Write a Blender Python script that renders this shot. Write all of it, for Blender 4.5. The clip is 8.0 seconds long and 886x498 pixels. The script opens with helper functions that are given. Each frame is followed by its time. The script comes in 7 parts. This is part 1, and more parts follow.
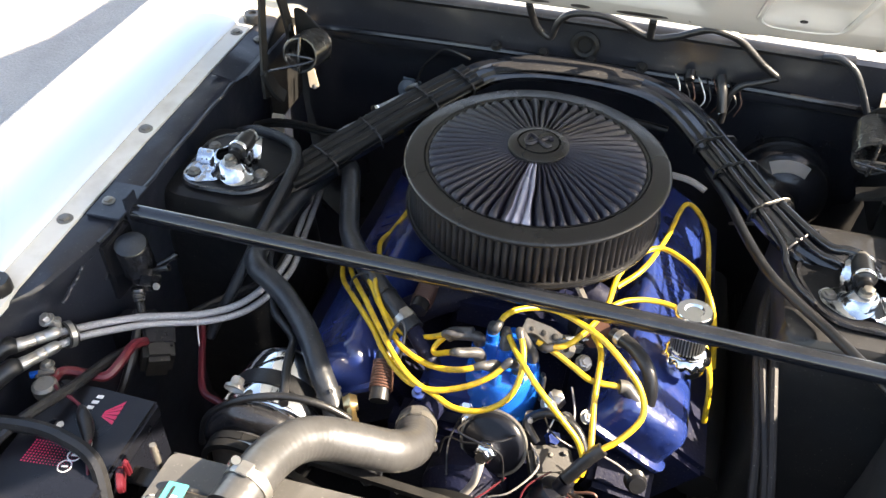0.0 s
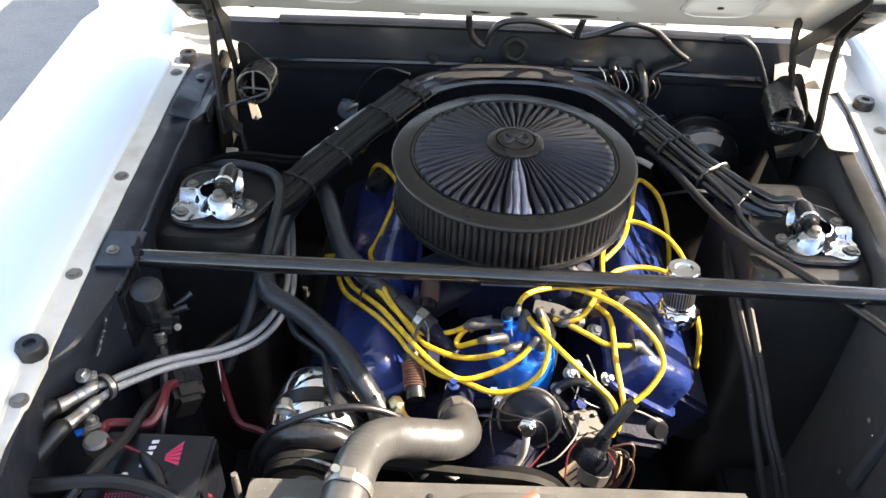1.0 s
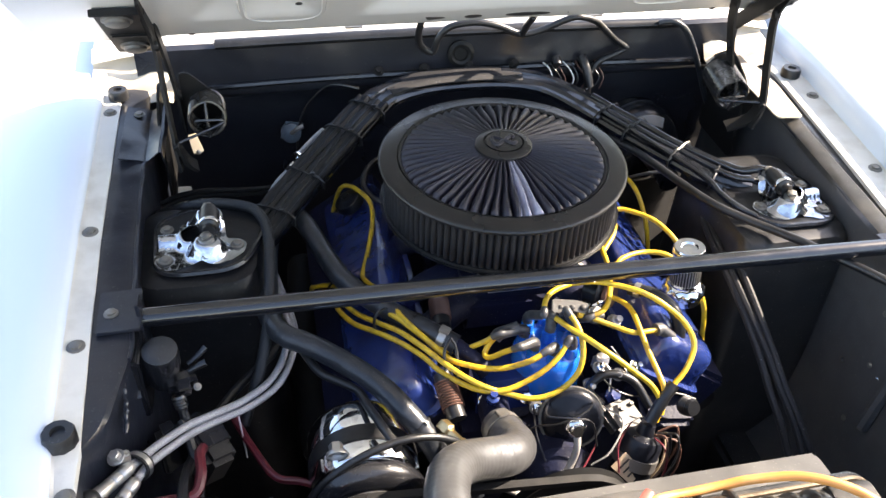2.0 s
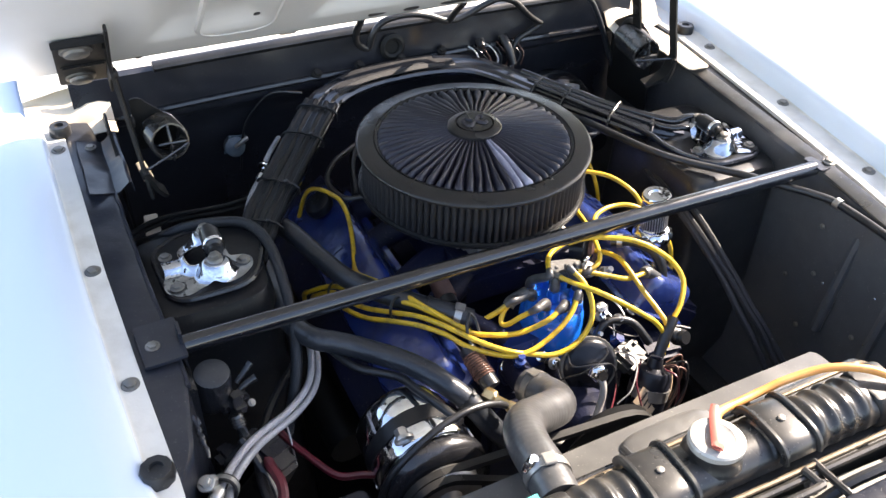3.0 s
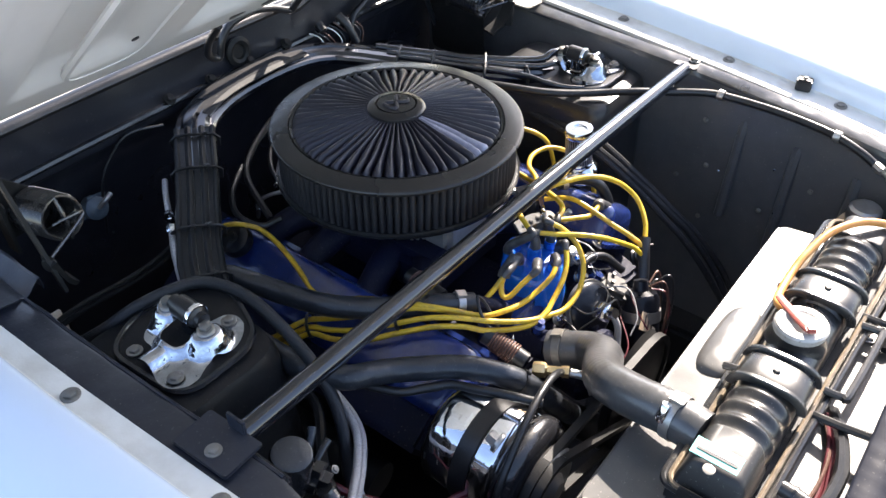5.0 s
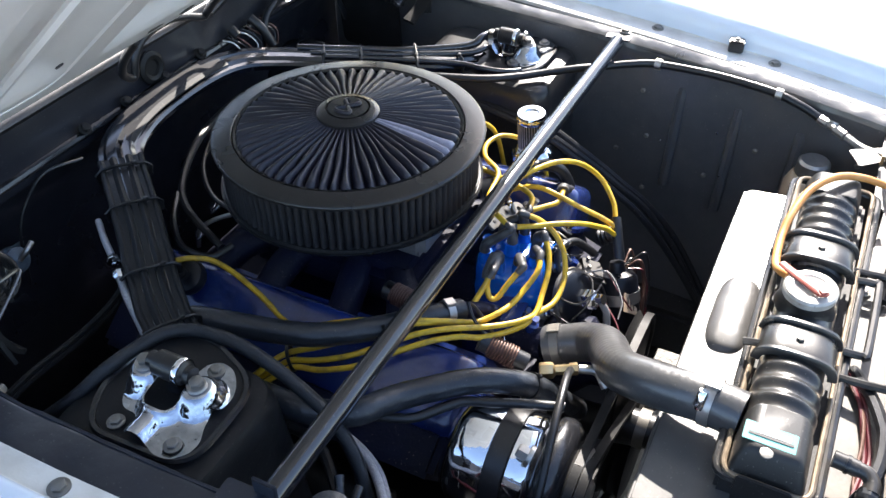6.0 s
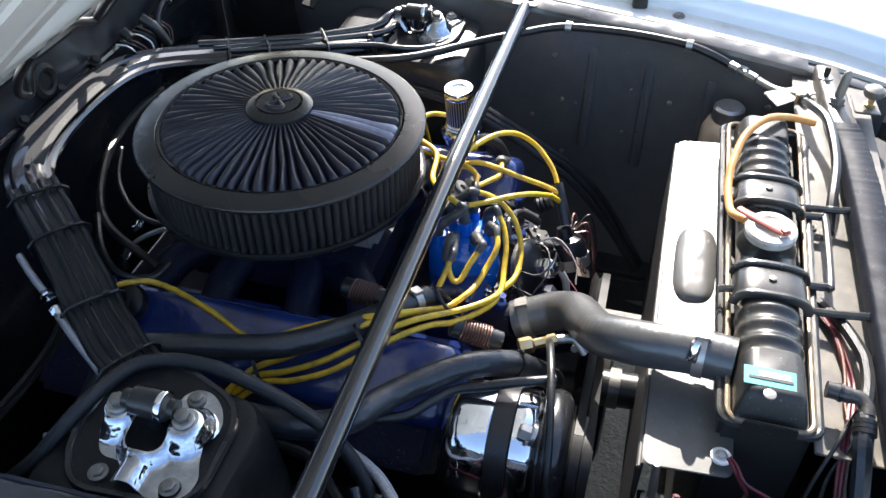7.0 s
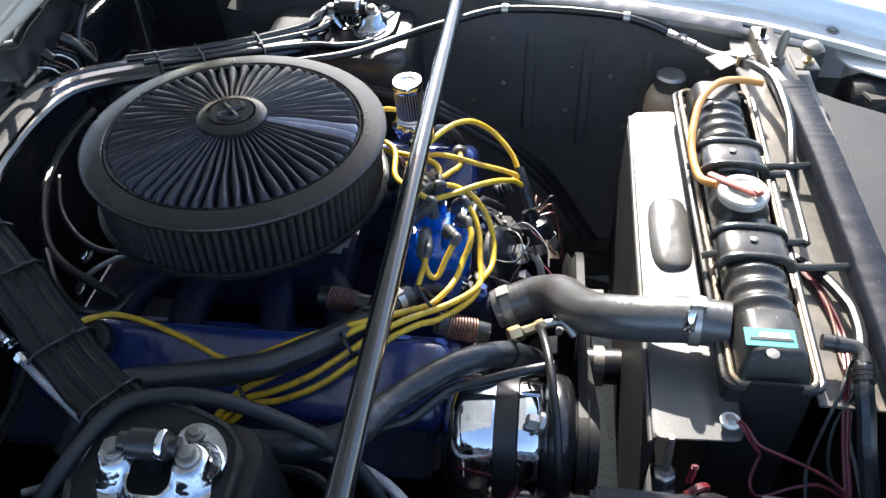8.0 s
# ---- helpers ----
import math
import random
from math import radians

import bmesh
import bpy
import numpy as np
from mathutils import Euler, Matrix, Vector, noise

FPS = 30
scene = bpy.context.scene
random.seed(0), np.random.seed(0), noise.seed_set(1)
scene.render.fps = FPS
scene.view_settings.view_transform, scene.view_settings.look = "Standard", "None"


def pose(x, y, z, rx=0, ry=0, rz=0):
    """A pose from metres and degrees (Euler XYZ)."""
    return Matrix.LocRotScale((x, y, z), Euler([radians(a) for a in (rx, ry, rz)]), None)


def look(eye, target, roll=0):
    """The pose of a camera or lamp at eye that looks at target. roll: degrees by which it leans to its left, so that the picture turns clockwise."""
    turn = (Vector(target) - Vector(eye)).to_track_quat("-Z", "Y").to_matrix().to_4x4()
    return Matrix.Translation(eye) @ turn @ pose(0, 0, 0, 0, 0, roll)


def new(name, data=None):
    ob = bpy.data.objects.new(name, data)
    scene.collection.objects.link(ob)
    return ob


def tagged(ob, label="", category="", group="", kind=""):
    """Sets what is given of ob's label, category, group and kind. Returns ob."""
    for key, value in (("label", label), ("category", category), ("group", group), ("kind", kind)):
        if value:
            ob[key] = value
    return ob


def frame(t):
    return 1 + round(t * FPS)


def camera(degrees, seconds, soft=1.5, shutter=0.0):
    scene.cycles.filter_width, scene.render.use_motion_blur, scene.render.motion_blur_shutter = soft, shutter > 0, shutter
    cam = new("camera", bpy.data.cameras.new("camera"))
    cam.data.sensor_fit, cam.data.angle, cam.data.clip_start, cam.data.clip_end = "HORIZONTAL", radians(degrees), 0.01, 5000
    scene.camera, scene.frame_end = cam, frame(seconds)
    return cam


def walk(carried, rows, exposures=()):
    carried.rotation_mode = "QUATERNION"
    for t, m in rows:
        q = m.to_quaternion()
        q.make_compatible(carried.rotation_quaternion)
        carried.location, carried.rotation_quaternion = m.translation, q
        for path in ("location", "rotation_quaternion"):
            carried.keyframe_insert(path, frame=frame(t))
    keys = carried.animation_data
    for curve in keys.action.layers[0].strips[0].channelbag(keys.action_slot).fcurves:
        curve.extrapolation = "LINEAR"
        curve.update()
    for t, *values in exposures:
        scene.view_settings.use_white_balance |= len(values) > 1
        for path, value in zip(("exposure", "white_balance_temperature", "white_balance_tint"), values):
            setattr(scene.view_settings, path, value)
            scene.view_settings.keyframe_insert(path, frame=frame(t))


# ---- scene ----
cam = camera(55.8, 8.0)
EXPOSURES = [(0.0, 2.34, 8150, 13), (1.0, 2.31, 8050, 13), (2.5, 2.20, 7500, 16), (4.5, 2.03, 7150, 16), (6.0, 1.86, 6600, 13), (8.0, 1.81, 6550, 11)]
PATH = [
    (0, (0.115, -0.923, 1.55), (-0.266, 0.533, 0.234), 1.5),
    (0.5, (0.01, -0.959, 1.554), (-0.185, 0.552, 0.258), 2.2),
    (1, (-0.088, -1.025, 1.572), (-0.103, 0.518, 0.299), 2.1),
    (2.3, (-0.373, -0.964, 1.546), (0.086, 0.537, 0.307), 2.6),
    (2.5, (-0.42, -0.961, 1.551), (0.114, 0.512, 0.308), 2.6),
    (3, (-0.531, -0.952, 1.559), (0.18, 0.443, 0.315), 1.9),
    (3.5, (-0.604, -0.879, 1.538), (0.249, 0.438, 0.299), 1.3),
    (4, (-0.654, -0.796, 1.529), (0.344, 0.405, 0.279), 1.6),
    (4.5, (-0.725, -0.725, 1.517), (0.41, 0.339, 0.261), 1.1),
    (4.7, (-0.753, -0.708, 1.515), (0.424, 0.306, 0.255), 0.6),
    (5.8, (-0.78, -0.551, 1.488), (0.562, 0.196, 0.207), -0.1),
    (6, (-0.782, -0.526, 1.487), (0.585, 0.157, 0.197), -0.2),
    (6.5, (-0.793, -0.469, 1.478), (0.624, 0.054, 0.167), -0.6),
    (7, (-0.793, -0.419, 1.473), (0.651, -0.029, 0.146), -0.2),
    (7.5, (-0.779, -0.4, 1.473), (0.672, -0.075, 0.136), -0.9),
    (8, (-0.786, -0.348, 1.462), (0.682, -0.151, 0.118), -1.5),
]
walk(cam, [(t, look(eye, target, roll)) for t, eye, target, roll in PATH], EXPOSURES)

# ---- light ----
SUN = Vector((1.3, 0.15, 1.0)).normalized()
world = bpy.data.worlds.new("sky")
scene.world = world
world.use_nodes = True
wn = world.node_tree.nodes
sky = wn.new("ShaderNodeTexSky")
sky.sky_type, sky.sun_disc = "NISHITA", False
sky.sun_elevation = math.asin(SUN.z)
sky.sun_rotation = math.atan2(SUN.x, SUN.y)
wn["Background"].inputs["Strength"].default_value = 0.15
world.node_tree.links.new(sky.outputs[0], wn["Background"].inputs["Color"])
sun_data = bpy.data.lights.new("sun", "SUN")
sun_data.energy, sun_data.angle, sun_data.color = 5.0, radians(0.53), (1.0, 0.95, 0.87)
sun = new("sun", sun_data)
sun.matrix_basis = look(SUN * 8.0, (0, 0, 0))


# ---- materials ----
def material(name, color, rough=0.5, metal=0.0, coat=0.0, vary=0.25, scale=40.0, bump=0.1, fine=400.0,
             stain=None, stain_scale=6.0, stain_amount=0.35, spec=0.5, rough_vary=0.12, wave=0.0, wave_scale=14.0, specks=0.0, speck_color=(0.30, 0.28, 0.25)):
    """A surface with two scales of colour variation, uneven gloss, fine relief and an optional stain colour."""
    m = bpy.data.materials.new(name)
    m.use_nodes = True
    nt = m.node_tree
    bsdf = nt.nodes["Principled BSDF"]
    co = nt.nodes.new("ShaderNodeTexCoord")
    geo = nt.nodes.new("ShaderNodeNewGeometry")
    n1 = nt.nodes.new("ShaderNodeTexNoise")
    n1.inputs["Scale"].default_value, n1.inputs["Detail"].default_value = scale, 5
    n2 = nt.nodes.new("ShaderNodeTexNoise")
    n2.inputs["Scale"].default_value, n2.inputs["Detail"].default_value = stain_scale, 6
    n3 = nt.nodes.new("ShaderNodeTexNoise")
    n3.inputs["Scale"].default_value, n3.inputs["Detail"].default_value = fine, 2
    for n in (n1, n2, n3):
        nt.links.new(geo.outputs["Position"], n.inputs["Vector"])
    low = nt.nodes.new("ShaderNodeMix")
    low.data_type = "RGBA"
    low.inputs["A"].default_value = (*[c * (1 - vary) for c in color], 1)
    low.inputs["B"].default_value = (*[min(1, c * (1 + vary)) for c in color], 1)
    nt.links.new(n1.outputs["Fac"], low.inputs["Factor"])
    out = low.outputs["Result"]
    if stain:
        ramp = nt.nodes.new("ShaderNodeMapRange")
        ramp.inputs["From Min"].default_value, ramp.inputs["From Max"].default_value = 0.48, 0.75
        ramp.inputs["To Max"].default_value = stain_amount
        nt.links.new(n2.outputs["Fac"], ramp.inputs["Value"])
        mix = nt.nodes.new("ShaderNodeMix")
        mix.data_type = "RGBA"
        mix.inputs["B"].default_value = (*stain, 1)
        nt.links.new(ramp.outputs["Result"], mix.inputs["Factor"])
        nt.links.new(out, mix.inputs["A"])
        out = mix.outputs["Result"]
    if specks:
        n4 = nt.nodes.new("ShaderNodeTexNoise")
        n4.inputs["Scale"].default_value, n4.inputs["Detail"].default_value = 330.0, 3
        nt.links.new(geo.outputs["Position"], n4.inputs["Vector"])
        sr = nt.nodes.new("ShaderNodeMapRange")
        sr.inputs["From Min"].default_value, sr.inputs["From Max"].default_value = 0.66, 0.74
        sr.inputs["To Max"].default_value = specks
        nt.links.new(n4.outputs["Fac"], sr.inputs["Value"])
        smix = nt.nodes.new("ShaderNodeMix")
        smix.data_type = "RGBA"
        smix.inputs["B"].default_value = (*speck_color, 1)
        nt.links.new(sr.outputs["Result"], smix.inputs["Factor"])
        nt.links.new(out, smix.inputs["A"])
        out = smix.outputs["Result"]
    nt.links.new(out, bsdf.inputs["Base Color"])
    rr = nt.nodes.new("ShaderNodeMapRange")
    rr.inputs["To Min"].default_value, rr.inputs["To Max"].default_value = max(0.02, rough - rough_vary), min(1, rough + rough_vary)
    nt.links.new(n2.outputs["Fac"], rr.inputs["Value"])
    nt.links.new(rr.outputs["Result"], bsdf.inputs["Roughness"])
    bsdf.inputs["Metallic"].default_value = metal
    bsdf.inputs["Coat Weight"].default_value = coat
    bsdf.inputs["Coat Roughness"].default_value = 0.08
    bsdf.inputs["Specular IOR Level"].default_value = spec
    if bump:
        b = nt.nodes.new("ShaderNodeBump")
        b.inputs["Strength"].default_value, b.inputs["Distance"].default_value = bump, 0.001
        nt.links.new(n3.outputs["Fac"], b.inputs["Height"])
        nt.links.new(b.outputs["Normal"], bsdf.inputs["Normal"])
        if wave:
            n5 = nt.nodes.new("ShaderNodeTexNoise")
            n5.inputs["Scale"].default_value, n5.inputs["Detail"].default_value = wave_scale, 2
            nt.links.new(geo.outputs["Position"], n5.inputs["Vector"])
            b2 = nt.nodes.new("ShaderNodeBump")
            b2.inputs["Strength"].default_value, b2.inputs["Distance"].default_value = 1.0, wave
            nt.links.new(n5.outputs["Fac"], b2.inputs["Height"])
            nt.links.new(b2.outputs["Normal"], b.inputs["Normal"])
    return m


BAY = material("black_bay_paint", (0.010, 0.0105, 0.013), 0.24, coat=0.4, stain=(0.030, 0.030, 0.031), stain_scale=9, stain_amount=0.4, bump=0.2, fine=150, wave=0.006, specks=0.18, spec=0.4)
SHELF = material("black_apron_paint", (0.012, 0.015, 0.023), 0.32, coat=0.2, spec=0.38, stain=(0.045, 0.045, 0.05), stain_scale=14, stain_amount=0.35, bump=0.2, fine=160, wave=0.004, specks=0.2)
# base lifted towards grey to put sun haze into the panel colour
WALLBLACK = material("dusty_black_panel_with_haze", (0.074, 0.076, 0.080), 0.34, coat=0.25, stain=(0.12, 0.11, 0.10), stain_scale=6, stain_amount=0.5, bump=0.10, wave=0.006, wave_scale=8, specks=0.4)
CLEANER = material("black_crinkle_paint", (0.009, 0.0095, 0.011), 0.27, vary=0.15, scale=150, bump=0.12, fine=1100, specks=0.12, spec=0.45)
FILTER = material("black_filter_gauze", (0.008, 0.008, 0.011), 0.55, vary=0.4, scale=200, bump=0.5, fine=1500)
FIN = material("navy_black_pleated_media", (0.010, 0.010, 0.020), 0.40, vary=0.35, scale=180, bump=0.4, fine=1200)
STREAKFIN = material("pale_light_streak_pleats", (0.26, 0.26, 0.33), 0.25, coat=0.3, vary=0.3, scale=120, bump=0.3, fine=1200)
RUBBER = material("black_rubber", (0.010, 0.0105, 0.012), 0.34, vary=0.3, stain=(0.035, 0.034, 0.033), stain_scale=30, stain_amount=0.35, bump=0.2, fine=500, specks=0.2)
HOSE = material("grey_rubber_hose", (0.016, 0.019, 0.024), 0.33, vary=0.25, stain=(0.045, 0.045, 0.047), stain_scale=25, stain_amount=0.4, bump=0.25, fine=420, wave=0.0015, wave_scale=60, specks=0.25)
MATTPLASTIC = material("dusty_black_plastic", (0.016, 0.0155, 0.015), 0.48, vary=0.3, stain=(0.045, 0.040, 0.034), stain_scale=26, stain_amount=0.5, bump=0.12, specks=0.4, spec=0.4)
PLASTIC = material("black_moulded_plastic", (0.018, 0.018, 0.018), 0.30, vary=0.3, stain=(0.075, 0.067, 0.057), stain_scale=22, stain_amount=0.55, bump=0.04, specks=0.4)
SHROUD = material("dusty_satin_black_sheet", (0.080, 0.078, 0.075), 0.36, coat=0.15, vary=0.3, stain=(0.165, 0.157, 0.142), stain_scale=15, stain_amount=0.5, bump=0.08, wave=0.003, wave_scale=10, specks=0.5)
TANK = material("dusty_support_panel", (0.075, 0.066, 0.055), 0.42, vary=0.4, scale=60, stain=(0.20, 0.165, 0.125), stain_scale=24, stain_amount=0.7, bump=0.10, fine=250, specks=0.7, speck_color=(0.035, 0.022, 0.014))
TAPE = material("wrinkled_black_tape", (0.009, 0.011, 0.019), 0.6, vary=0.4, stain=(0.026, 0.027, 0.03), stain_scale=40, bump=0.4, fine=70, spec=0.12, specks=0.3)
PAINT = material("pale_blue_white_body_paint", (0.63, 0.71, 0.81), 0.25, coat=0.7, vary=0.01, scale=5, bump=0.0, rough_vary=0.01)
FLANGE = material("white_flange_paint", (0.62, 0.61, 0.57), 0.45, vary=0.08, scale=25, stain=(0.35, 0.31, 0.25), stain_scale=22, stain_amount=0.5, bump=0.15)
HOODPAINT = material("white_hood_underside_paint", (0.66, 0.66, 0.64), 0.4, coat=0.2, vary=0.05, scale=12, stain=(0.45, 0.43, 0.40), stain_scale=6, stain_amount=0.4, bump=0.1)
CHROME = material("chrome", (0.80, 0.82, 0.85), 0.08, 1.0, vary=0.06, bump=0.04, fine=200, rough_vary=0.05, wave=0.0008, wave_scale=40)
OLDCHROME = material("hazed_chrome", (0.48, 0.51, 0.56), 0.12, 1.0, vary=0.25, scale=60, stain=(0.14, 0.15, 0.17), stain_scale=45, stain_amount=0.6, bump=0.06, fine=200, rough_vary=0.08, wave=0.002, wave_scale=55)
STEEL = material("zinc_plated_steel", (0.45, 0.44, 0.42), 0.38, 0.9, vary=0.25, stain=(0.25, 0.18, 0.12), stain_scale=60, stain_amount=0.35, bump=0.2)
OLDSTEEL = material("dull_grey_bolt_steel", (0.22, 0.21, 0.19), 0.5, 0.7, vary=0.3, stain=(0.08, 0.06, 0.05), stain_scale=80, stain_amount=0.5, bump=0.3)
ALLOY = material("bare_cast_aluminium", (0.5, 0.49, 0.47), 0.42, 0.85, vary=0.25, stain=(0.2, 0.17, 0.14), stain_scale=35, bump=0.5, fine=350)
BLUE = material("dark_blue_engine_enamel", (0.013, 0.030, 0.14), 0.22, coat=0.8, vary=0.3, scale=30, stain=(0.010, 0.012, 0.026), stain_scale=14, stain_amount=0.65, bump=0.25, fine=200, wave=0.004, wave_scale=35, specks=0.2)
# castings take a darker, mottled blue than the valve covers
BLUEDARK = material("dark_mottled_blue_casting", (0.006, 0.008, 0.026), 0.55, vary=0.4, stain=(0.012, 0.011, 0.010), stain_scale=14, stain_amount=0.8, bump=0.6, fine=250, specks=0.4, spec=0.2)
CAPBLUE = material("translucent_blue_plastic", (0.0, 0.10, 0.48), 0.18, coat=0.4, vary=0.2, bump=0.0)
YELLOW = material("yellow_silicone_lead", (0.60, 0.38, 0.022), 0.38, vary=0.14, scale=60, stain=(0.24, 0.15, 0.03), stain_scale=75, stain_amount=0.8, bump=0.15, specks=0.9, speck_color=(0.05, 0.03, 0.015))
CAPMETAL = material("weathered_pale_cap", (0.42, 0.405, 0.375), 0.42, 0.2, vary=0.25, scale=70, stain=(0.22, 0.19, 0.155), stain_scale=55, stain_amount=0.7, bump=0.2, specks=0.7, speck_color=(0.12, 0.09, 0.06))
BRASS = material("brass", (0.66, 0.50, 0.27), 0.34, 1.0, bump=0.2)
COPPER = material("rusty_coil_spring", (0.105, 0.052, 0.038), 0.5, 0.3, vary=0.4, bump=0.3)
RED = material("red_cable_insulation", (0.105, 0.010, 0.017), 0.4, vary=0.25, stain=(0.05, 0.01, 0.012), stain_scale=30, stain_amount=0.6, bump=0.1)
ORANGE = material("faded_orange_hose", (0.56, 0.23, 0.055), 0.45, vary=0.2, scale=30, stain=(0.55, 0.42, 0.2), stain_scale=30, bump=0.15)
BUFF = material("faded_tan_paint", (0.5, 0.38, 0.26), 0.5, vary=0.2, stain=(0.3, 0.2, 0.13), stain_scale=25, bump=0.2)
CREAM = material("cream_painted_steel", (0.60, 0.52, 0.40), 0.4, coat=0.2, vary=0.1, stain=(0.35, 0.27, 0.19), stain_scale=20, bump=0.15)
FADEDRED = material("faded_red_lever", (0.33, 0.08, 0.06), 0.45, vary=0.2, bump=0.1)
WHITE = material("white_plastic", (0.72, 0.70, 0.66), 0.4, vary=0.08, stain=(0.4, 0.35, 0.28), stain_scale=50, bump=0.1)
TEAL = material("teal_label", (0.06, 0.36, 0.33), 0.45, vary=0.1, bump=0.0)
PRINT = material("black_print", (0.02, 0.02, 0.02), 0.5, bump=0.0)
MAGENTA = material("magenta_red_print", (0.55, 0.03, 0.10), 0.4, vary=0.1, bump=0.0)
WHITEPRINT = material("white_print", (0.75, 0.75, 0.75), 0.4, vary=0.05, bump=0.0)
BATTERY = material("black_battery_case", (0.007, 0.008, 0.012), 0.30, vary=0.15, bump=0.1, stain=(0.025, 0.025, 0.026), stain_scale=25, stain_amount=0.3, spec=0.3)
CRIMP = material("brown_stained_crimp", (0.20, 0.155, 0.105), 0.42, 0.5, vary=0.4, scale=60, stain=(0.06, 0.045, 0.03), stain_scale=40, stain_amount=0.7, bump=0.3)
GRILLE = material("black_radiator_core", (0.02, 0.02, 0.02), 0.6, bump=0.5)
GROUND = material("sunlit_asphalt", (0.30, 0.285, 0.265), 0.9, vary=0.35, scale=120, stain=(0.20, 0.19, 0.18), stain_scale=8, stain_amount=0.5, bump=1.0, fine=110, wave=0.006, wave_scale=70, specks=0.6, speck_color=(0.06, 0.06, 0.06))


def braid_material(name="braided_stainless_sleeve", color=(0.52, 0.52, 0.54)):
    m = material(name, color, 0.36, 0.35, vary=0.6, scale=420, bump=0.2)
    nt = m.node_tree
    geo = nt.nodes.new("ShaderNodeNewGeometry")
    w = nt.nodes.new("ShaderNodeTexVoronoi")
    w.inputs["Scale"].default_value = 1300
    b = nt.nodes.new("ShaderNodeBump")
    b.inputs["Strength"].default_value, b.inputs["Distance"].default_value = 0.5, 0.001
    nt.links.new(geo.outputs["Position"], w.inputs["Vector"])
    nt.links.new(w.outputs["Distance"], b.inputs["Height"])
    nt.links.new(b.outputs["Normal"], nt.nodes["Principled BSDF"].inputs["Normal"])
    mix = nt.nodes.new("ShaderNodeMix")
    mix.data_type = "RGBA"
    mix.inputs["A"].default_value = (*[min(1, c * 1.15) for c in color], 1)
    mix.inputs["B"].default_value = (*[c * 0.45 for c in color], 1)
    ramp = nt.nodes.new("ShaderNodeMapRange")
    ramp.inputs["From Min"].default_value, ramp.inputs["From Max"].default_value = 0.25, 0.65
    nt.links.new(w.outputs["Distance"], ramp.inputs["Value"])
    nt.links.new(ramp.outputs["Result"], mix.inputs["Factor"])
    nt.links.new(mix.outputs["Result"], nt.nodes["Principled BSDF"].inputs["Base Color"])
    return m


BRAID = braid_material()
# right tower paint, a lighter black than the left tower's
TOWERBLACK = material("grey_black_tower_paint", (0.022, 0.022, 0.023), 0.38, coat=0.2, stain=(0.045, 0.044, 0.043), stain_scale=8, stain_amount=0.5, bump=0.12, wave=0.006, wave_scale=9, specks=0.4, spec=0.4)
SHELFEDGE = material("sun_glazed_black_edge", (0.030, 0.029, 0.028), 0.32, coat=0.7, vary=0.35, stain=(0.13, 0.115, 0.095), stain_scale=9, stain_amount=0.8, bump=0.15, spec=1.0, wave=0.008, specks=0.4)
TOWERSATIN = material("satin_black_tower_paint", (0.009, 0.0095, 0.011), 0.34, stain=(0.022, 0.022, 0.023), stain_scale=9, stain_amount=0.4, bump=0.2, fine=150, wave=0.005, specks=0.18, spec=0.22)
BARPAINT = material("glossy_black_tube_paint", (0.006, 0.007, 0.010), 0.17, coat=0.6, vary=0.3, stain=(0.020, 0.021, 0.024), stain_scale=30, stain_amount=0.4, bump=0.08, fine=300, specks=0.15)
PALETUBE = material("pale_grey_vacuum_tube", (0.30, 0.285, 0.27), 0.4, vary=0.2, stain=(0.15, 0.14, 0.13), stain_scale=40, stain_amount=0.5, bump=0.15)
SLEEVE = braid_material("black_woven_cable_sleeve", (0.022, 0.025, 0.030))
FIREWALL = material("glossy_black_firewall_paint", (0.014, 0.0155, 0.021), 0.30, coat=0.3, stain=(0.034, 0.034, 0.036), stain_scale=7, stain_amount=0.5, bump=0.15, fine=150, wave=0.012, wave_scale=9, specks=0.2)
SPRINGWIRE = material("glossy_black_spring_wire", (0.018, 0.018, 0.019), 0.22, coat=0.5, vary=0.3, stain=(0.06, 0.055, 0.05), stain_scale=50, stain_amount=0.4, bump=0.1)
LOOM = material("dull_black_loom_tape", (0.009, 0.0095, 0.0105), 0.50, vary=0.4, scale=90, stain=(0.026, 0.026, 0.026), stain_scale=30, stain_amount=0.5, bump=0.35, fine=700, specks=0.2, spec=0.3)
HINGE = material("worn_black_hinge_steel", (0.012, 0.012, 0.012), 0.5, stain=(0.03, 0.027, 0.024), stain_scale=25, stain_amount=0.5, bump=0.2, spec=0.2)
VALVE = material("blue_grey_valve_plastic", (0.09, 0.12, 0.15), 0.4, vary=0.3, stain=(0.03, 0.035, 0.04), stain_scale=60, stain_amount=0.6, bump=0.2)
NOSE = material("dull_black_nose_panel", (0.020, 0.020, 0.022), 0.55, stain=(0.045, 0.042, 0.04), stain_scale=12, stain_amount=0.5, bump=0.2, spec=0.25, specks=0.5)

# ---- building helpers ----
WORLD = {}


def thing(name, label, category, at=(0, 0, 0), group="", kind=""):
    ob = new(name)
    ob.empty_display_size = 0.02
    ob.matrix_basis = Matrix.Translation(at)
    WORLD[ob] = Matrix.Translation(at)
    return tagged(ob, label, category, group, kind)


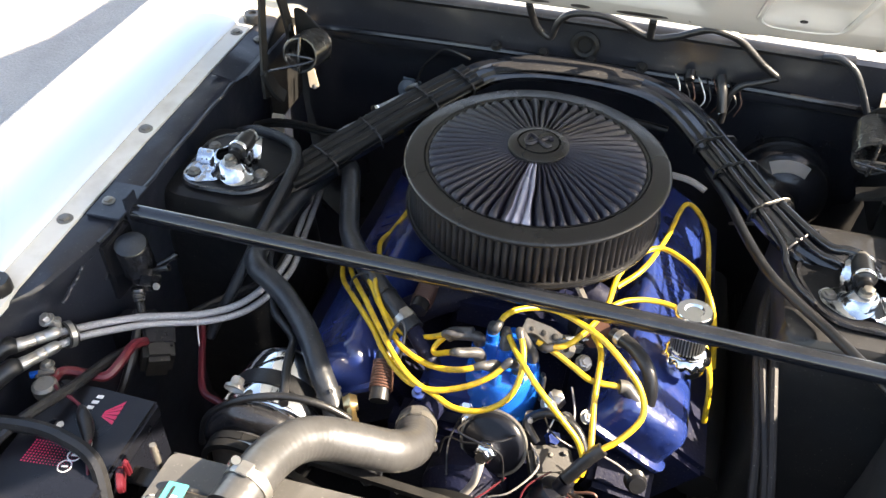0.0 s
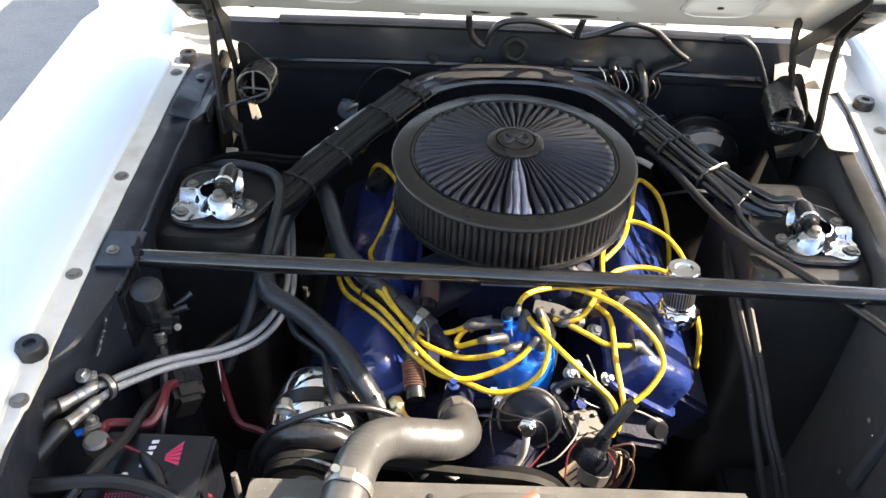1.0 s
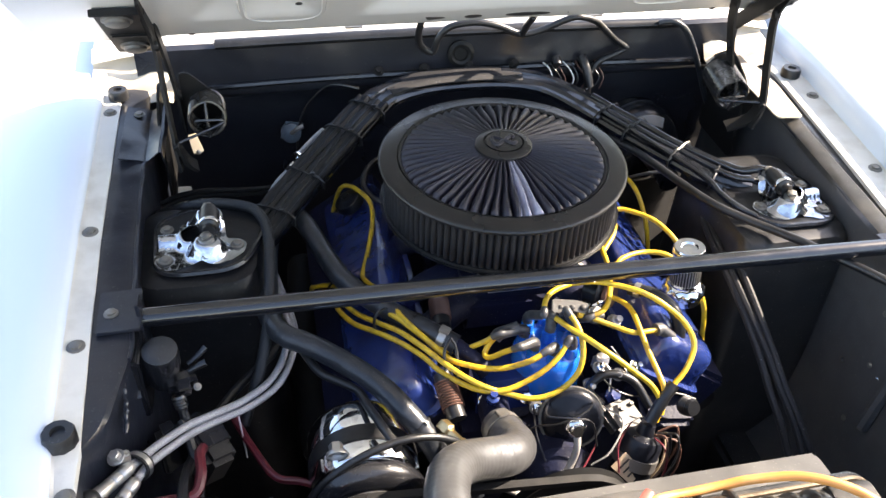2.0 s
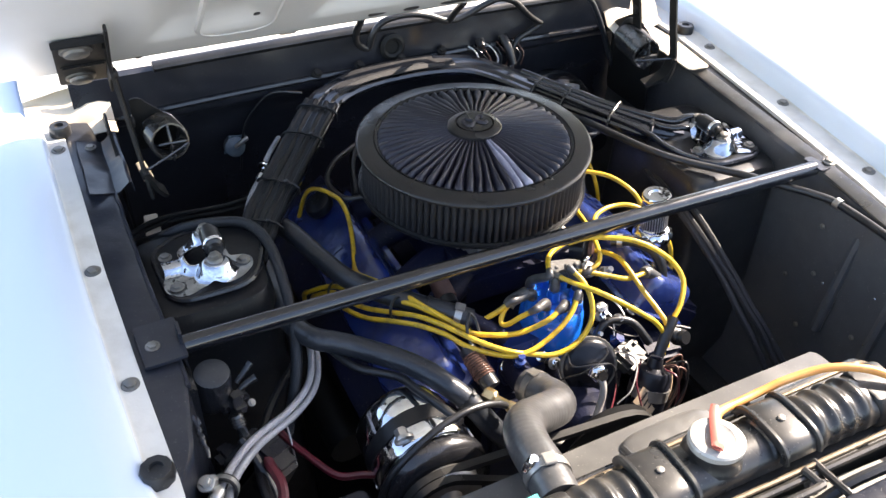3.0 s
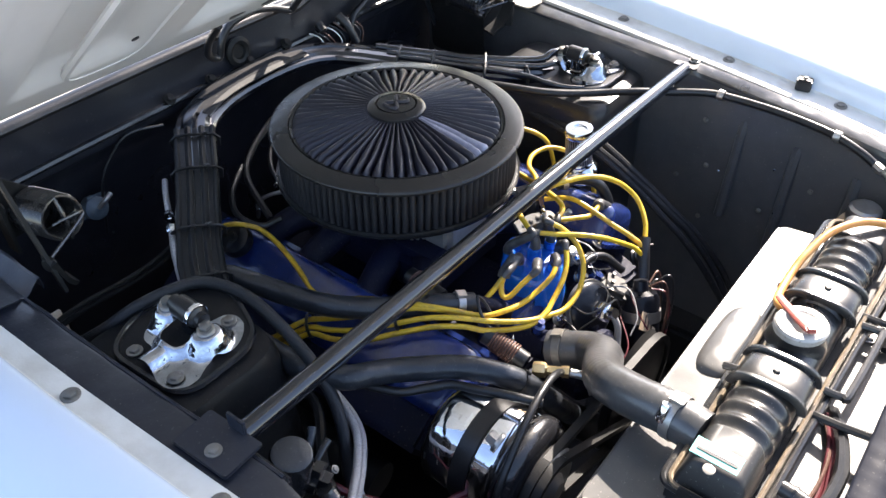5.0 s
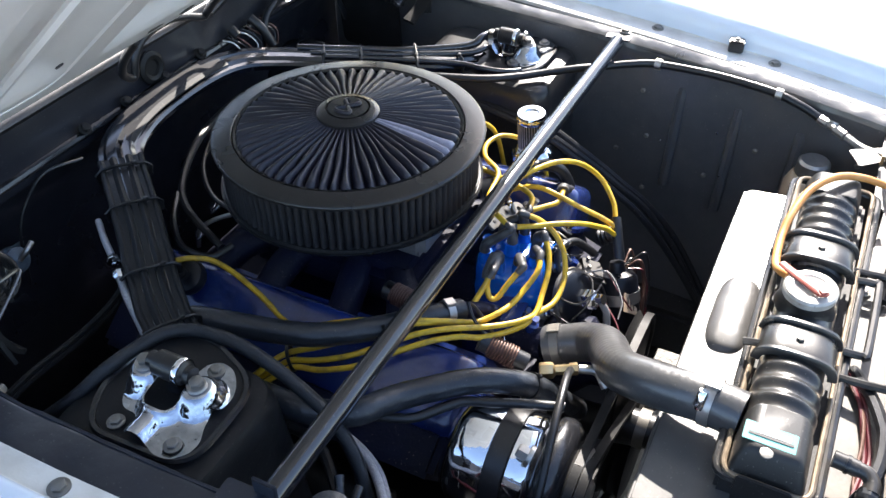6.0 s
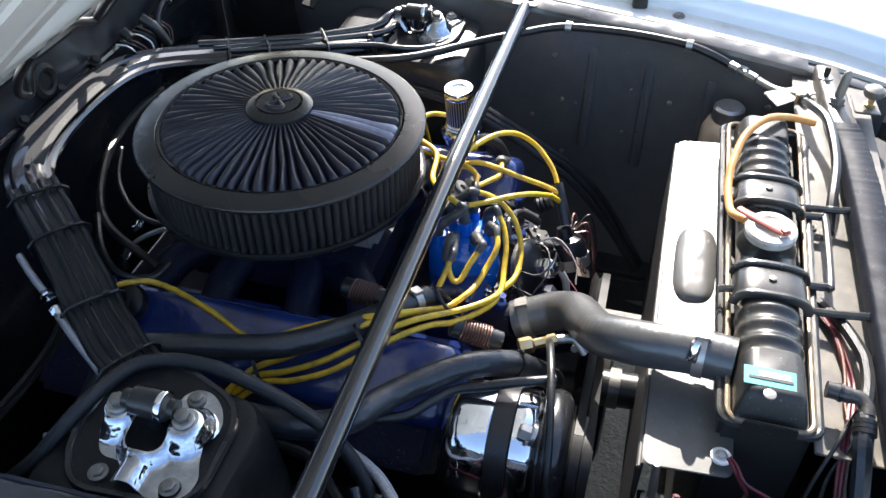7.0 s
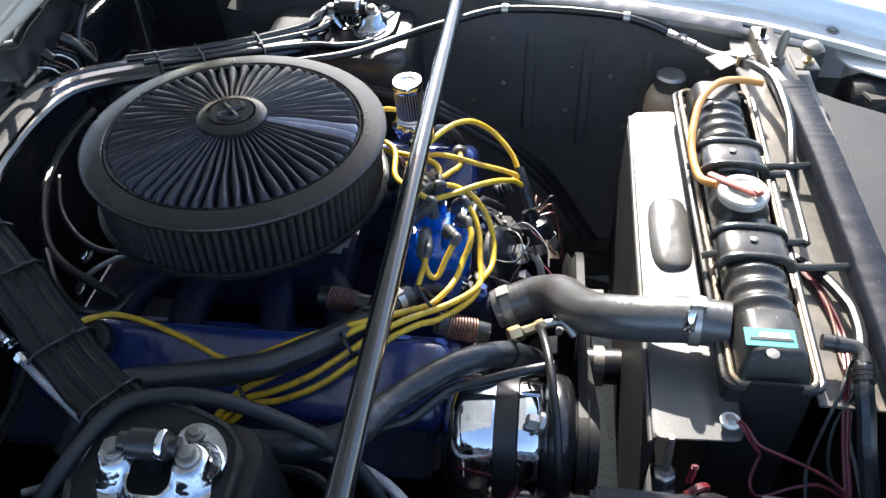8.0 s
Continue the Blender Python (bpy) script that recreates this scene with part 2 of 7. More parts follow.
def part(name, bm, mat, parent=None, label="", angle=40):
    """Links a bmesh, given in world metres, as one mesh object, centred on itself, under a thing or a part."""
    c = Vector((0, 0, 0))
    for v in bm.verts:
        c += v.co
    c /= max(1, len(bm.verts))
    bmesh.ops.recalc_face_normals(bm, faces=bm.faces)
    bmesh.ops.translate(bm, verts=bm.verts, vec=-c)
    me = bpy.data.meshes.new(name)
    bm.to_mesh(me)
    bm.free()
    me.materials.append(mat)
    me.shade_smooth()
    me.set_sharp_from_angle(angle=radians(angle))
    ob = new(name, me)
    WORLD[ob] = Matrix.Translation(c)
    if parent:
        ob.parent = parent
        ob.matrix_basis = WORLD[parent].inverted() @ WORLD[ob]
    else:
        ob.matrix_basis = WORLD[ob]
    if label:
        ob["label"] = label
    return ob


def spline(pts, sub=6):
    """A smooth curve through the points."""
    P = [Vector(p) for p in pts]
    if len(P) == 2:
        return [P[0].lerp(P[1], i / sub) for i in range(sub + 1)]
    P = [P[0] * 2 - P[1]] + P + [P[-1] * 2 - P[-2]]
    out = []
    for i in range(1, len(P) - 2):
        a, b, c, d = P[i - 1:i + 3]
        for k in range(sub):
            t = k / sub
            out.append(0.5 * ((2 * b) + (c - a) * t + (2 * a - 5 * b + 4 * c - d) * t * t + (3 * b - a - 3 * c + d) * t ** 3))
    out.append(P[-2])
    return out


def frames_along(pts):
    """Points with side and up vectors carried along without twist."""
    out, up = [], None
    for i, p in enumerate(pts):
        d = (pts[min(i + 1, len(pts) - 1)] - pts[max(i - 1, 0)]).normalized()
        if up is None:
            up = Vector((0, 0, 1)) if abs(d.z) < 0.9 else Vector((0, 1, 0))
        side = d.cross(up).normalized()
        up = side.cross(d).normalized()
        out.append((p, d, side, up))
    return out


def sweep(bm, pts, section, scale=None, caps=True):
    """Sweeps a closed section of (side, up) pairs along points."""
    rings = []
    fr = frames_along(pts)
    for i, (p, d, s, u) in enumerate(fr):
        k = scale(i / max(1, len(fr) - 1)) if scale else 1.0
        rings.append([bm.verts.new(p + s * (a * k) + u * (b * k)) for a, b in section])
    n = len(section)
    for r0, r1 in zip(rings, rings[1:]):
        for j in range(n):
            bm.faces.new((r0[j], r0[(j + 1) % n], r1[(j + 1) % n], r1[j]))
    if caps:
        bm.faces.new(rings[0][::-1])
        bm.faces.new(rings[-1])
    return bm


def circle(r, seg=10, flat=1.0):
    return [(r * math.cos(2 * math.pi * i / seg), r * flat * math.sin(2 * math.pi * i / seg)) for i in range(seg)]


def tube(pts, r, seg=10, sub=6, scale=None, bm=None, flat=1.0):
    return sweep(bm or bmesh.new(), spline(pts, sub), circle(r, seg, flat), scale)


def corrugated(pts, r, pitch=0.008, depth=0.1, seg=14):
    """A ribbed hose."""
    base = spline(pts, 12)
    length = sum((b - a).length for a, b in zip(base, base[1:]))
    n = max(8, int(length / pitch * 4))
    out = resample(base, n)
    return sweep(bmesh.new(), out, circle(r, seg), lambda t: 1 + depth * math.sin(t * length / pitch * 2 * math.pi))


def resample(pts, n):
    acc = [0.0]
    for a, b in zip(pts, pts[1:]):
        acc.append(acc[-1] + (b - a).length)
    out, j = [], 0
    for i in range(n + 1):
        s = acc[-1] * i / n
        while j < len(pts) - 2 and acc[j + 1] < s:
            j += 1
        f = (s - acc[j]) / max(1e-9, acc[j + 1] - acc[j])
        out.append(pts[j].lerp(pts[j + 1], min(1, f)))
    return out


def lathe(profile, at=(0, 0, 0), axis=(0, 0, 1), seg=24, bm=None, close=True):
    """Turns (radius, height) pairs round an axis through a point."""
    bm = bm or bmesh.new()
    q = Vector((0, 0, 1)).rotation_difference(Vector(axis).normalized()).to_matrix()
    rings = []
    for r, h in profile:
        if r < 1e-6:
            rings.append([bm.verts.new(Vector(at) + q @ Vector((0, 0, h)))])
        else:
            rings.append([bm.verts.new(Vector(at) + q @ Vector((r * math.cos(2 * math.pi * i / seg), r * math.sin(2 * math.pi * i / seg), h))) for i in range(seg)])
    for a, b in zip(rings, rings[1:]):
        for i in range(seg):
            j = (i + 1) % seg
            if len(a) == 1 and len(b) > 1:
                bm.faces.new((a[0], b[i], b[j]))
            elif len(b) == 1 and len(a) > 1:
                bm.faces.new((a[i], a[j], b[0]))
            elif len(a) > 1:
                bm.faces.new((a[i], a[j], b[j], b[i]))
    if close:
        for ring, flip in ((rings[0], True), (rings[-1], False)):
            if len(ring) > 1:
                bm.faces.new(ring[::-1] if flip else ring)
    return bm


def rounded(points, radius, seg=4):
    """Rounds the corners of a flat outline."""
    out, n = [], len(points)
    for i in range(n):
        p0, p, p1 = (Vector(points[(i + k) % n]) for k in (-1, 0, 1))
        a, b = (p0 - p), (p1 - p)
        r = min(radius, a.length * 0.45, b.length * 0.45)
        a, b = p + a.normalized() * r, p + b.normalized() * r
        for k in range(seg + 1):
            t = k / seg
            out.append(tuple(a * (1 - t) ** 2 + p * 2 * t * (1 - t) + b * t * t))
    return out


def slab(outline, thick, m=None, bevel=0.0015, bm=None, segs=2):
    """An outline in x, y given thickness in z, with bevelled edges, then moved by m."""
    bm = bm or bmesh.new()
    b2 = bmesh.new()
    vs = [b2.verts.new((p[0], p[1], 0)) for p in outline]
    f = b2.faces.new(vs)
    ex = bmesh.ops.extrude_face_region(b2, geom=[f])
    bmesh.ops.translate(b2, verts=[v for v in ex["geom"] if isinstance(v, bmesh.types.BMVert)], vec=(0, 0, thick))
    bmesh.ops.recalc_face_normals(b2, faces=b2.faces)
    if bevel:
        eds = [e for e in b2.edges if len(e.link_faces) == 2 and e.calc_face_angle(0) > 0.7]
        bmesh.ops.bevel(b2, geom=eds, offset=bevel, segments=segs, affect="EDGES", clamp_overlap=True)
    if m:
        bmesh.ops.transform(b2, matrix=m, verts=b2.verts)
    me = bpy.data.meshes.new("scratch")
    b2.to_mesh(me)
    b2.free()
    bm.from_mesh(me)
    bpy.data.meshes.remove(me)
    return bm


def block(size, m=None, bevel=0.002, bm=None, segs=2):
    x, y, z = (s / 2 for s in size)
    mm = (m or Matrix()) @ Matrix.Translation((0, 0, -z))
    return slab([(-x, -y), (x, -y), (x, y), (-x, y)], size[2], mm, bevel, bm, segs)


def bolt(at, axis=(0, 0, 1), r=0.008, h=0.006, washer=True, bm=None):
    """A hexagon head on a washer."""
    prof = [(r * 1.45, 0), (r * 1.45, h * 0.25), (r * 1.38, h * 0.3)] if washer else [(r, 0)]
    bm = lathe(prof + ([(0.0, h * 0.3)] if washer else [(0.0, 0.001)]), at, axis, 16, bm, close=False)
    a = Vector(axis).normalized()
    return lathe([(r, h * 0.2), (r, h * 0.85), (r * 0.82, h), (0.0, h)], Vector(at), a, 6, bm, close=False)


def ring_band(center, axis, r, width=0.008, thick=0.0015, seg=24, bm=None):
    h = width / 2
    return lathe([(r, -h), (r + thick, -h), (r + thick, h), (r, h)], center, axis, seg, bm, close=False)


def cable_tie(center, direction, r, bm=None, flat=1.0):
    bm = ring_band(center, direction, r, 0.004, 0.0012, 16, bm)
    return bm

# ---- ground and body shell ----
def make_ground():
    bm = bmesh.new()
    rings = [0.0, 1.0, 2.0, 4.0, 8.0, 20.0, 60.0, 300.0, 1500.0]
    lathe([(r, 0.0) for r in rings], (0, 0, 0), (0, 0, 1), 48, bm, close=False)
    g = part("ground", bm, GROUND)
    tagged(g, "sunlit grey asphalt of the parking ground", "ground", kind="structure")


make_ground()

LEFT_LINE = [(0.62, -0.575, 0.884), (0.25, -0.566, 0.882), (-0.05, -0.560, 0.878), (-0.25, -0.551, 0.876), (-0.39, -0.543, 0.876), (-0.6, -0.518, 0.868), (-0.8, -0.47, 0.855), (-0.98, -0.40, 0.83)]
APRON_LINE = [(0.62, 0.590, 0.876), (0.25, 0.585, 0.874), (0.0, 0.570, 0.868), (-0.2, 0.560, 0.862), (-0.46, 0.532, 0.851), (-0.69, 0.494, 0.836), (-0.8, 0.465, 0.826), (-0.98, 0.40, 0.81)]
RIGHT_LINE = [(0.62, 0.625, 0.876), (0.25, 0.612, 0.874), (0.17, 0.605, 0.872), (-0.05, 0.582, 0.868), (-0.26, 0.561, 0.8595), (-0.46, 0.534, 0.851), (-0.69, 0.496, 0.836), (-0.8, 0.466, 0.826), (-0.98, 0.40, 0.81)]


def along(line, y):
    for (y0, x0, z0), (y1, x1, z1) in zip(line, line[1:]):
        if y1 <= y <= y0:
            f = (y0 - y) / (y0 - y1)
            return x0 + (x1 - x0) * f, z0 + (z1 - z0) * f
    return line[-1][1:] if y < line[-1][0] else line[0][1:]


def strip(bm, line, section, side, ys, squeeze=None):
    """Lofts an open section of (outward, rise) pairs along a fender line."""
    rows = []
    for y in ys:
        x, z = along(line, y)
        k = squeeze(y) if squeeze else 1.0
        rows.append([bm.verts.new((x + side * o * (k if o < 0 else 1), y, z + d)) for o, d in section])
    for a, b in zip(rows, rows[1:]):
        for i in range(len(section) - 1):
            bm.faces.new((a[i], a[i + 1], b[i + 1], b[i]))
    return bm


def steps(a, b, n):
    return [a + (b - a) * i / n for i in range(n + 1)]


def thicken(bm, t):
    bmesh.ops.recalc_face_normals(bm, faces=bm.faces)
    bmesh.ops.solidify(bm, geom=bm.faces[:], thickness=t)
    return bm


def make_fender(line, side, label, bolts):
    w = 0.0135 if side < 0 else 0.034
    th = thing("fender", label, "fender", (side * 0.7, -0.2, 0.0), "front fenders")
    flat = [(0.013, 0.003), (0.015, 0.009), (0.021, 0.013), (0.05, 0.016), (0.10, 0.010), (0.18, -0.012), (0.25, -0.042)]
    crowned = [(0.013, 0.002), (0.0145, 0.014), (0.018, 0.028), (0.024, 0.037), (0.034, 0.042), (0.05, 0.044), (0.075, 0.043), (0.12, 0.036), (0.18, 0.018), (0.25, -0.020)]
    bm = strip(bmesh.new(), line, (flat if side < 0 else crowned) + [(0.30, -0.075), (0.335, -0.12), (0.35, -0.18), (0.352, -0.3), (0.34, -0.45), (0.32, -0.62)], side, steps(0.60, -0.95, 24))
    part("outer_panel", thicken(bm, 0.0012), PAINT, th, "glossy pale blue-white painted panel")
    bm = strip(bmesh.new(), line, [(-w, -0.010), (-w, -0.001), (0.002 - w, 0.0), (0.010, 0.0), (0.013, 0.0025)], side, steps(0.42, -0.95, 48), (lambda y: 1.0 if y > -0.40 else max(0.05, 1.0 - (-0.40 - y) * 8)) if side < 0 else None)
    part("bolt_flange", thicken(bm, 0.0012), FLANGE, th, "matt white stained flange")
    first = None
    for y, r in bolts:
        x, z = along(line, y)
        x -= side * 0.010 if y > 0.1 and r > 0.011 else -side * 0.004 if r > 0.011 else 0.0
        if r > 0.011:
            b = lathe([(r, 0), (r, 0.012), (r * 0.9, 0.016), (r * 0.45, 0.016), (r * 0.4, 0.012), (0, 0.012)], (x, y, z), (0, 0, 1), 10)
            part("rubber_bumper", b, RUBBER, th, "black rubber hood bumper")
        else:
            b = bolt((x, y, z), (0, 0, 1), r * 0.88, 0.0055)
            part("bolt", b, OLDSTEEL, th)
    return th


make_fender(LEFT_LINE, -1, "pale glossy car fender beside the shaded engine bay", [(0.253, 0.008), (0.30, 0.016), (-0.052, 0.008), (-0.261, 0.008), (-0.394, 0.017), (-0.46, 0.008), (-0.7, 0.008)])
make_fender(RIGHT_LINE, 1, "pale glossy car fender in full sun", [(0.246, 0.017), (0.173, 0.008), (-0.05, 0.008), (-0.262, 0.008), (-0.46, 0.008), (-0.80, 0.008)])


def make_small_bumper():
    x, z = along(RIGHT_LINE, -0.395)
    th = thing("hood_bumper", "small square black rubber hood bumper on the flange", "hood bumper", (x + 0.002, -0.395, z))
    bm = slab(rounded([(-0.009, -0.012), (0.009, -0.012), (0.009, 0.012), (-0.009, 0.012)], 0.003), 0.020, pose(x + 0.002, -0.395, z + 0.001, 0, 0, 8), 0.002)
    part("block", bm, RUBBER, th)
    part("stud", bolt((x + 0.002, -0.395, z + 0.021), (0, 0, 1), 0.004, 0.003), OLDSTEEL, th)


make_small_bumper()


def make_apron(line, side, name, label, low):
    """The black shelf inside the flange and the inner wall below it."""
    bm = strip(bmesh.new(), line, [(-0.010, -0.004) if side < 0 else (-0.022, -0.008), (-0.050, -0.006), (-0.056, -0.010), (-0.058, -0.03), (-0.060, -0.12), (-0.068, -0.25), (-0.085, -0.42), (-0.16, -0.5)], side, steps(0.36, -0.78, 57),
               (lambda y: 1.0 if y > -0.27 else 1.0 - (-0.27 - y) * 3.6 if y > -0.375 else max(0.12, 0.62 - (-0.375 - y) * 14)) if side < 0 else None)
    for v in bm.verts:
        if v.co.z < 0.86 + low:
            v.co.x += 0.004 * noise.noise(v.co * 9.0)
        else:
            v.co.z += 0.0012 * noise.noise(v.co * 30.0)
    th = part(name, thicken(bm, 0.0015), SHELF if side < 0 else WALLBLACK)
    tagged(th, label, "inner fender", kind="structure")
    return th


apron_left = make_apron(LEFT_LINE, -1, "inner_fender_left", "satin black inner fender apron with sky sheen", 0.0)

def make_shelf_strip():
    bm = strip(bmesh.new(), APRON_LINE, [(-0.034, -0.010), (-0.035, -0.0005), (-0.038, 0.0012), (-0.052, -0.0025), (-0.058, -0.006), (-0.060, -0.014)], 1, steps(0.34, -0.66, 60))
    for v in bm.verts:
        v.co.z += 0.0010 * noise.noise(Vector((v.co.x * 15, v.co.y * 14, 2.0)))
    return thicken(bm, 0.0012)


apron_right = make_apron(APRON_LINE, 1, "inner_fender_right", "dusty black inner fender apron with pressed ribs, lightened for haze", -0.02)

channel = bmesh.new()
rows = []
for y in steps(0.36, -0.70, 40):
    a, b = along(APRON_LINE, y), along(RIGHT_LINE, y)
    rows.append([channel.verts.new((x, y, z)) for x, z in ((a[0] - 0.034, a[1] - 0.005), (a[0] - 0.030, a[1] - 0.007), (b[0] - 0.026, b[1] - 0.006), (b[0] - 0.020, b[1] - 0.004))])
for a, b in zip(rows, rows[1:]):
    for i in range(3):
        channel.faces.new((a[i], a[i + 1], b[i + 1], b[i]))
part("seal_channel", thicken(channel, 0.0012), BAY, apron_right, "black channel between apron edge and flange")
part("cream_patch", slab(rounded([(0.500, 0.105), (0.545, 0.100), (0.560, 0.215), (0.556, 0.300), (0.505, 0.300)], 0.010), 0.003, pose(0, 0, 0.8735), 0.001), CREAM, apron_right, "cream painted patch of shelf beside the hinge")
part("shelf_edge", make_shelf_strip(), SHELFEDGE, apron_right, "glossy black folded top edge")
# pressed ribs and bolt heads on the sunless inner panel
for y, z0, z1 in ((-0.335, 0.80, 0.62), (-0.43, 0.79, 0.60), (-0.53, 0.78, 0.60)):
    x0 = along(APRON_LINE, y)[0] - 0.0565
    part("pressed_rib", tube([(x0 + 0.004, y, z0), (x0, y, z0 - 0.02), (x0 - 0.008, y, (z0 + z1) / 2), (x0 - 0.018, y, z1)], 0.009, 8), WALLBLACK, apron_right)
for y, z in ((-0.27, 0.78), (-0.29, 0.70), (-0.33, 0.73), (-0.40, 0.66), (-0.47, 0.73), (-0.5, 0.64), (-0.24, 0.66), (-0.62, 0.76), (-0.30, 0.60)):
    x0 = along(APRON_LINE, y)[0] - 0.064 - max(0, 0.75 - z) * 0.09
    part("screw", bolt((x0, y, z), (-1, 0, 0.1), 0.0032, 0.003), OLDSTEEL, apron_right)
# pinholes with sun behind them, put in as tiny chrome heads
for y, z in ((-0.405, 0.742), (-0.425, 0.668), (-0.432, 0.635), (-0.315, 0.70)):
    x0 = along(APRON_LINE, y)[0] - 0.066 - max(0, 0.75 - z) * 0.09
    part("sunlit_pinhole", bolt((x0, y, z), (-1, 0, 0.1), 0.0016, 0.002), CHROME, apron_right)
# folded seam edge along the shelf
for line, side, ap in ((LEFT_LINE, -1, apron_left), (APRON_LINE, 1, apron_right)):
    pts = []
    for y in steps(0.2, -0.28 if side < 0 else -0.6, 20):
        x, z = along(line, y)
        pts.append((x - side * (0.056 + 0.003 * noise.noise(Vector((y * 30, side, 0)))), y, z - 0.010 + 0.002 * noise.noise(Vector((y * 25, side, 5)))))
    part("seam_edge", tube(pts, 0.003, 6, 2), SHELF, ap)


bead = resample(spline([(-0.4975, -0.236, 0.8615), (-0.4985, -0.27, 0.8575), (-0.5000, -0.308, 0.8530), (-0.4965, -0.334, 0.8470), (-0.4950, -0.362, 0.8400)], 8), 60)
bm = tube([p + Vector((0.0018 * noise.noise(p * 260), 0, 0.0016 * noise.noise(p * 210 + Vector((9, 0, 0))))) for p in bead], 0.0034, 8, 1, scale=lambda t: 0.75 + 0.6 * noise.noise(Vector((t * 31, 3.3, 0))))
part("cracked_sealer", bm, SHELF, apron_left, "lumpy cracked sealer along the seam")


def make_firewall():
    prof = [(0.40, 0.25), (0.385, 0.5), (0.375, 0.70), (0.372, 0.80), (0.362, 0.838), (0.351, 0.848), (0.344, 0.857), (0.344, 0.865), (0.350, 0.90), (0.352, 0.935), (0.362, 0.940)]
    bm = bmesh.new()
    rows = []
    for x in steps(-0.53, 0.54, 54):
        row = []
        for y, z in prof:
            dent = 0.010 * noise.noise(Vector((x * 6, 1.0, z * 9))) if z < 0.84 else 0.0025 * noise.noise(Vector((x * 5, 2.0, z * 12)))
            row.append(bm.verts.new((x, y + dent, z)))
        rows.append(row)
    for a, b in zip(rows, rows[1:]):
        for i in range(len(prof) - 1):
            bm.faces.new((a[i], a[i + 1], b[i + 1], b[i]))
    th = part("firewall", thicken(bm, 0.002), FIREWALL)
    tagged(th, "glossy black painted firewall and cowl face", "firewall", kind="structure")
    part("rubber_grommet", lathe([(0.024, 0), (0.024, 0.004), (0.018, 0.007), (0.013, 0.005), (0.011, 0.001), (0, 0.001)], (0.014, 0.346, 0.905), (0, -1, 0.1), 20), HINGE, th)
    for x in (-0.132, -0.052, 0.028, 0.110):
        part("bolt", bolt((x, 0.338, 0.884), (0, -0.6, 0.8), 0.0065, 0.008), HINGE, th)
    part("pressed_step", tube([(-0.50, 0.352, 0.862), (-0.42, 0.345, 0.868), (-0.2, 0.343, 0.874), (0.2, 0.343, 0.874), (0.48, 0.345, 0.866)], 0.006, 8), BAY, th)
    return th


firewall = make_firewall()


def make_cowl():
    """The body-coloured panel behind the firewall, up to the windscreen's foot."""
    bm = bmesh.new()
    rows = []
    for x in steps(-0.60, 0.61, 24):
        rows.append([bm.verts.new((x, y, z - 0.03 * (abs(x) / 0.6) ** 4)) for y, z in ((0.365, 0.943), (0.375, 0.951), (0.41, 0.954), (0.5, 0.958), (0.62, 0.965), (0.80, 0.985))])
    for a, b in zip(rows, rows[1:]):
        for i in range(len(a) - 1):
            bm.faces.new((a[i], a[i + 1], b[i + 1], b[i]))
    th = part("cowl_panel", thicken(bm, 0.002), FLANGE)
    tagged(th, "sunlit white cowl panel behind the firewall", "cowl panel", kind="structure")
    seal = thing("cowl_seal", "black rubber weatherstrip along the cowl edge", "weatherstrip", (0, 0.35, 0.94))
    part("rubber_strip", tube([(-0.40, 0.347, 0.944), (-0.2, 0.343, 0.948), (0.0, 0.342, 0.949), (0.2, 0.343, 0.947), (0.42, 0.348, 0.941)], 0.011, 10, 8, flat=0.8), RUBBER, seal)
    for x in (-0.17, 0.26):
        part("clip", block((0.030, 0.010, 0.004), pose(x, 0.366, 0.956, 10, 0, 0), 0.001), STEEL, seal)
    # cream corners where the cowl meets the fenders
    for s, line in ((-1, LEFT_LINE), (1, RIGHT_LINE)):
        bm = bmesh.new()
        sec = [(0.30, 0.868), (0.33, 0.874), (0.345, 0.895), (0.37, 0.905), (0.385, 0.93)]
        rows = []
        for i, x in enumerate(steps(0.475, 0.60, 8)):
            rows.append([bm.verts.new((s * x, y, z + 0.006 * math.sin(i * 1.1) * (y < 0.36))) for y, z in sec])
        for a, b in zip(rows, rows[1:]):
            for i in range(len(sec) - 1):
                bm.faces.new((a[i], a[i + 1], b[i + 1], b[i]))
        c = part("cowl_corner", thicken(bm, 0.002), CREAM)
        tagged(c, "cream painted cowl corner beside the hood hinge", "cowl corner", kind="structure")


make_cowl()


def make_cabin():
    """The rest of the car, behind the open hood; it throws the shade on the ground."""
    bm = bmesh.new()
    prof = [(0.80, 0.985), (1.25, 1.24), (1.52, 1.23), (1.85, 1.12), (2.30, 0.97), (3.9, 0.92), (3.95, 0.3), (0.60, 0.25)]
    rows = []
    for x, k in ((-0.90, 0.0), (-0.88, 0.25), (-0.62, 1.0), (0.0, 1.02), (0.62, 1.0), (0.88, 0.25), (0.90, 0.0)):
        row = []
        for y, z in prof:
            zz = z if z < 0.99 else 0.96 + (z - 0.96) * k
            row.append(bm.verts.new((x, y, zz - (0.05 if abs(x) > 0.8 and z > 0.9 else 0))))
        rows.append(row)
    for a, b in zip(rows, rows[1:]):
        for i in range(len(prof)):
            j = (i + 1) % len(prof)
            bm.faces.new((a[i], a[j], b[j], b[i]))
    bm.faces.new(rows[0])
    bm.faces.new(rows[-1][::-1])
    th = part("car_body", bm, PAINT)
    tagged(th, "pale painted car body behind the engine bay", "car body", kind="structure")


make_cabin()

# ---- hood ----
HOOD = pose(0.005, 0.285, 0.985, 140, 0, 0)   # x along the hinge line, y up the hood, z out of its underside


def hood_at(x, y, z=0.0):
    return HOOD @ Vector((x, y, z))


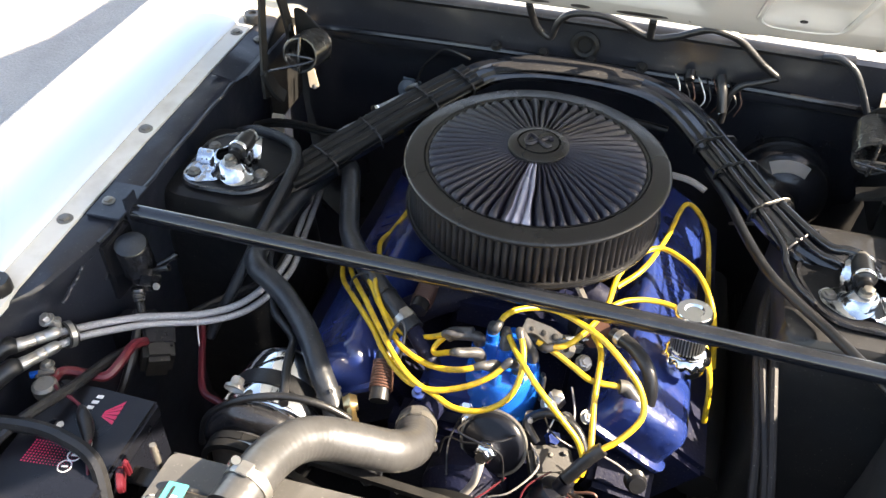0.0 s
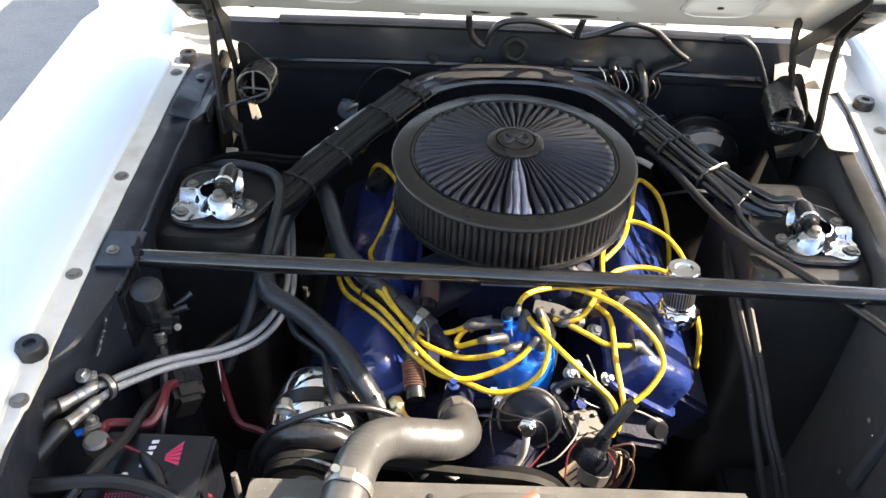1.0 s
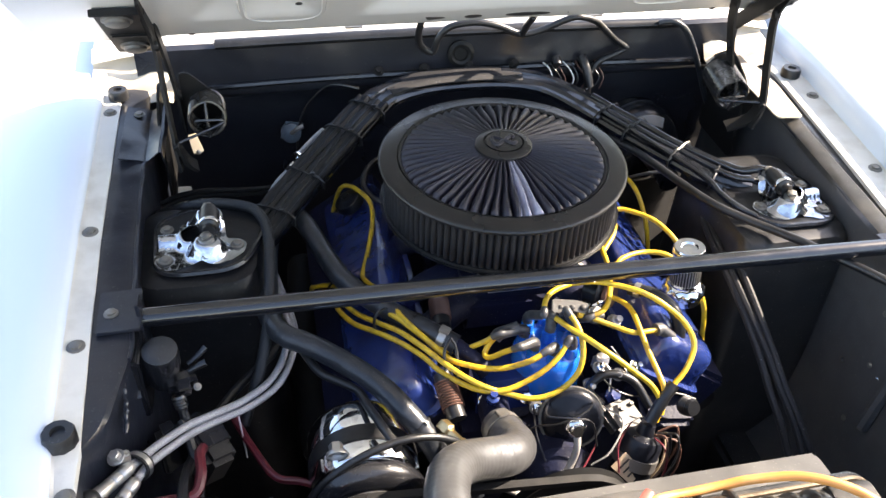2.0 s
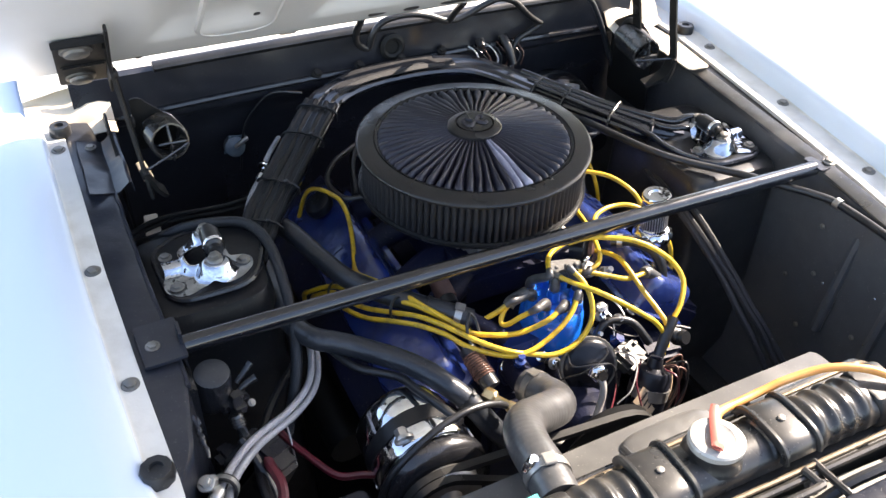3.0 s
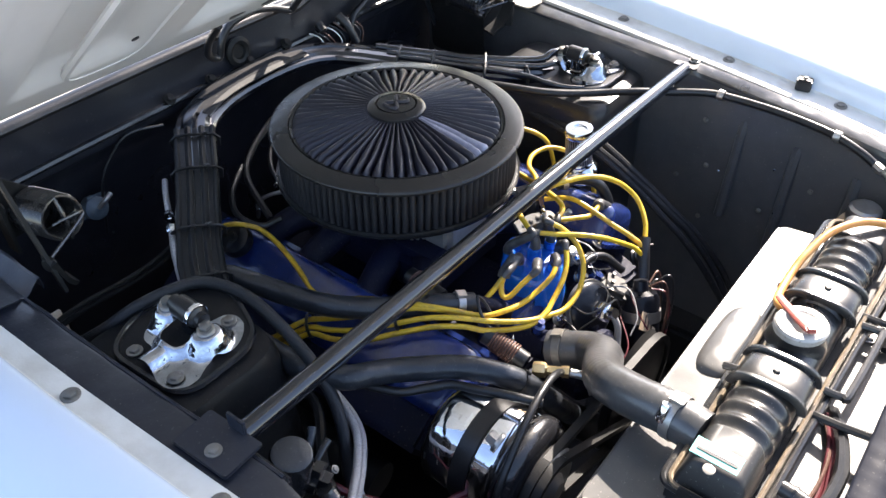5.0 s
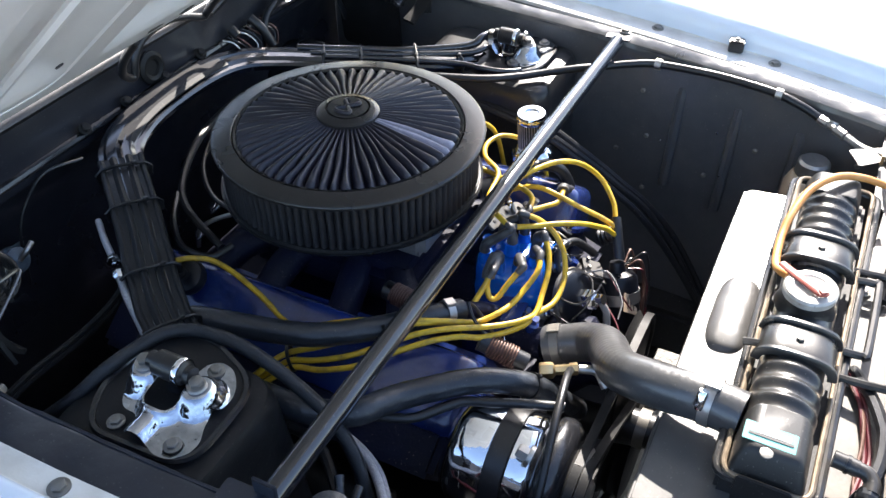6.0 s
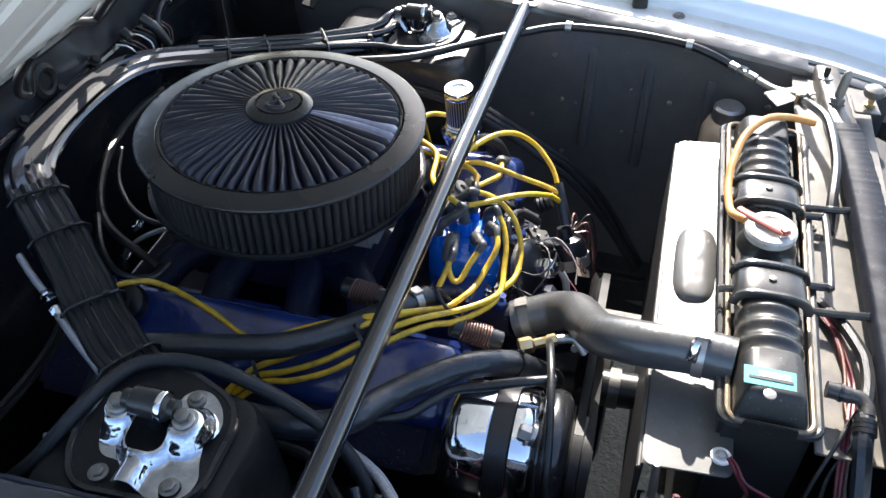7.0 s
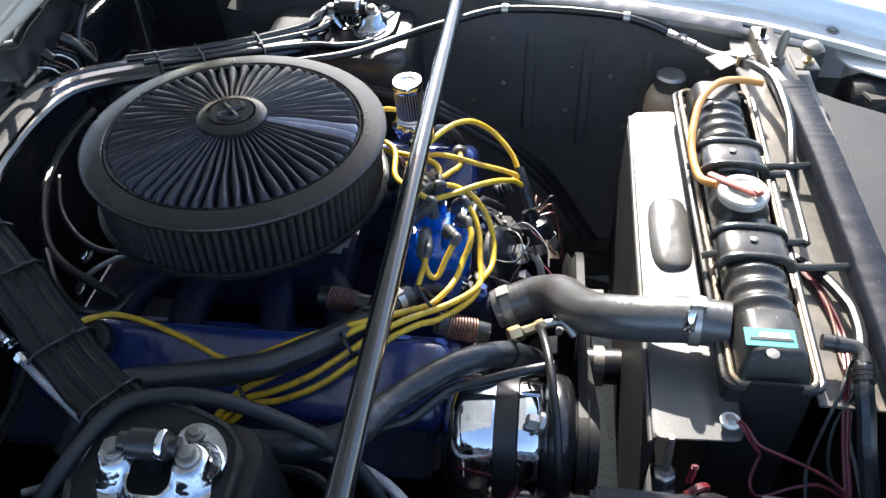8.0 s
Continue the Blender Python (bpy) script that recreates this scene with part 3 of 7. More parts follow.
def make_hood():
    th = thing("hood", "raised white-painted car hood seen from below", "hood", hood_at(0, 0))
    bm = slab(rounded([(-0.66, 0.022), (0.66, 0.022), (0.62, 1.16), (-0.62, 1.16)], 0.04), 0.003, HOOD @ pose(0, 0, -0.028), 0.001)
    part("outer_skin", bm, PAINT, th)
    bm = bmesh.new()
    nx, ny = 130, 110
    rows = []
    for j in range(ny + 1):
        y = -0.005 + 1.15 * j / ny
        row = []
        for i in range(nx + 1):
            x = (-0.645 + 1.29 * i / nx) * (1 - 0.05 * y)
            d = 0.0
            ax = abs(x)
            # deeper pockets between the ribs, raised side rails
            for (x0, x1, y0, y1) in ((-0.10, 0.18, 0.09, 0.40), (0.24, 0.42, 0.10, 0.55), (0.06, 0.50, 0.66, 1.05)):
                ins = min(ax - x0, x1 - ax, y - y0, y1 - y)
                if ins > 0:
                    d = max(d, 0.018 * min(1, ins / 0.035))
            if ax > 0.47:
                d -= 0.004 * min(1, (ax - 0.47) / 0.012)
            if y < 0.03:
                d += 0.010 * (0.03 - y) / 0.03
            d += 0.0015 * noise.noise(Vector((x * 5, y * 5, 3)))
            row.append(bm.verts.new(hood_at(x, y, -d)))
        rows.append(row)
    for a, b in zip(rows, rows[1:]):
        for i in range(nx):
            bm.faces.new((a[i], a[i + 1], b[i + 1], b[i]))
    part("inner_frame", thicken(bm, 0.002), HOODPAINT, th, "white pressed inner panel", 70)
    for x, w in ((-0.160, 0.015), (-0.078, 0.036), (0.002, 0.015), (0.092, 0.038), (0.172, 0.015)):
        hole = slab([(w * math.cos(a), 0.009 * math.sin(a)) for a in steps(0, 2 * math.pi * 23 / 24, 23)], 0.003, HOOD @ pose(x, 0.050, -0.001), 0.0008)
        part("drain_slot", hole, PRINT, th, "dark oval slot")
    for x0, x1, y0, y1 in ((-0.35, -0.235, 0.075, 0.42), (0.245, 0.36, 0.075, 0.42)):
        o = rounded([(x0, y0), (x1, y0), (x1, y1), (x0, y1)], 0.045, 6)
        part("pressed_bead", tube([hood_at(a, b, -0.001) for a, b in o] + [hood_at(*o[0], -0.001)], 0.005, 6, 1), HOODPAINT, th)
    for x, y in ((-0.43, 0.03), (-0.27, 0.15), (0.3, 0.12), (0.42, 0.03), (-0.515, 0.24)):
        part("small_hole", lathe([(0.005, 0), (0.005, 0.0015), (0, 0.0015)], hood_at(x, y, 0.001), HOOD.to_3x3() @ Vector((0, 0, 1)), 10), PRINT, th)
    return th


hood = make_hood()


def make_hinge(s):
    """Black hinge plate on the hood, link arms, spring plate and counterbalance spring."""
    x = s * 0.500
    hp = HOOD @ pose(x + s * 0.008, -0.012, 0.009)      # the plate's own plane: y up the hood, z out of its underside
    th = part("hinge", slab(rounded([(-0.036, 0.0), (0.034, 0.0), (0.032, 0.202), (-0.034, 0.202)], 0.007), 0.004, hp, 0.001), HINGE, hood, "black steel hinge with coil spring")
    part("plate_flange", slab(rounded([(0.0, 0.0), (0.026, -0.004), (0.024, 0.15), (0.012, 0.245), (0.0, 0.245)], 0.006), 0.004, hp @ pose(-s * 0.034, 0, 0, 0, -90, 0), 0.001), HINGE, th)
    part("plate_lip", block((0.070, 0.005, 0.010), hp @ pose(0, 0.201, 0.006), 0.001), HINGE, th)
    part("plate_rib", block((0.060, 0.012, 0.008), hp @ pose(0, 0.092, 0.004), 0.003), HINGE, th)
    for yy in (0.036, 0.166):
        part("bolt", lathe([(0.021, 0.0), (0.021, 0.003), (0.0165, 0.004), (0.0160, 0.008), (0.013, 0.0095), (0, 0.0095)], hp @ Vector((s * 0.006, yy, 0.004)), hp.to_3x3() @ Vector((0, 0, 1)), 20), OLDSTEEL, th, "large dull bolt head")
    flat = [(-0.0022, -0.0075), (0.0022, -0.0075), (0.0022, 0.0075), (-0.0022, 0.0075)]
    lean = 0.0 if s < 0 else 0.022
    arm = [(s * 0.474 + lean, 0.150, 1.080), (s * 0.470 + lean, 0.178, 1.024), (s * 0.466 + lean, 0.160, 0.955), (s * 0.461 + lean * 1.2, 0.138, 0.882), (s * 0.458 + lean * 0.6, 0.130, 0.845)]
    part("front_arm", sweep(bmesh.new(), spline(arm, 6), flat), HINGE, th, "long flat link arm")
    rear = [(s * 0.470, 0.205, 1.045), (s * 0.464 - lean * 0.8, 0.222, 0.985), (s * 0.458 - lean * 0.2, 0.235, 0.915), (s * 0.455, 0.237, 0.85)]
    if s > 0:
        rear = [(0.437, 0.215, 1.040), (0.441, 0.220, 1.005), (0.452, 0.221, 0.955), (0.464, 0.222, 0.906), (0.468, 0.225, 0.860)]
    part("rear_arm", sweep(bmesh.new(), spline(rear, 6), [(a * 1.0, b * 1.5) for a, b in flat]), HINGE, th, "wide flat link arm")
    for p in (arm[1], arm[3], rear[2]):
        part("rivet", lathe([(0.0075, -0.005), (0.0085, -0.003), (0.0085, 0.003), (0.0075, 0.005), (0, 0.0055)], p, (s, -0.2, 0), 12), HINGE, th)
    part("mount_plate", slab(rounded([(-0.06, -0.09), (0.07, -0.09), (0.08, 0.05), (0.02, 0.09), (-0.05, 0.06)], 0.015), 0.004, pose(s * 0.492, 0.255, 0.83, 90, 0, 90), 0.001), HINGE, th)
    # counterbalance spring: close coils round an open middle, hooked to the arm by its end wire
    end = Vector((-0.414, 0.174, 0.905)) if s < 0 else Vector((0.446, 0.166, 0.889))
    ax = Vector((0.05, -1, 0.24) if s < 0 else (-0.12, -1, -0.06)).normalized()
    length, turns, r = 0.074, 13, 0.0265
    start = end - ax * length
    side = ax.cross(Vector((0, 0, 1))).normalized()
    up = side.cross(ax)
    ring = lambda a, f: start + ax * (length * f) + side * (r * math.cos(a)) + up * (r * math.sin(a))
    pts = [ring(2 * math.pi * i / 16, i / (16 * turns)) for i in range(turns * 16 + 5)]
    pts += [end + up * (r * 0.55) + ax * 0.004, end + ax * 0.006, end - up * (r * 0.6) + ax * 0.005, end - up * (r * 1.05) + ax * 0.002]
    part("coil_spring", sweep(bmesh.new(), pts, circle(0.0027, 7)), SPRINGWIRE, th, "black coil spring of close turns")
    part("end_wire", tube([end + ax * 0.006 + side * (-s * 0.018), end + ax * 0.007, end + ax * 0.006 - up * 0.006 + side * (s * 0.022), (arm[3][0], arm[3][1], arm[3][2] + 0.004)], 0.0022, 7), SPRINGWIRE, th)
    corners = [(-0.036, -0.030), (0.022, -0.028), (0.026, 0.010), (-0.022, 0.058), (-0.036, 0.058)] if s < 0 else [(-0.026, -0.026), (0.014, -0.030), (0.016, 0.034), (-0.004, 0.036), (-0.028, 0.010)]
    part("spring_plate", slab(rounded(corners, 0.008), 0.004, Matrix.Translation(start) @ pose(0, 0.006, 0, 90, 0, 0), 0.001), HINGE, th, "three-cornered spring plate")
    low = [(arm[3][0], arm[3][1], arm[3][2] + 0.006), (arm[3][0] - s * 0.012, arm[3][1] + 0.006, arm[3][2] - 0.028), (s * 0.438, 0.150, 0.838)]
    part("lower_link", sweep(bmesh.new(), spline(low, 5), [(-0.003, -0.011), (0.003, -0.011), (0.003, 0.011), (-0.003, 0.011)]), HINGE, th)


make_hinge(-1)
make_hinge(1)

# plate laid on the shelf beside the hinge
pl = thing("apron_cover_plate", "satin black sheet cover plate on the inner fender", "cover plate", (-0.51, 0.18, 0.875))
bm = bmesh.new()
rows = []
for k, y in enumerate(steps(0.11, 0.262, 12)):
    w = 0.002 * noise.noise(Vector((y * 20, 0, 0)))
    rows.append([bm.verts.new((x + w, y + 0.25 * (x + 0.54), z + w)) for x, z in ((-0.540, 0.886), (-0.530, 0.882), (-0.512, 0.876), (-0.506, 0.872), (-0.500, 0.874), (-0.486, 0.884), (-0.482, 0.883), (-0.480, 0.866))])
for a, b in zip(rows, rows[1:]):
    for i in range(7):
        bm.faces.new((a[i], a[i + 1], b[i + 1], b[i]))
part("plate", thicken(bm, 0.0014), SHELF, pl, "", 30)
part("screw", bolt((-0.522, 0.245, 0.881), (0, 0, 1), 0.006, 0.004), OLDSTEEL, pl)


def make_tower(line, s, top, name):
    """Shock tower: a pressed box that rises out of the apron."""
    bm = bmesh.new()
    cx, cy = s * 0.425, -0.03
    rows = []
    levels = [(1.12 if s > 0 else 1.35, 0.30), (1.07 if s > 0 else 1.2, 0.60), (1.03 if s > 0 else 1.08, 0.74), (1.02, top - 0.03), (0.99, top - 0.012), (0.94, top - 0.003), (0.85, top)]
    outline = rounded([(-0.09, -0.106), (0.074, -0.106), (0.080, 0.068), (-0.09, 0.082)] if s < 0 else [(-0.09, -0.118), (0.085, -0.118), (0.085, 0.125), (-0.09, 0.125)], 0.045 if s < 0 else 0.032, 6)
    for k, z in levels:
        rows.append([bm.verts.new((cx + px * k, cy + py * k, z)) for px, py in outline])
    for a, b in zip(rows, rows[1:]):
        n = len(a)
        for i in range(n):
            bm.faces.new((a[i], a[(i + 1) % n], b[(i + 1) % n], b[i]))
    bm.faces.new(rows[-1])
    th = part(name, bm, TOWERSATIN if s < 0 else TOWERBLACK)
    tagged(th, "glossy black shock tower rising from the inner fender" if s < 0 else "grey-black shock tower rising from the inner fender", "shock tower", kind="structure")
    return th


make_tower(LEFT_LINE, -1, 0.838, "shock_tower_left")
make_tower(RIGHT_LINE, 1, 0.820, "shock_tower_right")


# dark sheet and rails added to stand for the shade under the engine
def make_underside_sheet():
    bm = block((1.0, 0.80, 0.02), pose(0.0, 0.0, 0.29), 0.004)
    for x in (-0.40, 0.41):
        block((0.07, 1.1, 0.10), pose(x, -0.15, 0.36), 0.01, bm)
    th = part("crossmember", bm, NOSE)
    tagged(th, "dark sheet and rails added for the shade below the engine", "crossmember", kind="structure")


make_underside_sheet()

# unseen plain walls added to shut light out below the hood line
bm = block((1.6, 0.01, 0.65), pose(0, -1.02, 0.475), 0.003)
for s in (-1, 1):
    block((0.01, 2.2, 0.54), pose(s * 0.86, 0.0, 0.43), 0.003, bm)
added_nose_wall = part("added_nose_wall", bm, WALLBLACK)
# dark sheet added where only shade lies ahead of the battery
shield = part("shade_sheet", block((0.26, 0.40, 0.006), pose(-0.425, -0.80, 0.52), 0.002), NOSE)
tagged(shield, "dull black sheet added for the shade ahead of the battery", "splash shield", kind="structure")
tagged(added_nose_wall, "plain dark wall added to keep light out of nose and wheel houses", "inner wall", kind="structure")


# ---- air cleaner ----
def make_air_cleaner():
    z, hub_z, base_z = 0.9095, 0.921, 0.921
    th = thing("air_cleaner", "round black open-element air cleaner on the engine", "air cleaner", (0, 0, 0.845))
    part("lid", lathe([(0.1505, z - 0.006), (0.1505, z + 0.0025), (0.1515, z + 0.0035), (0.1730, z + 0.0015), (0.1758, z + 0.0004), (0.1776, z - 0.0012), (0.1780, z - 0.0030), (0.1776, z - 0.0048), (0.1760, z - 0.0052), (0.1745, z - 0.0042), (0.150, z - 0.004)], (0, 0, 0), (0, 0, 1), 120, close=False), CLEANER, th, "satin black lid ring")
    # pleated insert
    n, per = 60, 10
    seg = n * per
    bm = bmesh.new()
    worn = bmesh.new()
    rads = [0.040, 0.048, 0.06, 0.08, 0.10, 0.12, 0.135, 0.142, 0.1455]
    dome = lambda r: z + 0.003 + 0.0175 * max(0.0, 1 - (r / 0.147) ** 1.6)
    def ring_vert(b, r, i, k):
        a = 2 * math.pi * i / seg
        ph = (i % per) / per
        amp = min(0.0125, 0.085 * r)
        h = amp * (abs(math.cos(math.pi * ph)) ** 0.9 - 0.80)
        wob = a + 0.012 * math.sin(r * 70 + (i // per) * 1.7) * (r > 0.05)
        end = 1.0 if r < 0.144 else 0.2
        return b.verts.new((r * math.cos(wob), r * math.sin(wob), dome(r) + h * end - (0.004 if r > 0.144 else 0)))
    grid = [[ring_vert(bm, r, i, k) for i in range(seg)] for k, r in enumerate(rads)]
    # two pleats get a paler material: a streak of light put into colour
    a0 = int(seg * (270 - 4.0) / 360)
    streak_cols = set(range(a0 - a0 % per + 2, a0 - a0 % per + 2 + 2 * per))
    for k in range(len(rads) - 1):
        for i in range(seg):
            j = (i + 1) % seg
            if i in streak_cols:
                continue
            bm.faces.new((grid[k][i], grid[k][j], grid[k + 1][j], grid[k + 1][i]))
    wg = {(k, i): ring_vert(worn, rads[k], i, k) for k in range(len(rads)) for i in sorted(streak_cols | {max(streak_cols) + 1})}
    for k in range(len(rads) - 1):
        for i in sorted(streak_cols):
            worn.faces.new((wg[k, i], wg[k, i + 1], wg[k + 1, i + 1], wg[k + 1, i]))
    bmesh.ops.delete(bm, geom=[v for v in bm.verts if not v.link_faces], context="VERTS")
    part("pleated_insert", bm, FIN, th, "radially pleated dark filter top", 80)
    part("light_streak", worn, STREAKFIN, th, "two pleats paled for a streak of light", 80)
    part("insert_floor", lathe([(0.03, z - 0.004), (0.1505, z - 0.004), (0.1505, z - 0.006), (0.03, z - 0.006)], (0, 0, 0), (0, 0, 1), 60), CLEANER, th)
    part("insert_rim", lathe([(0.1445, z - 0.004), (0.1455, z + 0.002), (0.1490, z + 0.003), (0.1500, z - 0.003)], (0, 0, 0), (0, 0, 1), 96, close=False), CLEANER, th)
    hub = part("hub", lathe([(0.041, hub_z + 0.003), (0.0405, hub_z + 0.010), (0.037, hub_z + 0.0135), (0.029, hub_z + 0.015), (0.0285, hub_z + 0.0110), (0.0270, hub_z + 0.0110), (0.0262, hub_z + 0.0152), (0.0, hub_z + 0.016)], (0, 0, 0), (0, 0, 1), 48, close=False), CLEANER, th, "raised round hub cap")
    # two curled relief strokes on the hub
    for cx in (-0.009, 0.009):
        pts = []
        for i in range(15):
            a = math.pi * (0.15 + 1.7 * i / 14)
            pts.append((cx + 0.0075 * math.cos(a), 0.0085 * math.sin(a) * (1 if cx > 0 else -1) + 0.003 * math.sin(2 * a), hub_z + 0.0162))
        part("relief_stroke", tube(pts, 0.0030, 8, 2), FIN, hub)
    # side filter element
    bm = bmesh.new()
    m, q = 104, 8
    rows = []
    for k, zz in enumerate((base_z - 0.083, base_z - 0.080, base_z - 0.066, base_z - 0.052, base_z - 0.037, z - 0.010, z - 0.006)):
        row = []
        for i in range(m * q):
            lean = 0.006 * noise.noise(Vector((i // q * 0.7, k * 0.8, 0)))
            a = 2 * math.pi * i / (m * q) + lean * (0 < k < 6)
            r = 0.1670 + 0.0068 * abs(math.sin(math.pi * i / q)) ** 0.7 - 0.0042
            row.append(bm.verts.new((r * math.cos(a), r * math.sin(a), zz)))
        rows.append(row)
    for a, b in zip(rows, rows[1:]):
        for i in range(m * q):
            j = (i + 1) % (m * q)
            bm.faces.new((a[i], a[j], b[j], b[i]))
    part("filter_element", bm, FILTER, th, "black pleated gauze ring", 60)
    for zz in (base_z - 0.084, z - 0.0075):
        part("filter_band", lathe([(0.166, zz - 0.003), (0.1715, zz - 0.003), (0.1725, zz), (0.1715, zz + 0.003), (0.166, zz + 0.003)], (0, 0, 0), (0, 0, 1), 96, close=False), RUBBER, th)
    part("base_plate", lathe([(0.05, base_z - 0.096), (0.12, base_z - 0.096), (0.165, base_z - 0.090), (0.175, base_z - 0.087), (0.176, base_z - 0.084), (0.165, base_z - 0.086), (0.05, base_z - 0.090)], (0, 0, 0), (0, 0, 1), 80, close=False), CLEANER, th)


make_air_cleaner()


# ---- cross brace in front of the air cleaner ----
def make_bar():
    th = thing("strut_brace", "straight black round-tube brace across the engine bay", "strut brace", (0, -0.21, 0.86))
    part("tube", tube([(-0.494, -0.211, 0.864), (0.0, -0.2105, 0.860), (0.497, -0.212, 0.852)], 0.0118, 20, 10), BARPAINT, th)
    part("end_bracket", slab(rounded([(-0.022, -0.030), (0.026, -0.030), (0.026, 0.042), (-0.022, 0.042)], 0.004), 0.004, pose(-0.511, -0.215, 0.8735, 0, 0, 2), 0.001), SHELF, th, "flat black end plate")
    part("end_tab", slab([(-0.012, -0.03), (0.012, -0.03), (0.012, 0.03), (-0.012, 0.03)], 0.004, pose(-0.489, -0.212, 0.864, 90, 0, 90), 0.001), SHELF, th)
    part("bolt", bolt((-0.518, -0.214, 0.8775), (0, 0, 1), 0.0058, 0.005), OLDSTEEL, th)
    part("end_bracket", slab(rounded([(-0.020, -0.020), (0.012, -0.020), (0.012, 0.020), (-0.020, 0.020)], 0.004), 0.003, pose(0.512, -0.212, 0.857, 0, 0, -2), 0.001), SHELF, th, "flat black end plate")
    part("bolt", bolt((0.521, -0.218, 0.861), (0, 0, 1), 0.007, 0.006), OLDSTEEL, th)


make_bar()

# ---- cowl brace with the wiring tied along it ----
BRACE = [(-0.385, -0.05, 0.806), (-0.348, 0.010, 0.808), (-0.302, 0.080, 0.819), (-0.22, 0.177, 0.848), (-0.165, 0.245, 0.862), (-0.125, 0.285, 0.870), (-0.05, 0.308, 0.876), (0.06, 0.312, 0.876), (0.14, 0.302, 0.868), (0.195, 0.262, 0.858), (0.26, 0.165, 0.846), (0.32, 0.075, 0.838), (0.36, 0.022, 0.832), (0.41, 0.0, 0.822)]


def make_brace():
    th = thing("cowl_brace", "black stamped steel brace between shock towers and cowl", "cowl brace", (0, 0.3, 0.83))
    pts = spline(BRACE, 6)
    sec = [(a * 0.78, b) for a, b in [(-0.036, -0.010), (0.036, -0.010), (0.038, -0.002), (0.034, 0.002), (0.026, 0.003), (0.020, 0.008), (0.006, 0.009), (0.001, 0.003), (-0.004, 0.009), (-0.020, 0.008), (-0.026, 0.003), (-0.034, 0.002), (-0.038, -0.002)]]
    part("channel", sweep(bmesh.new(), pts, sec), BARPAINT, th, "ribbed black pressed channel", 30)
    # strip added over the channel; its paler tone carries the sun's glare
    cap = [(a * 0.78, b) for a, b in [(-0.030, 0.003), (0.030, 0.003), (0.031, 0.006), (0.022, 0.0102), (-0.022, 0.0102), (-0.031, 0.006)]]
    part("flat_cap", sweep(bmesh.new(), pts[30:47], cap, lambda t: 0.80 + 0.2 * math.sin(math.pi * t)), NOSE, th, "dusty flat top of the brace, paled for sun glare", 30)
    loom = [(0.0290, 0.001), (-0.0290, 0.001), (-0.0292, 0.0070), (-0.0270, 0.0102), (-0.0235, 0.0108), (-0.0205, 0.0084), (-0.0140, 0.0082), (-0.0120, 0.0112), (-0.0090, 0.0130), (-0.0060, 0.0112), (-0.0042, 0.0082), (0.0048, 0.0080), (0.0068, 0.0104), (0.0098, 0.0120), (0.0126, 0.0104), (0.0146, 0.0080), (0.0210, 0.0080), (0.0232, 0.0102), (0.0262, 0.0104), (0.0288, 0.0070)]
    part("taped_loom", sweep(bmesh.new(), pts[3:27], loom, lambda t: 1.0 + 0.02 * math.sin(t * 40) + 0.012 * math.sin(t * 97)), LOOM, th, "flat bundle of taped black wiring", 35)
    fr = frames_along(pts)
    for i in (9, 14, 19, 24, 58, 61, 66, 72):
        p, d, s, u = fr[i]
        bm = bmesh.new()
        sec2 = [(-0.0025, -0.0012), (0.0025, -0.0012), (0.0025, 0.0012), (-0.0025, 0.0012)]
        loop = [p + s * a + u * b for a, b in ((-0.032, -0.011), (-0.0335, 0.004), (-0.026, 0.0112), (-0.008, 0.0136), (0.012, 0.0126), (0.027, 0.0108), (0.0335, 0.004), (0.032, -0.011))]
        sweep(bm, loop, sec2)
        block((0.007, 0.006, 0.005), Matrix.Translation(p + s * 0.015 + u * 0.0140), 0.001, bm)
        part("cable_tie", bm, RUBBER, th)


def make_brace_cables():
    """Cables that leave the brace for the shock mount and the inner fender."""
    fr = frames_along(spline(BRACE, 6))
    runs = [(-0.014, 0.0095, 0.0068, [(0.385, 0.010, 0.846), (0.412, -0.004, 0.853), (0.436, -0.010, 0.850), (0.452, -0.004, 0.835)]),
            (0.002, 0.0085, 0.0052, [(0.372, 0.000, 0.842), (0.398, -0.018, 0.844), (0.418, -0.020, 0.836)]),
            (0.017, 0.0085, 0.0048, [(0.330, 0.010, 0.841), (0.338, -0.035, 0.838), (0.352, -0.070, 0.834), (0.372, -0.092, 0.831)])]
    for k, (a, b, r, tail) in enumerate(runs):
        pts = []
        for i in range(56 + k, 68 if k < 2 else 64, 3):
            p, d, sd, u = fr[i]
            w = 0.0015 * math.sin(i * 0.9 + k)
            pts.append(tuple(p - sd * (a * 0.9 + w) + u * b if fr[50][2].y > 0 else p + sd * (a * 0.9 + w) + u * b))
        th = thing("brace_cable", "black sheathed cable tied along the cowl brace", "cable", pts[0], "brace cables")
        part("sheath", tube(pts + tail, r, 10, 4), BARPAINT, th)
    th = thing("cable_saddle", "dull wire tie round the brace cables", "cable tie", (0.335, 0.055, 0.85))
    p, d, sd, u = fr[66]
    loop = [p + sd * a + u * b for a, b in ((-0.030, 0.003), (-0.024, 0.0145), (-0.012, 0.0180), (0.004, 0.0165), (0.016, 0.0145), (0.024, 0.008), (0.027, 0.002))]
    part("tie", sweep(bmesh.new(), spline(loop, 3), [(-0.0020, -0.0008), (0.0020, -0.0008), (0.0020, 0.0008), (-0.0020, 0.0008)]), OLDSTEEL, th)


make_brace()
make_brace_cables()


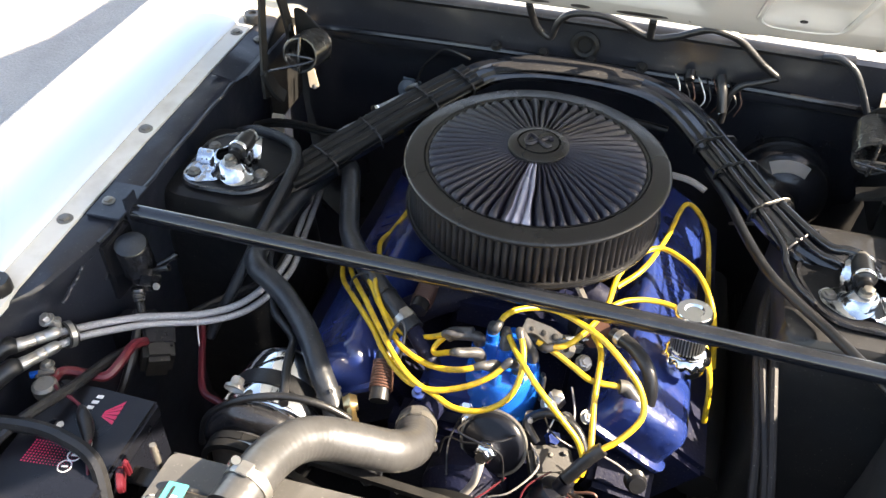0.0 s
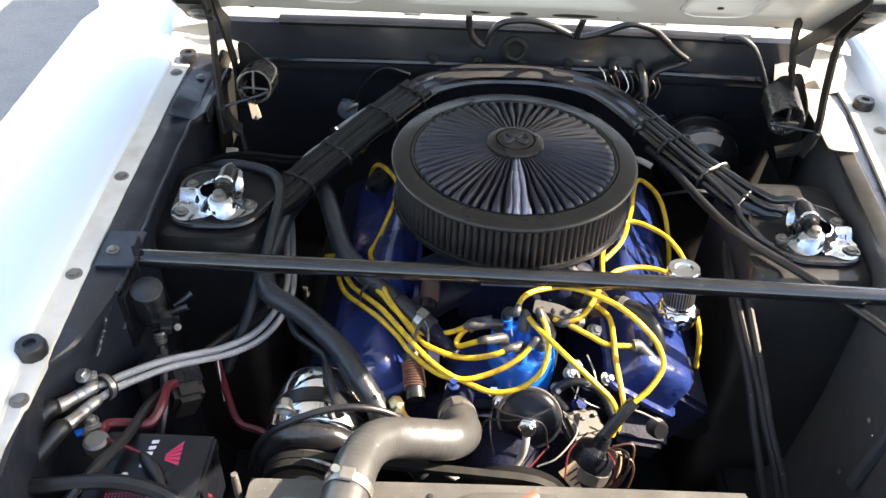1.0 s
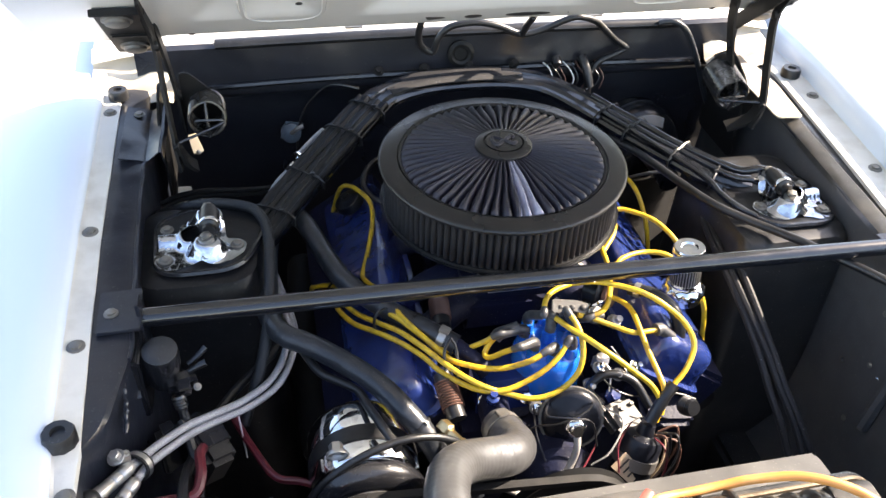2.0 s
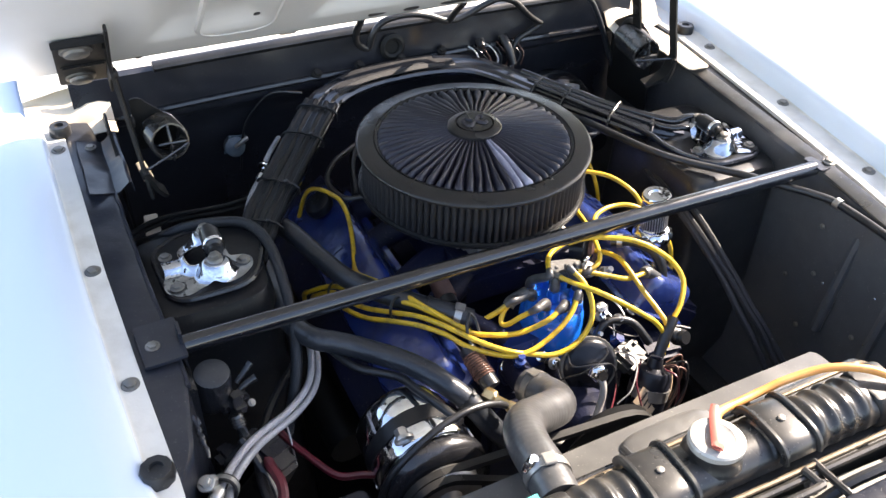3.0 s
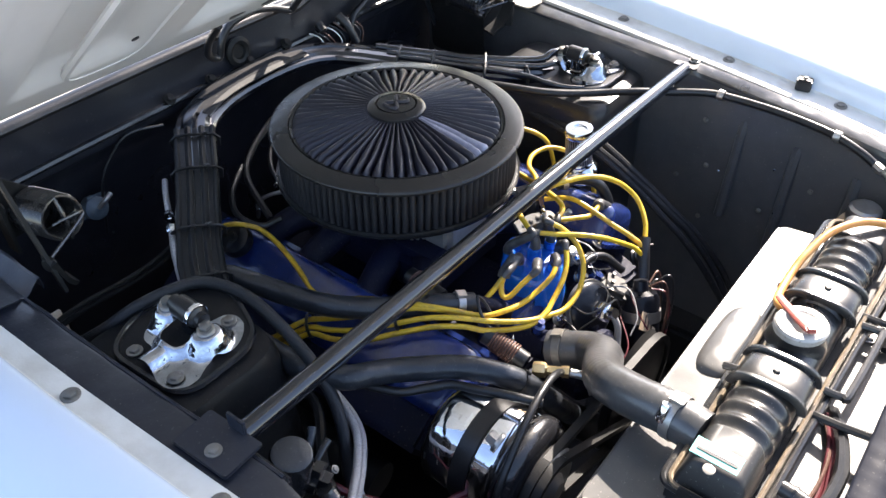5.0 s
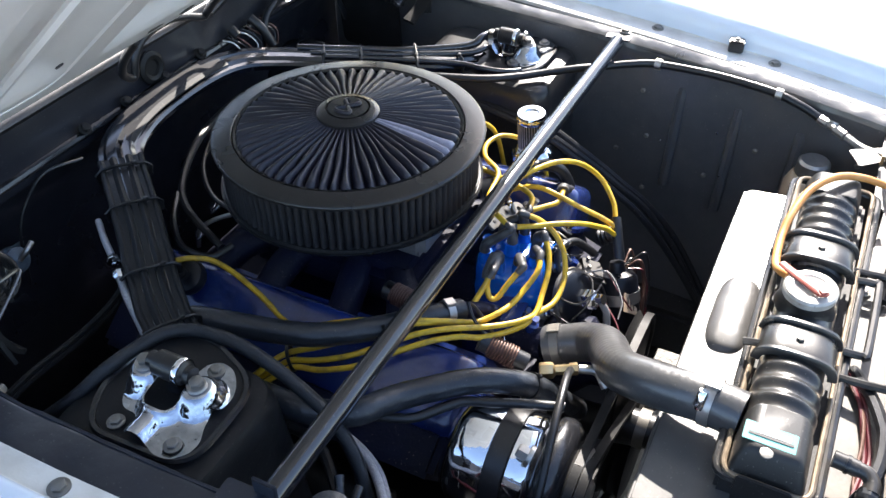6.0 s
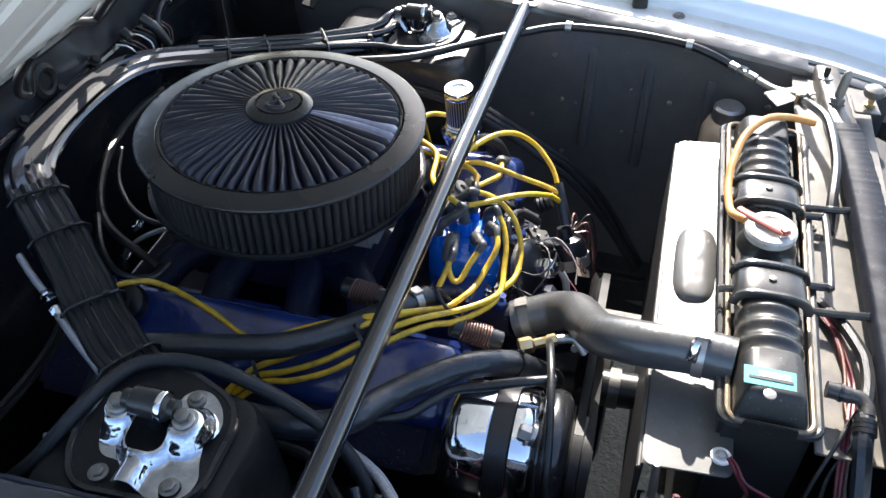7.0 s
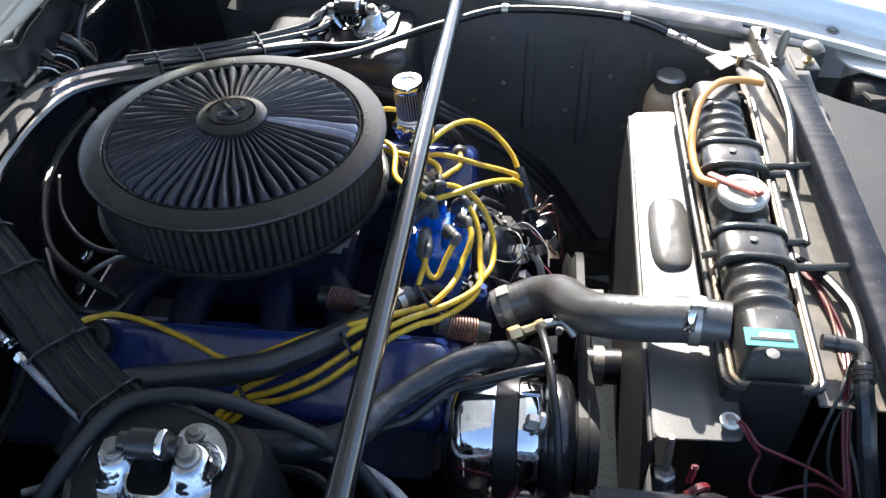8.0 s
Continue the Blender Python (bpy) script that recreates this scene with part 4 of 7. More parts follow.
# ---- engine ----
def make_engine():
    th = thing("engine_block", "dark blue painted vee-eight engine, mottled darker than its covers", "engine", (0, 0, 0.35))
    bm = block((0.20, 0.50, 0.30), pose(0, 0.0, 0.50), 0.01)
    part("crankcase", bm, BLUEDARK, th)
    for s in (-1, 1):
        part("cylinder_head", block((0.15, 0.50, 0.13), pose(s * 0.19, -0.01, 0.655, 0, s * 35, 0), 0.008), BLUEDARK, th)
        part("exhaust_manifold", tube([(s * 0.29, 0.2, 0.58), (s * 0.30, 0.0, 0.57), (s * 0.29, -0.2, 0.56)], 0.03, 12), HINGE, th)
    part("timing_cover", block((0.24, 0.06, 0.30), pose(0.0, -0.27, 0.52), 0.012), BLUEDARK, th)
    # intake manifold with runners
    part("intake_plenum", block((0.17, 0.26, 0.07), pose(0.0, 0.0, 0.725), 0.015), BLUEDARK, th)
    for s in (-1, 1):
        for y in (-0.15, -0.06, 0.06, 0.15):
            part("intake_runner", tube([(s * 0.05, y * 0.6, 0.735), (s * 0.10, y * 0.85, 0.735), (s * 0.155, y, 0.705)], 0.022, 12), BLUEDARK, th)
    part("thermostat_boss", block((0.08, 0.07, 0.09), pose(-0.045, -0.235, 0.685), 0.012), BLUE, th)
    part("carburettor_body", block((0.12, 0.17, 0.07), pose(0.0, 0.0, 0.79), 0.012), ALLOY, th)
    part("carburettor_throat", lathe([(0.06, 0.82), (0.062, 0.85)], (0, 0, 0), (0, 0, 1), 24), ALLOY, th)
    for s in (-1, 1):
        part("float_bowl", block((0.10, 0.05, 0.05), pose(0.0, s * 0.105, 0.785), 0.01), ALLOY, th)
    part("throttle_linkage", tube([(-0.07, 0.06, 0.80), (-0.09, 0.02, 0.79), (-0.085, -0.04, 0.775), (-0.075, -0.07, 0.79)], 0.004, 6), STEEL, th)
    part("throttle_linkage", tube([(0.07, -0.08, 0.80), (0.10, -0.13, 0.79), (0.115, -0.15, 0.775)], 0.005, 6), STEEL, th)
    part("bellhousing_bolt", bolt((-0.05, 0.215, 0.735), (-0.3, 0.4, 0.8), 0.007, 0.008), CHROME, th)
    part("bellhousing_bolt", bolt((-0.10, 0.205, 0.725), (-0.3, 0.4, 0.8), 0.006, 0.008), CHROME, th)
    part("kickdown_rod", tube([(-0.06, 0.10, 0.775), (-0.085, 0.16, 0.765), (-0.105, 0.195, 0.745), (-0.10, 0.215, 0.70)], 0.0035, 8), STEEL, th)
    part("transmission_tunnel", block((0.30, 0.14, 0.30), pose(0, 0.31, 0.36), 0.03), BLUEDARK, th)


make_engine()


def make_valve_cover(s, label):
    cx, cz, tilt = s * 0.213, (0.734 if s < 0 else 0.753), 33
    th = thing("valve_cover", label, "valve cover", (s * 0.21, 0, 0.70), "valve covers")
    m = pose(cx, -0.032, cz, 0, s * tilt, 0)
    bm = bmesh.new()
    top = rounded([(-0.050, -0.238), (0.050, -0.238), (0.050, 0.238), (-0.050, 0.238)], 0.020, 5)
    rows = []
    for grow, z in ((0.011, -0.062), (0.011, -0.056), (0.004, -0.054), (0.002, -0.030), (0.0, -0.012), (-0.004, -0.004), (-0.011, 0.0), (-0.020, 0.001)):
        rows.append([bm.verts.new(m @ Vector((x + grow * (1 if x > 0 else -1), y + grow * (1 if y > 0 else -1), z))) for x, y in top])
    n = len(top)
    for a, b in zip(rows, rows[1:]):
        for i in range(n):
            bm.faces.new((a[i], a[(i + 1) % n], b[(i + 1) % n], b[i]))
    bm.faces.new(rows[-1])
    bm.faces.new(rows[0][::-1])
    cover = part("cover", bm, BLUE, th, "glossy dark blue pressed cover")
    # raised panel and embossed lettering as bars
    part("raised_panel", slab(rounded([(-0.024, -0.10), (0.024, -0.10), (0.024, 0.13), (-0.024, 0.13)], 0.006), 0.003, m @ pose(s * 0.002, 0.02, 0.0), 0.0012), BLUE, th)
    for i in range(7):
        part("embossed_bar", slab([(-0.013, -0.005), (0.013, -0.005), (0.013, 0.005), (-0.013, 0.005)], 0.0015, m @ pose(s * 0.002, -0.065 + 0.022 * i, 0.003), 0.0005), BLUE, th)
    for y in (-0.2, -0.07, 0.07, 0.2):
        part("bolt", bolt(m @ Vector((s * 0.058, y, -0.054)), m.to_3x3() @ Vector((0, 0, 1)), 0.006, 0.006), OLDSTEEL, th)
    return m


VC_L = make_valve_cover(-1, "dark blue valve cover in the shade of the hood")
VC_R = make_valve_cover(1, "bright blue sunlit valve cover with embossed bars")


def make_breather():
    base = Vector((0.232, -0.172, 0.770))
    th = thing("oil_breather", "chrome-topped oil filler breather with gauze sides", "oil breather", base)
    ax = Vector((-0.06, 0.06, 1)).normalized()
    bm = lathe([(0.025, 0.0), (0.0285, 0.002), (0.030, 0.006), (0.029, 0.012), (0.025, 0.016), (0.022, 0.019)], base, ax, 60)
    for i, v in enumerate(bm.verts):
        d = v.co - base
        d -= ax * d.dot(ax)
        if d.length > 0.026:
            v.co += d.normalized() * (0.0035 * abs(math.sin(6 * math.atan2(d.y, d.x))) - 0.002)
    part("twist_collar", bm, CHROME, th, "scalloped chrome collar", 60)
    part("neck", lathe([(0.026, -0.010), (0.027, 0.002)], base, ax, 24), CHROME, th)
    part("gauze", lathe([(0.0195, 0.017), (0.0195, 0.070)], base, ax, 40, close=False), PRINT, th, "dark wire gauze")
    for i in range(32):
        a = 2 * math.pi * i / 32
        o = Vector((math.cos(a), math.sin(a), 0)) * 0.0202
        part("slat", tube([tuple(base + ax * 0.018 + o), tuple(base + ax * 0.069 + o)], 0.0009, 5, 1), STEEL, th)
    part("shoulder", lathe([(0.0195, 0.016), (0.0225, 0.018), (0.0225, 0.021), (0.0195, 0.023)], base, ax, 32, close=False), CHROME, th)
    part("cap", lathe([(0.0215, 0.068), (0.0225, 0.070), (0.0225, 0.077), (0.0205, 0.080), (0.012, 0.080), (0.010, 0.0775), (0.0, 0.0775)], base, ax, 32, close=False), CHROME, th, "bright round cap")


make_breather()


def make_distributor():
    c = Vector((0.016, -0.229, 0.0))
    th = thing("distributor", "bright blue distributor cap with black lead boots", "distributor", (c.x, c.y, 0.66))
    part("housing", lathe([(0.022, 0.60), (0.024, 0.66), (0.040, 0.675), (0.044, 0.69)], c, (0, 0, 1), 24), ALLOY, th)
    part("cap_skirt", lathe([(0.048, 0.690), (0.049, 0.716), (0.0475, 0.722), (0.047, 0.745), (0.043, 0.758), (0.034, 0.764), (0, 0.764)], c, (0, 0, 1), 32, close=False), CAPBLUE, th, "translucent blue cap")
    part("adapter", block((0.030, 0.012, 0.030), pose(c.x - 0.052, c.y - 0.02, 0.71), 0.003), CAPBLUE, th)
    for i in range(8):
        a = 2 * math.pi * (i - 0.15) / 8
        b = c + Vector((0.035 * math.cos(a), 0.035 * math.sin(a), 0.760))
        part("tower", lathe([(0.0095, 0), (0.0085, 0.016), (0, 0.016)], b, (0, 0, 1), 12), CAPBLUE, th)
    part("centre_tower", lathe([(0.011, 0), (0.010, 0.018), (0, 0.018)], c + Vector((0, 0, 0.766)), (0, 0, 1), 12), CAPBLUE, th)
    for a in (0.4, 3.6):
        part("clip", block((0.006, 0.012, 0.05), pose(c.x + 0.054 * math.cos(a), c.y + 0.054 * math.sin(a), 0.70, 0, 0, math.degrees(a)), 0.002), STEEL, th)
    return c


DIST = make_distributor()


# ---- radiator, shroud and core support ----
def make_radiator():
    th = thing("radiator", "black plastic-topped radiator in the front of the bay", "radiator", (0, -0.6, 0.35))
    part("core", block((0.50, 0.085, 0.38), pose(0.0, -0.590, 0.63), 0.004), GRILLE, th)
    part("end_tongue", slab(rounded([(-0.026, -0.010), (0.026, -0.010), (0.024, 0.014), (-0.024, 0.014)], 0.003), 0.003, pose(-0.2625, -0.588, 0.828, 90, 0, -90), 0.001), MATTPLASTIC, th, "dull black tongue over the end of the seam")
    # ribbed top cover: a half-round duct with ridges towards both ends and a flat saddle under the cap
    bm = bmesh.new()
    rows = []
    for x in steps(-0.205, 0.200, 200):
        k = 1.0
        for c in (-0.132, -0.154, -0.176, 0.108, 0.130, 0.152, 0.174):
            k += 0.17 * math.exp(-((x - c) / 0.0062) ** 2)
        squash = 0.88 if -0.066 < x < 0.042 else 1.0
        row = []
        for i in range(15):
            a = math.pi * i / 14
            row.append(bm.verts.new((x, -0.588 - 0.032 * math.cos(a) * (1 + 0.25 * (k - 1)), 0.834 + 0.031 * k * squash * math.sin(a) ** 0.75)))
        rows.append(row)
    for a, b in zip(rows, rows[1:]):
        for i in range(14):
            bm.faces.new((a[i], a[i + 1], b[i + 1], b[i]))
    bm.faces.new(rows[0])
    bm.faces.new(rows[-1][::-1])
    part("top_tank", bm, PLASTIC, th, "ribbed black plastic top tank", 50)
    # tapered end boxes of the tank
    for x0, x1, sx in ((-0.259, -0.190, -1), (0.190, 0.250, 1)):
        bm = bmesh.new()
        rows = []
        for grow, z in ((0.0, 0.828), (0.0, 0.838), (-0.006, 0.858), (-0.010, 0.8635), (-0.016, 0.8650)):
            near = 0.010 * (z - 0.828) / 0.037
            a, b = (x0 + near - grow * 0.4, x1) if sx < 0 else (x0, x1 - near + grow * 0.4)
            o = rounded([(a, -0.588 - 0.034 - grow), (b, -0.588 - 0.034 - grow), (b, -0.588 + 0.034 + grow), (a, -0.588 + 0.034 + grow)], 0.007, 4)
            rows.append([bm.verts.new((px, py, z + 0.001 * noise.noise(Vector((px * 40, py * 40, 1))))) for px, py in o])
        for a, b in zip(rows, rows[1:]):
            n = len(a)
            for i in range(n):
                bm.faces.new((a[i], a[(i + 1) % n], b[(i + 1) % n], b[i]))
        bm.faces.new(rows[-1])
        part("end_cap", bm, MATTPLASTIC, th)
    # crimped metal seams: two rails either side, joined round the ends
    for spread, z0, r, mat in ((1.0, 0.828, 0.0042, PLASTIC), (0.86, 0.833, 0.0030, CRIMP)):
        o = rounded([(-0.259, -0.588 - 0.047 * spread), (0.250, -0.588 - 0.056 * spread), (0.250, -0.588 + 0.050 * spread), (-0.259, -0.588 + 0.044 * spread)], 0.014, 5)
        part("crimped_rim", tube([(x, y, z0 + 0.012 * (x + 0.26)) for x, y in o] + [(o[0][0], o[0][1], z0 + 0.012 * (o[0][0] + 0.26))], r, 8, 1), mat, th, "stained crimped seam" if mat is CRIMP else "")
    for x in (-0.093, 0.068):
        arch = [(-0.588 + math.copysign(0.0385 * abs(math.cos(a)) ** 0.6, math.cos(a)), 0.835 + 0.0325 * math.sin(a) ** 0.5) for a in steps(radians(10), radians(170), 16)]
        path = [Vector((x, y, z)) for y, z in arch]
        st = part("strap", sweep(bmesh.new(), spline(path, 2), [(-0.022, -0.005), (0.022, -0.005), (0.022, -0.001), (0.019, 0.0), (-0.019, 0.0), (-0.022, -0.001)]), PLASTIC, th, "moulded black saddle strap", 30)
        for d in (-0.0235, 0.0235):
            part("strap_lip", sweep(bmesh.new(), spline(path, 2), [(d - 0.0030, -0.005), (d + 0.0030, -0.005), (d + 0.0032, 0.0020), (d + 0.0018, 0.0042), (d - 0.0018, 0.0042), (d - 0.0032, 0.0020)]), PLASTIC, st)
        part("strap_screw", bolt((x + 0.001, -0.587, 0.8672), (0, 0, 1), 0.0045, 0.003, False), OLDSTEEL, st)
        part("strap_tab", tube([(x - 0.004, -0.552, 0.850), (x - 0.004, -0.542, 0.848), (x - 0.004, -0.536, 0.846)], 0.0042, 8), PLASTIC, st)
    lab = part("label", slab(rounded([(-0.0105, -0.0235), (0.0105, -0.0235), (0.0105, 0.0235), (-0.0105, 0.0235)], 0.001), 0.0008, pose(-0.229, -0.5815, 0.8655, 0, -4, 0), 0.0), TEAL, th, "teal paper label with a printed line")
    part("printed_line", slab([(-0.0014, -0.021), (0.0014, -0.021), (0.0014, 0.019), (-0.0014, 0.019)], 0.0005, pose(-0.2315, -0.5815, 0.8664, 0, -4, 0), 0.0), PRINT, lab)
    part("printed_line", slab([(-0.0030, -0.016), (0.0030, -0.016), (0.0030, 0.012), (-0.0030, 0.012)], 0.0005, pose(-0.2265, -0.5835, 0.8668, 0, -4, 0), 0.0), WHITEPRINT, lab)
    # steel disc in place of a hole that light shows through
    part("stud", lathe([(0.0060, 0.0), (0.0060, 0.0012), (0.0045, 0.0016), (0.0, 0.0016)], (-0.2470, -0.5815, 0.8632), (-0.1, 0, 1), 14, close=False), OLDSTEEL, th)
    part("filler_neck", lathe([(0.033, 0.0), (0.031, 0.006), (0.028, 0.010), (0.028, 0.018)], (-0.020, -0.585, 0.852), (0, 0, 1), 28), PLASTIC, th)
    bm = lathe([(0.027, 0.0), (0.0285, 0.001), (0.0290, 0.003), (0.0290, 0.008), (0.0268, 0.0105), (0.019, 0.0115), (0.016, 0.0095), (0.0, 0.0095)], (-0.020, -0.585, 0.869), (0, 0, 1), 48)
    for v in bm.verts:
        d = Vector((v.co.x + 0.020, v.co.y + 0.585))
        if d.length > 0.026:
            k = 1 + 0.035 * math.cos(2 * math.atan2(d.y, d.x) + 0.8)
            v.co.x, v.co.y = -0.020 + d.x * k, -0.585 + d.y * k
    cap = part("radiator_cap", bm, CAPMETAL, th, "pale metal pressure cap")
    part("lever", sweep(bmesh.new(), spline([(0.006, -0.550, 0.8795), (-0.004, -0.560, 0.8810), (-0.018, -0.578, 0.8825), (-0.030, -0.596, 0.8830)], 5), [(-0.0055, -0.0016), (0.0055, -0.0016), (0.0060, 0.0006), (0.0040, 0.0022), (-0.0040, 0.0022), (-0.0060, 0.0006)], lambda t: 0.75 + 0.35 * t), FADEDRED, cap, "faded red pressure lever")
    part("lever_foot", block((0.010, 0.012, 0.006), pose(-0.031, -0.597, 0.8845, 0, 0, 35), 0.002), FADEDRED, cap)


make_radiator()


def make_shroud():
    th = thing("fan_shroud", "dusty satin black sheet-metal fan shroud", "fan shroud", (0, -0.52, 0.5))
    o = rounded([(-0.296, -0.481), (0.246, -0.484), (0.246, -0.545), (-0.180, -0.545), (-0.215, -0.565), (-0.296, -0.565)], 0.012, 4)
    bm = bmesh.new()
    slab(o, 0.0025, pose(0, 0, 0), 0.0008, bm)
    for v in bm.verts:
        f = (v.co.y + 0.545) / 0.064
        v.co.z += 0.798 - 0.006 * max(0, f) + 0.030 * v.co.x
    part("top_sheet", bm, SHROUD, th, "", 50)
    bm = bmesh.new()
    rows = []
    for j in range(17):
        f = j / 16
        rows.append([])
        for i in range(48):
            a = 2 * math.pi * i / 48
            ca, sa = math.cos(a), math.sin(a)
            k = max(0.02, 1 - f)
            top = 0.0125 * (1 - k ** 2.6) ** 0.6
            px = math.copysign(abs(ca) ** 0.6, ca) * 0.0255 * k
            py = math.copysign(abs(sa) ** 0.55, sa) * (0.0255 * k + 0.040 * min(1, k * 1.4))
            rows[-1].append(bm.verts.new((-0.007 + py, -0.5185 + px, 0.795 + 0.030 * py + top + 0.0006 * noise.noise(Vector((py * 80, px * 80, 0))))))
    for a, b in zip(rows, rows[1:]):
        for i in range(48):
            bm.faces.new((a[i], a[(i + 1) % 48], b[(i + 1) % 48], b[i]))
    bm.faces.new(rows[-1])
    part("raised_boss", bm, SHROUD, th, "long rounded bulge pressed in the sheet", 70)
    # the shadow on this face is put into its colour as dull black
    part("front_face", block((0.54, 0.003, 0.25), pose(-0.025, -0.482, 0.66), 0.001), NOSE, th, "inner face coloured black for shadow")
    part("edge_roll", tube([(-0.294, -0.480, 0.777), (-0.1, -0.480, 0.784), (0.1, -0.481, 0.790), (0.245, -0.483, 0.795)], 0.003, 6), SHROUD, th)


make_shroud()


def make_core_support():
    th = thing("core_support", "dusty grey steel panel across the nose of the car", "core support", (0, -0.68, 0.4), kind="structure")
    bm = bmesh.new()
    slab([(-0.264, -0.745), (0.44, -0.745), (0.46, -0.640), (0.26, -0.640), (0.25, -0.655), (0.02, -0.640), (-0.262, -0.634)], 0.003, pose(0, 0, 0.812, 0, 0, 0), 0.001, bm)
    for v in bm.verts:
        v.co.z += 0.012 * v.co.x
    part("top_panel", bm, TANK, th)
    part("front_wall", block((0.96, 0.004, 0.36), pose(-0.02, -0.735, 0.61), 0.001), NOSE, th)
    # added dark sheet, in place of the shade under the radiator
    part("shade_floor", block((0.98, 0.21, 0.004), pose(-0.02, -0.640, 0.43), 0.001), NOSE, th, "dark sheet added for the shade below the radiator")
    bar = sweep(bmesh.new(), spline([(-0.42, -0.712, 0.842), (-0.16, -0.708, 0.853), (0.07, -0.704, 0.856), (0.20, -0.701, 0.851), (0.276, -0.697, 0.845)], 40), [(-0.017, -0.022), (0.017, -0.022), (0.018, 0.0), (0.015, 0.003), (-0.015, 0.003), (-0.018, 0.0)])
    for v in bar.verts:
        v.co.z += 0.0016 * noise.noise(Vector((v.co.x * 130, v.co.y * 25, 0))) + 0.0012 * noise.noise(Vector((v.co.x * 30, v.co.y * 40, 7)))
    part("taped_rail", bar, TAPE, th, "rail wrapped in wrinkled black tape", 60)
    end = sweep(bmesh.new(), spline([(0.270, -0.697, 0.843), (0.33, -0.692, 0.842), (0.385, -0.688, 0.841), (0.442, -0.685, 0.840)], 8), [(-0.016, -0.020), (0.016, -0.020), (0.017, -0.001), (0.014, 0.002), (-0.014, 0.002), (-0.017, -0.001)])
    for v in end.verts:
        v.co.y += 0.003 * noise.noise(Vector((v.co.x * 40, 3.0, 0)))
    part("rail_end", end, TANK, th, "bare grey end of the rail", 50)
    bm = slab([(-0.55, -1.10), (0.12, -1.10), (0.272, -0.837), (0.301, -0.785), (0.338, -0.735), (0.338, -0.715), (-0.55, -0.735)], 0.003, pose(0, 0, 0.80), 0.001)
    part("nose_panel", bm, NOSE, th, "satin black panel ahead of the rail")
    part("cavity_floor", block((0.40, 0.36, 0.004), pose(0.36, -0.90, 0.69), 0.001), NOSE, th, "dark recess beside the headlight")


make_core_support()


def make_battery():
    th = thing("battery", "black car battery with red printed panels", "battery", (-0.415, -0.50, 0.60))
    part("case", block((0.125, 0.205, 0.18), pose(-0.412, -0.525, 0.668), 0.004), BATTERY, th)
    part("lid", block((0.128, 0.208, 0.024), pose(-0.412, -0.525, 0.768), 0.004), BATTERY, th)
    part("lid_step", block((0.128, 0.060, 0.010), pose(-0.412, -0.60, 0.783), 0.003), BATTERY, th)
    for i in range(5):
        f0, f1 = i / 5, (i + 0.72) / 5
        a, b0, b1 = Vector((-0.404, -0.458)), Vector((-0.383, -0.433)), Vector((-0.381, -0.468))
        p, q = b0.lerp(b1, f0), b0.lerp(b1, f1)
        part("printed_ray", slab([a.lerp(p, 0.25), p, q, a.lerp(q, 0.25)], 0.0006, pose(0, 0, 0.7802), 0.0), MAGENTA, th, "red printed ray")
    for i in range(5):
        y = -0.471 + 0.0082 * i
        part("printed_bar", slab([(0, 0), (0.0075, 0.001), (0.0075, 0.0055), (0, 0.0045)], 0.0006, pose(-0.424 + 0.0012 * i, y, 0.7802), 0.0), WHITEPRINT, th, "white printed bar")
    bm = bmesh.new()
    for i in range(16):
        for j in range(9):
            x, y = -0.448 + 0.0036 * i, -0.534 + 0.0034 * j + 0.0004 * i
            lathe([(0.0012 * (1.05 - 0.045 * i), 0.0), (0.0010 * (1.05 - 0.045 * i), 0.0005), (0, 0.0005)], (x, y, 0.7801), (0, 0, 1), 6, bm, close=False)
    part("printed_dots", bm, MAGENTA, th, "dotted red printed field")
    for x, y in ((-0.399, -0.528), (-0.397, -0.513), (-0.394, -0.498)):
        part("printed_ring", lathe([(0.0066, 0), (0.0078, 0), (0.0078, 0.0008), (0.0066, 0.0008)], (x, y, 0.7802), (0, 0, 1), 20, close=False), WHITEPRINT, th, "white printed ring")
        part("printed_bar", slab([(-0.0035, -0.0010), (0.0035, -0.0010), (0.0035, 0.0010), (-0.0035, 0.0010)], 0.0006, pose(x, y, 0.7802, 0, 0, 10), 0.0), WHITEPRINT, th)
    part("charge_eye", lathe([(0.004, 0), (0.004, 0.001), (0, 0.001)], (-0.436, -0.482, 0.780), (0, 0, 1), 14), WHITE, th, "pale round charge indicator")
    part("terminal", lathe([(0.011, 0), (0.010, 0.018), (0, 0.018)], (-0.478, -0.446, 0.772), (0, 0, 1), 16), OLDSTEEL, th)
    part("terminal", lathe([(0.011, 0), (0.010, 0.018), (0, 0.018)], (-0.462, -0.60, 0.786), (0, 0, 1), 16), OLDSTEEL, th)
    tray = thing("battery_tray", "black steel battery tray and hold-down", "battery tray", (-0.41, -0.52, 0.55))
    part("tray", block((0.15, 0.23, 0.03), pose(-0.412, -0.525, 0.565), 0.004), BAY, tray)
    part("leg", block((0.10, 0.10, 0.30), pose(-0.43, -0.52, 0.40), 0.004), BAY, tray)


make_battery()


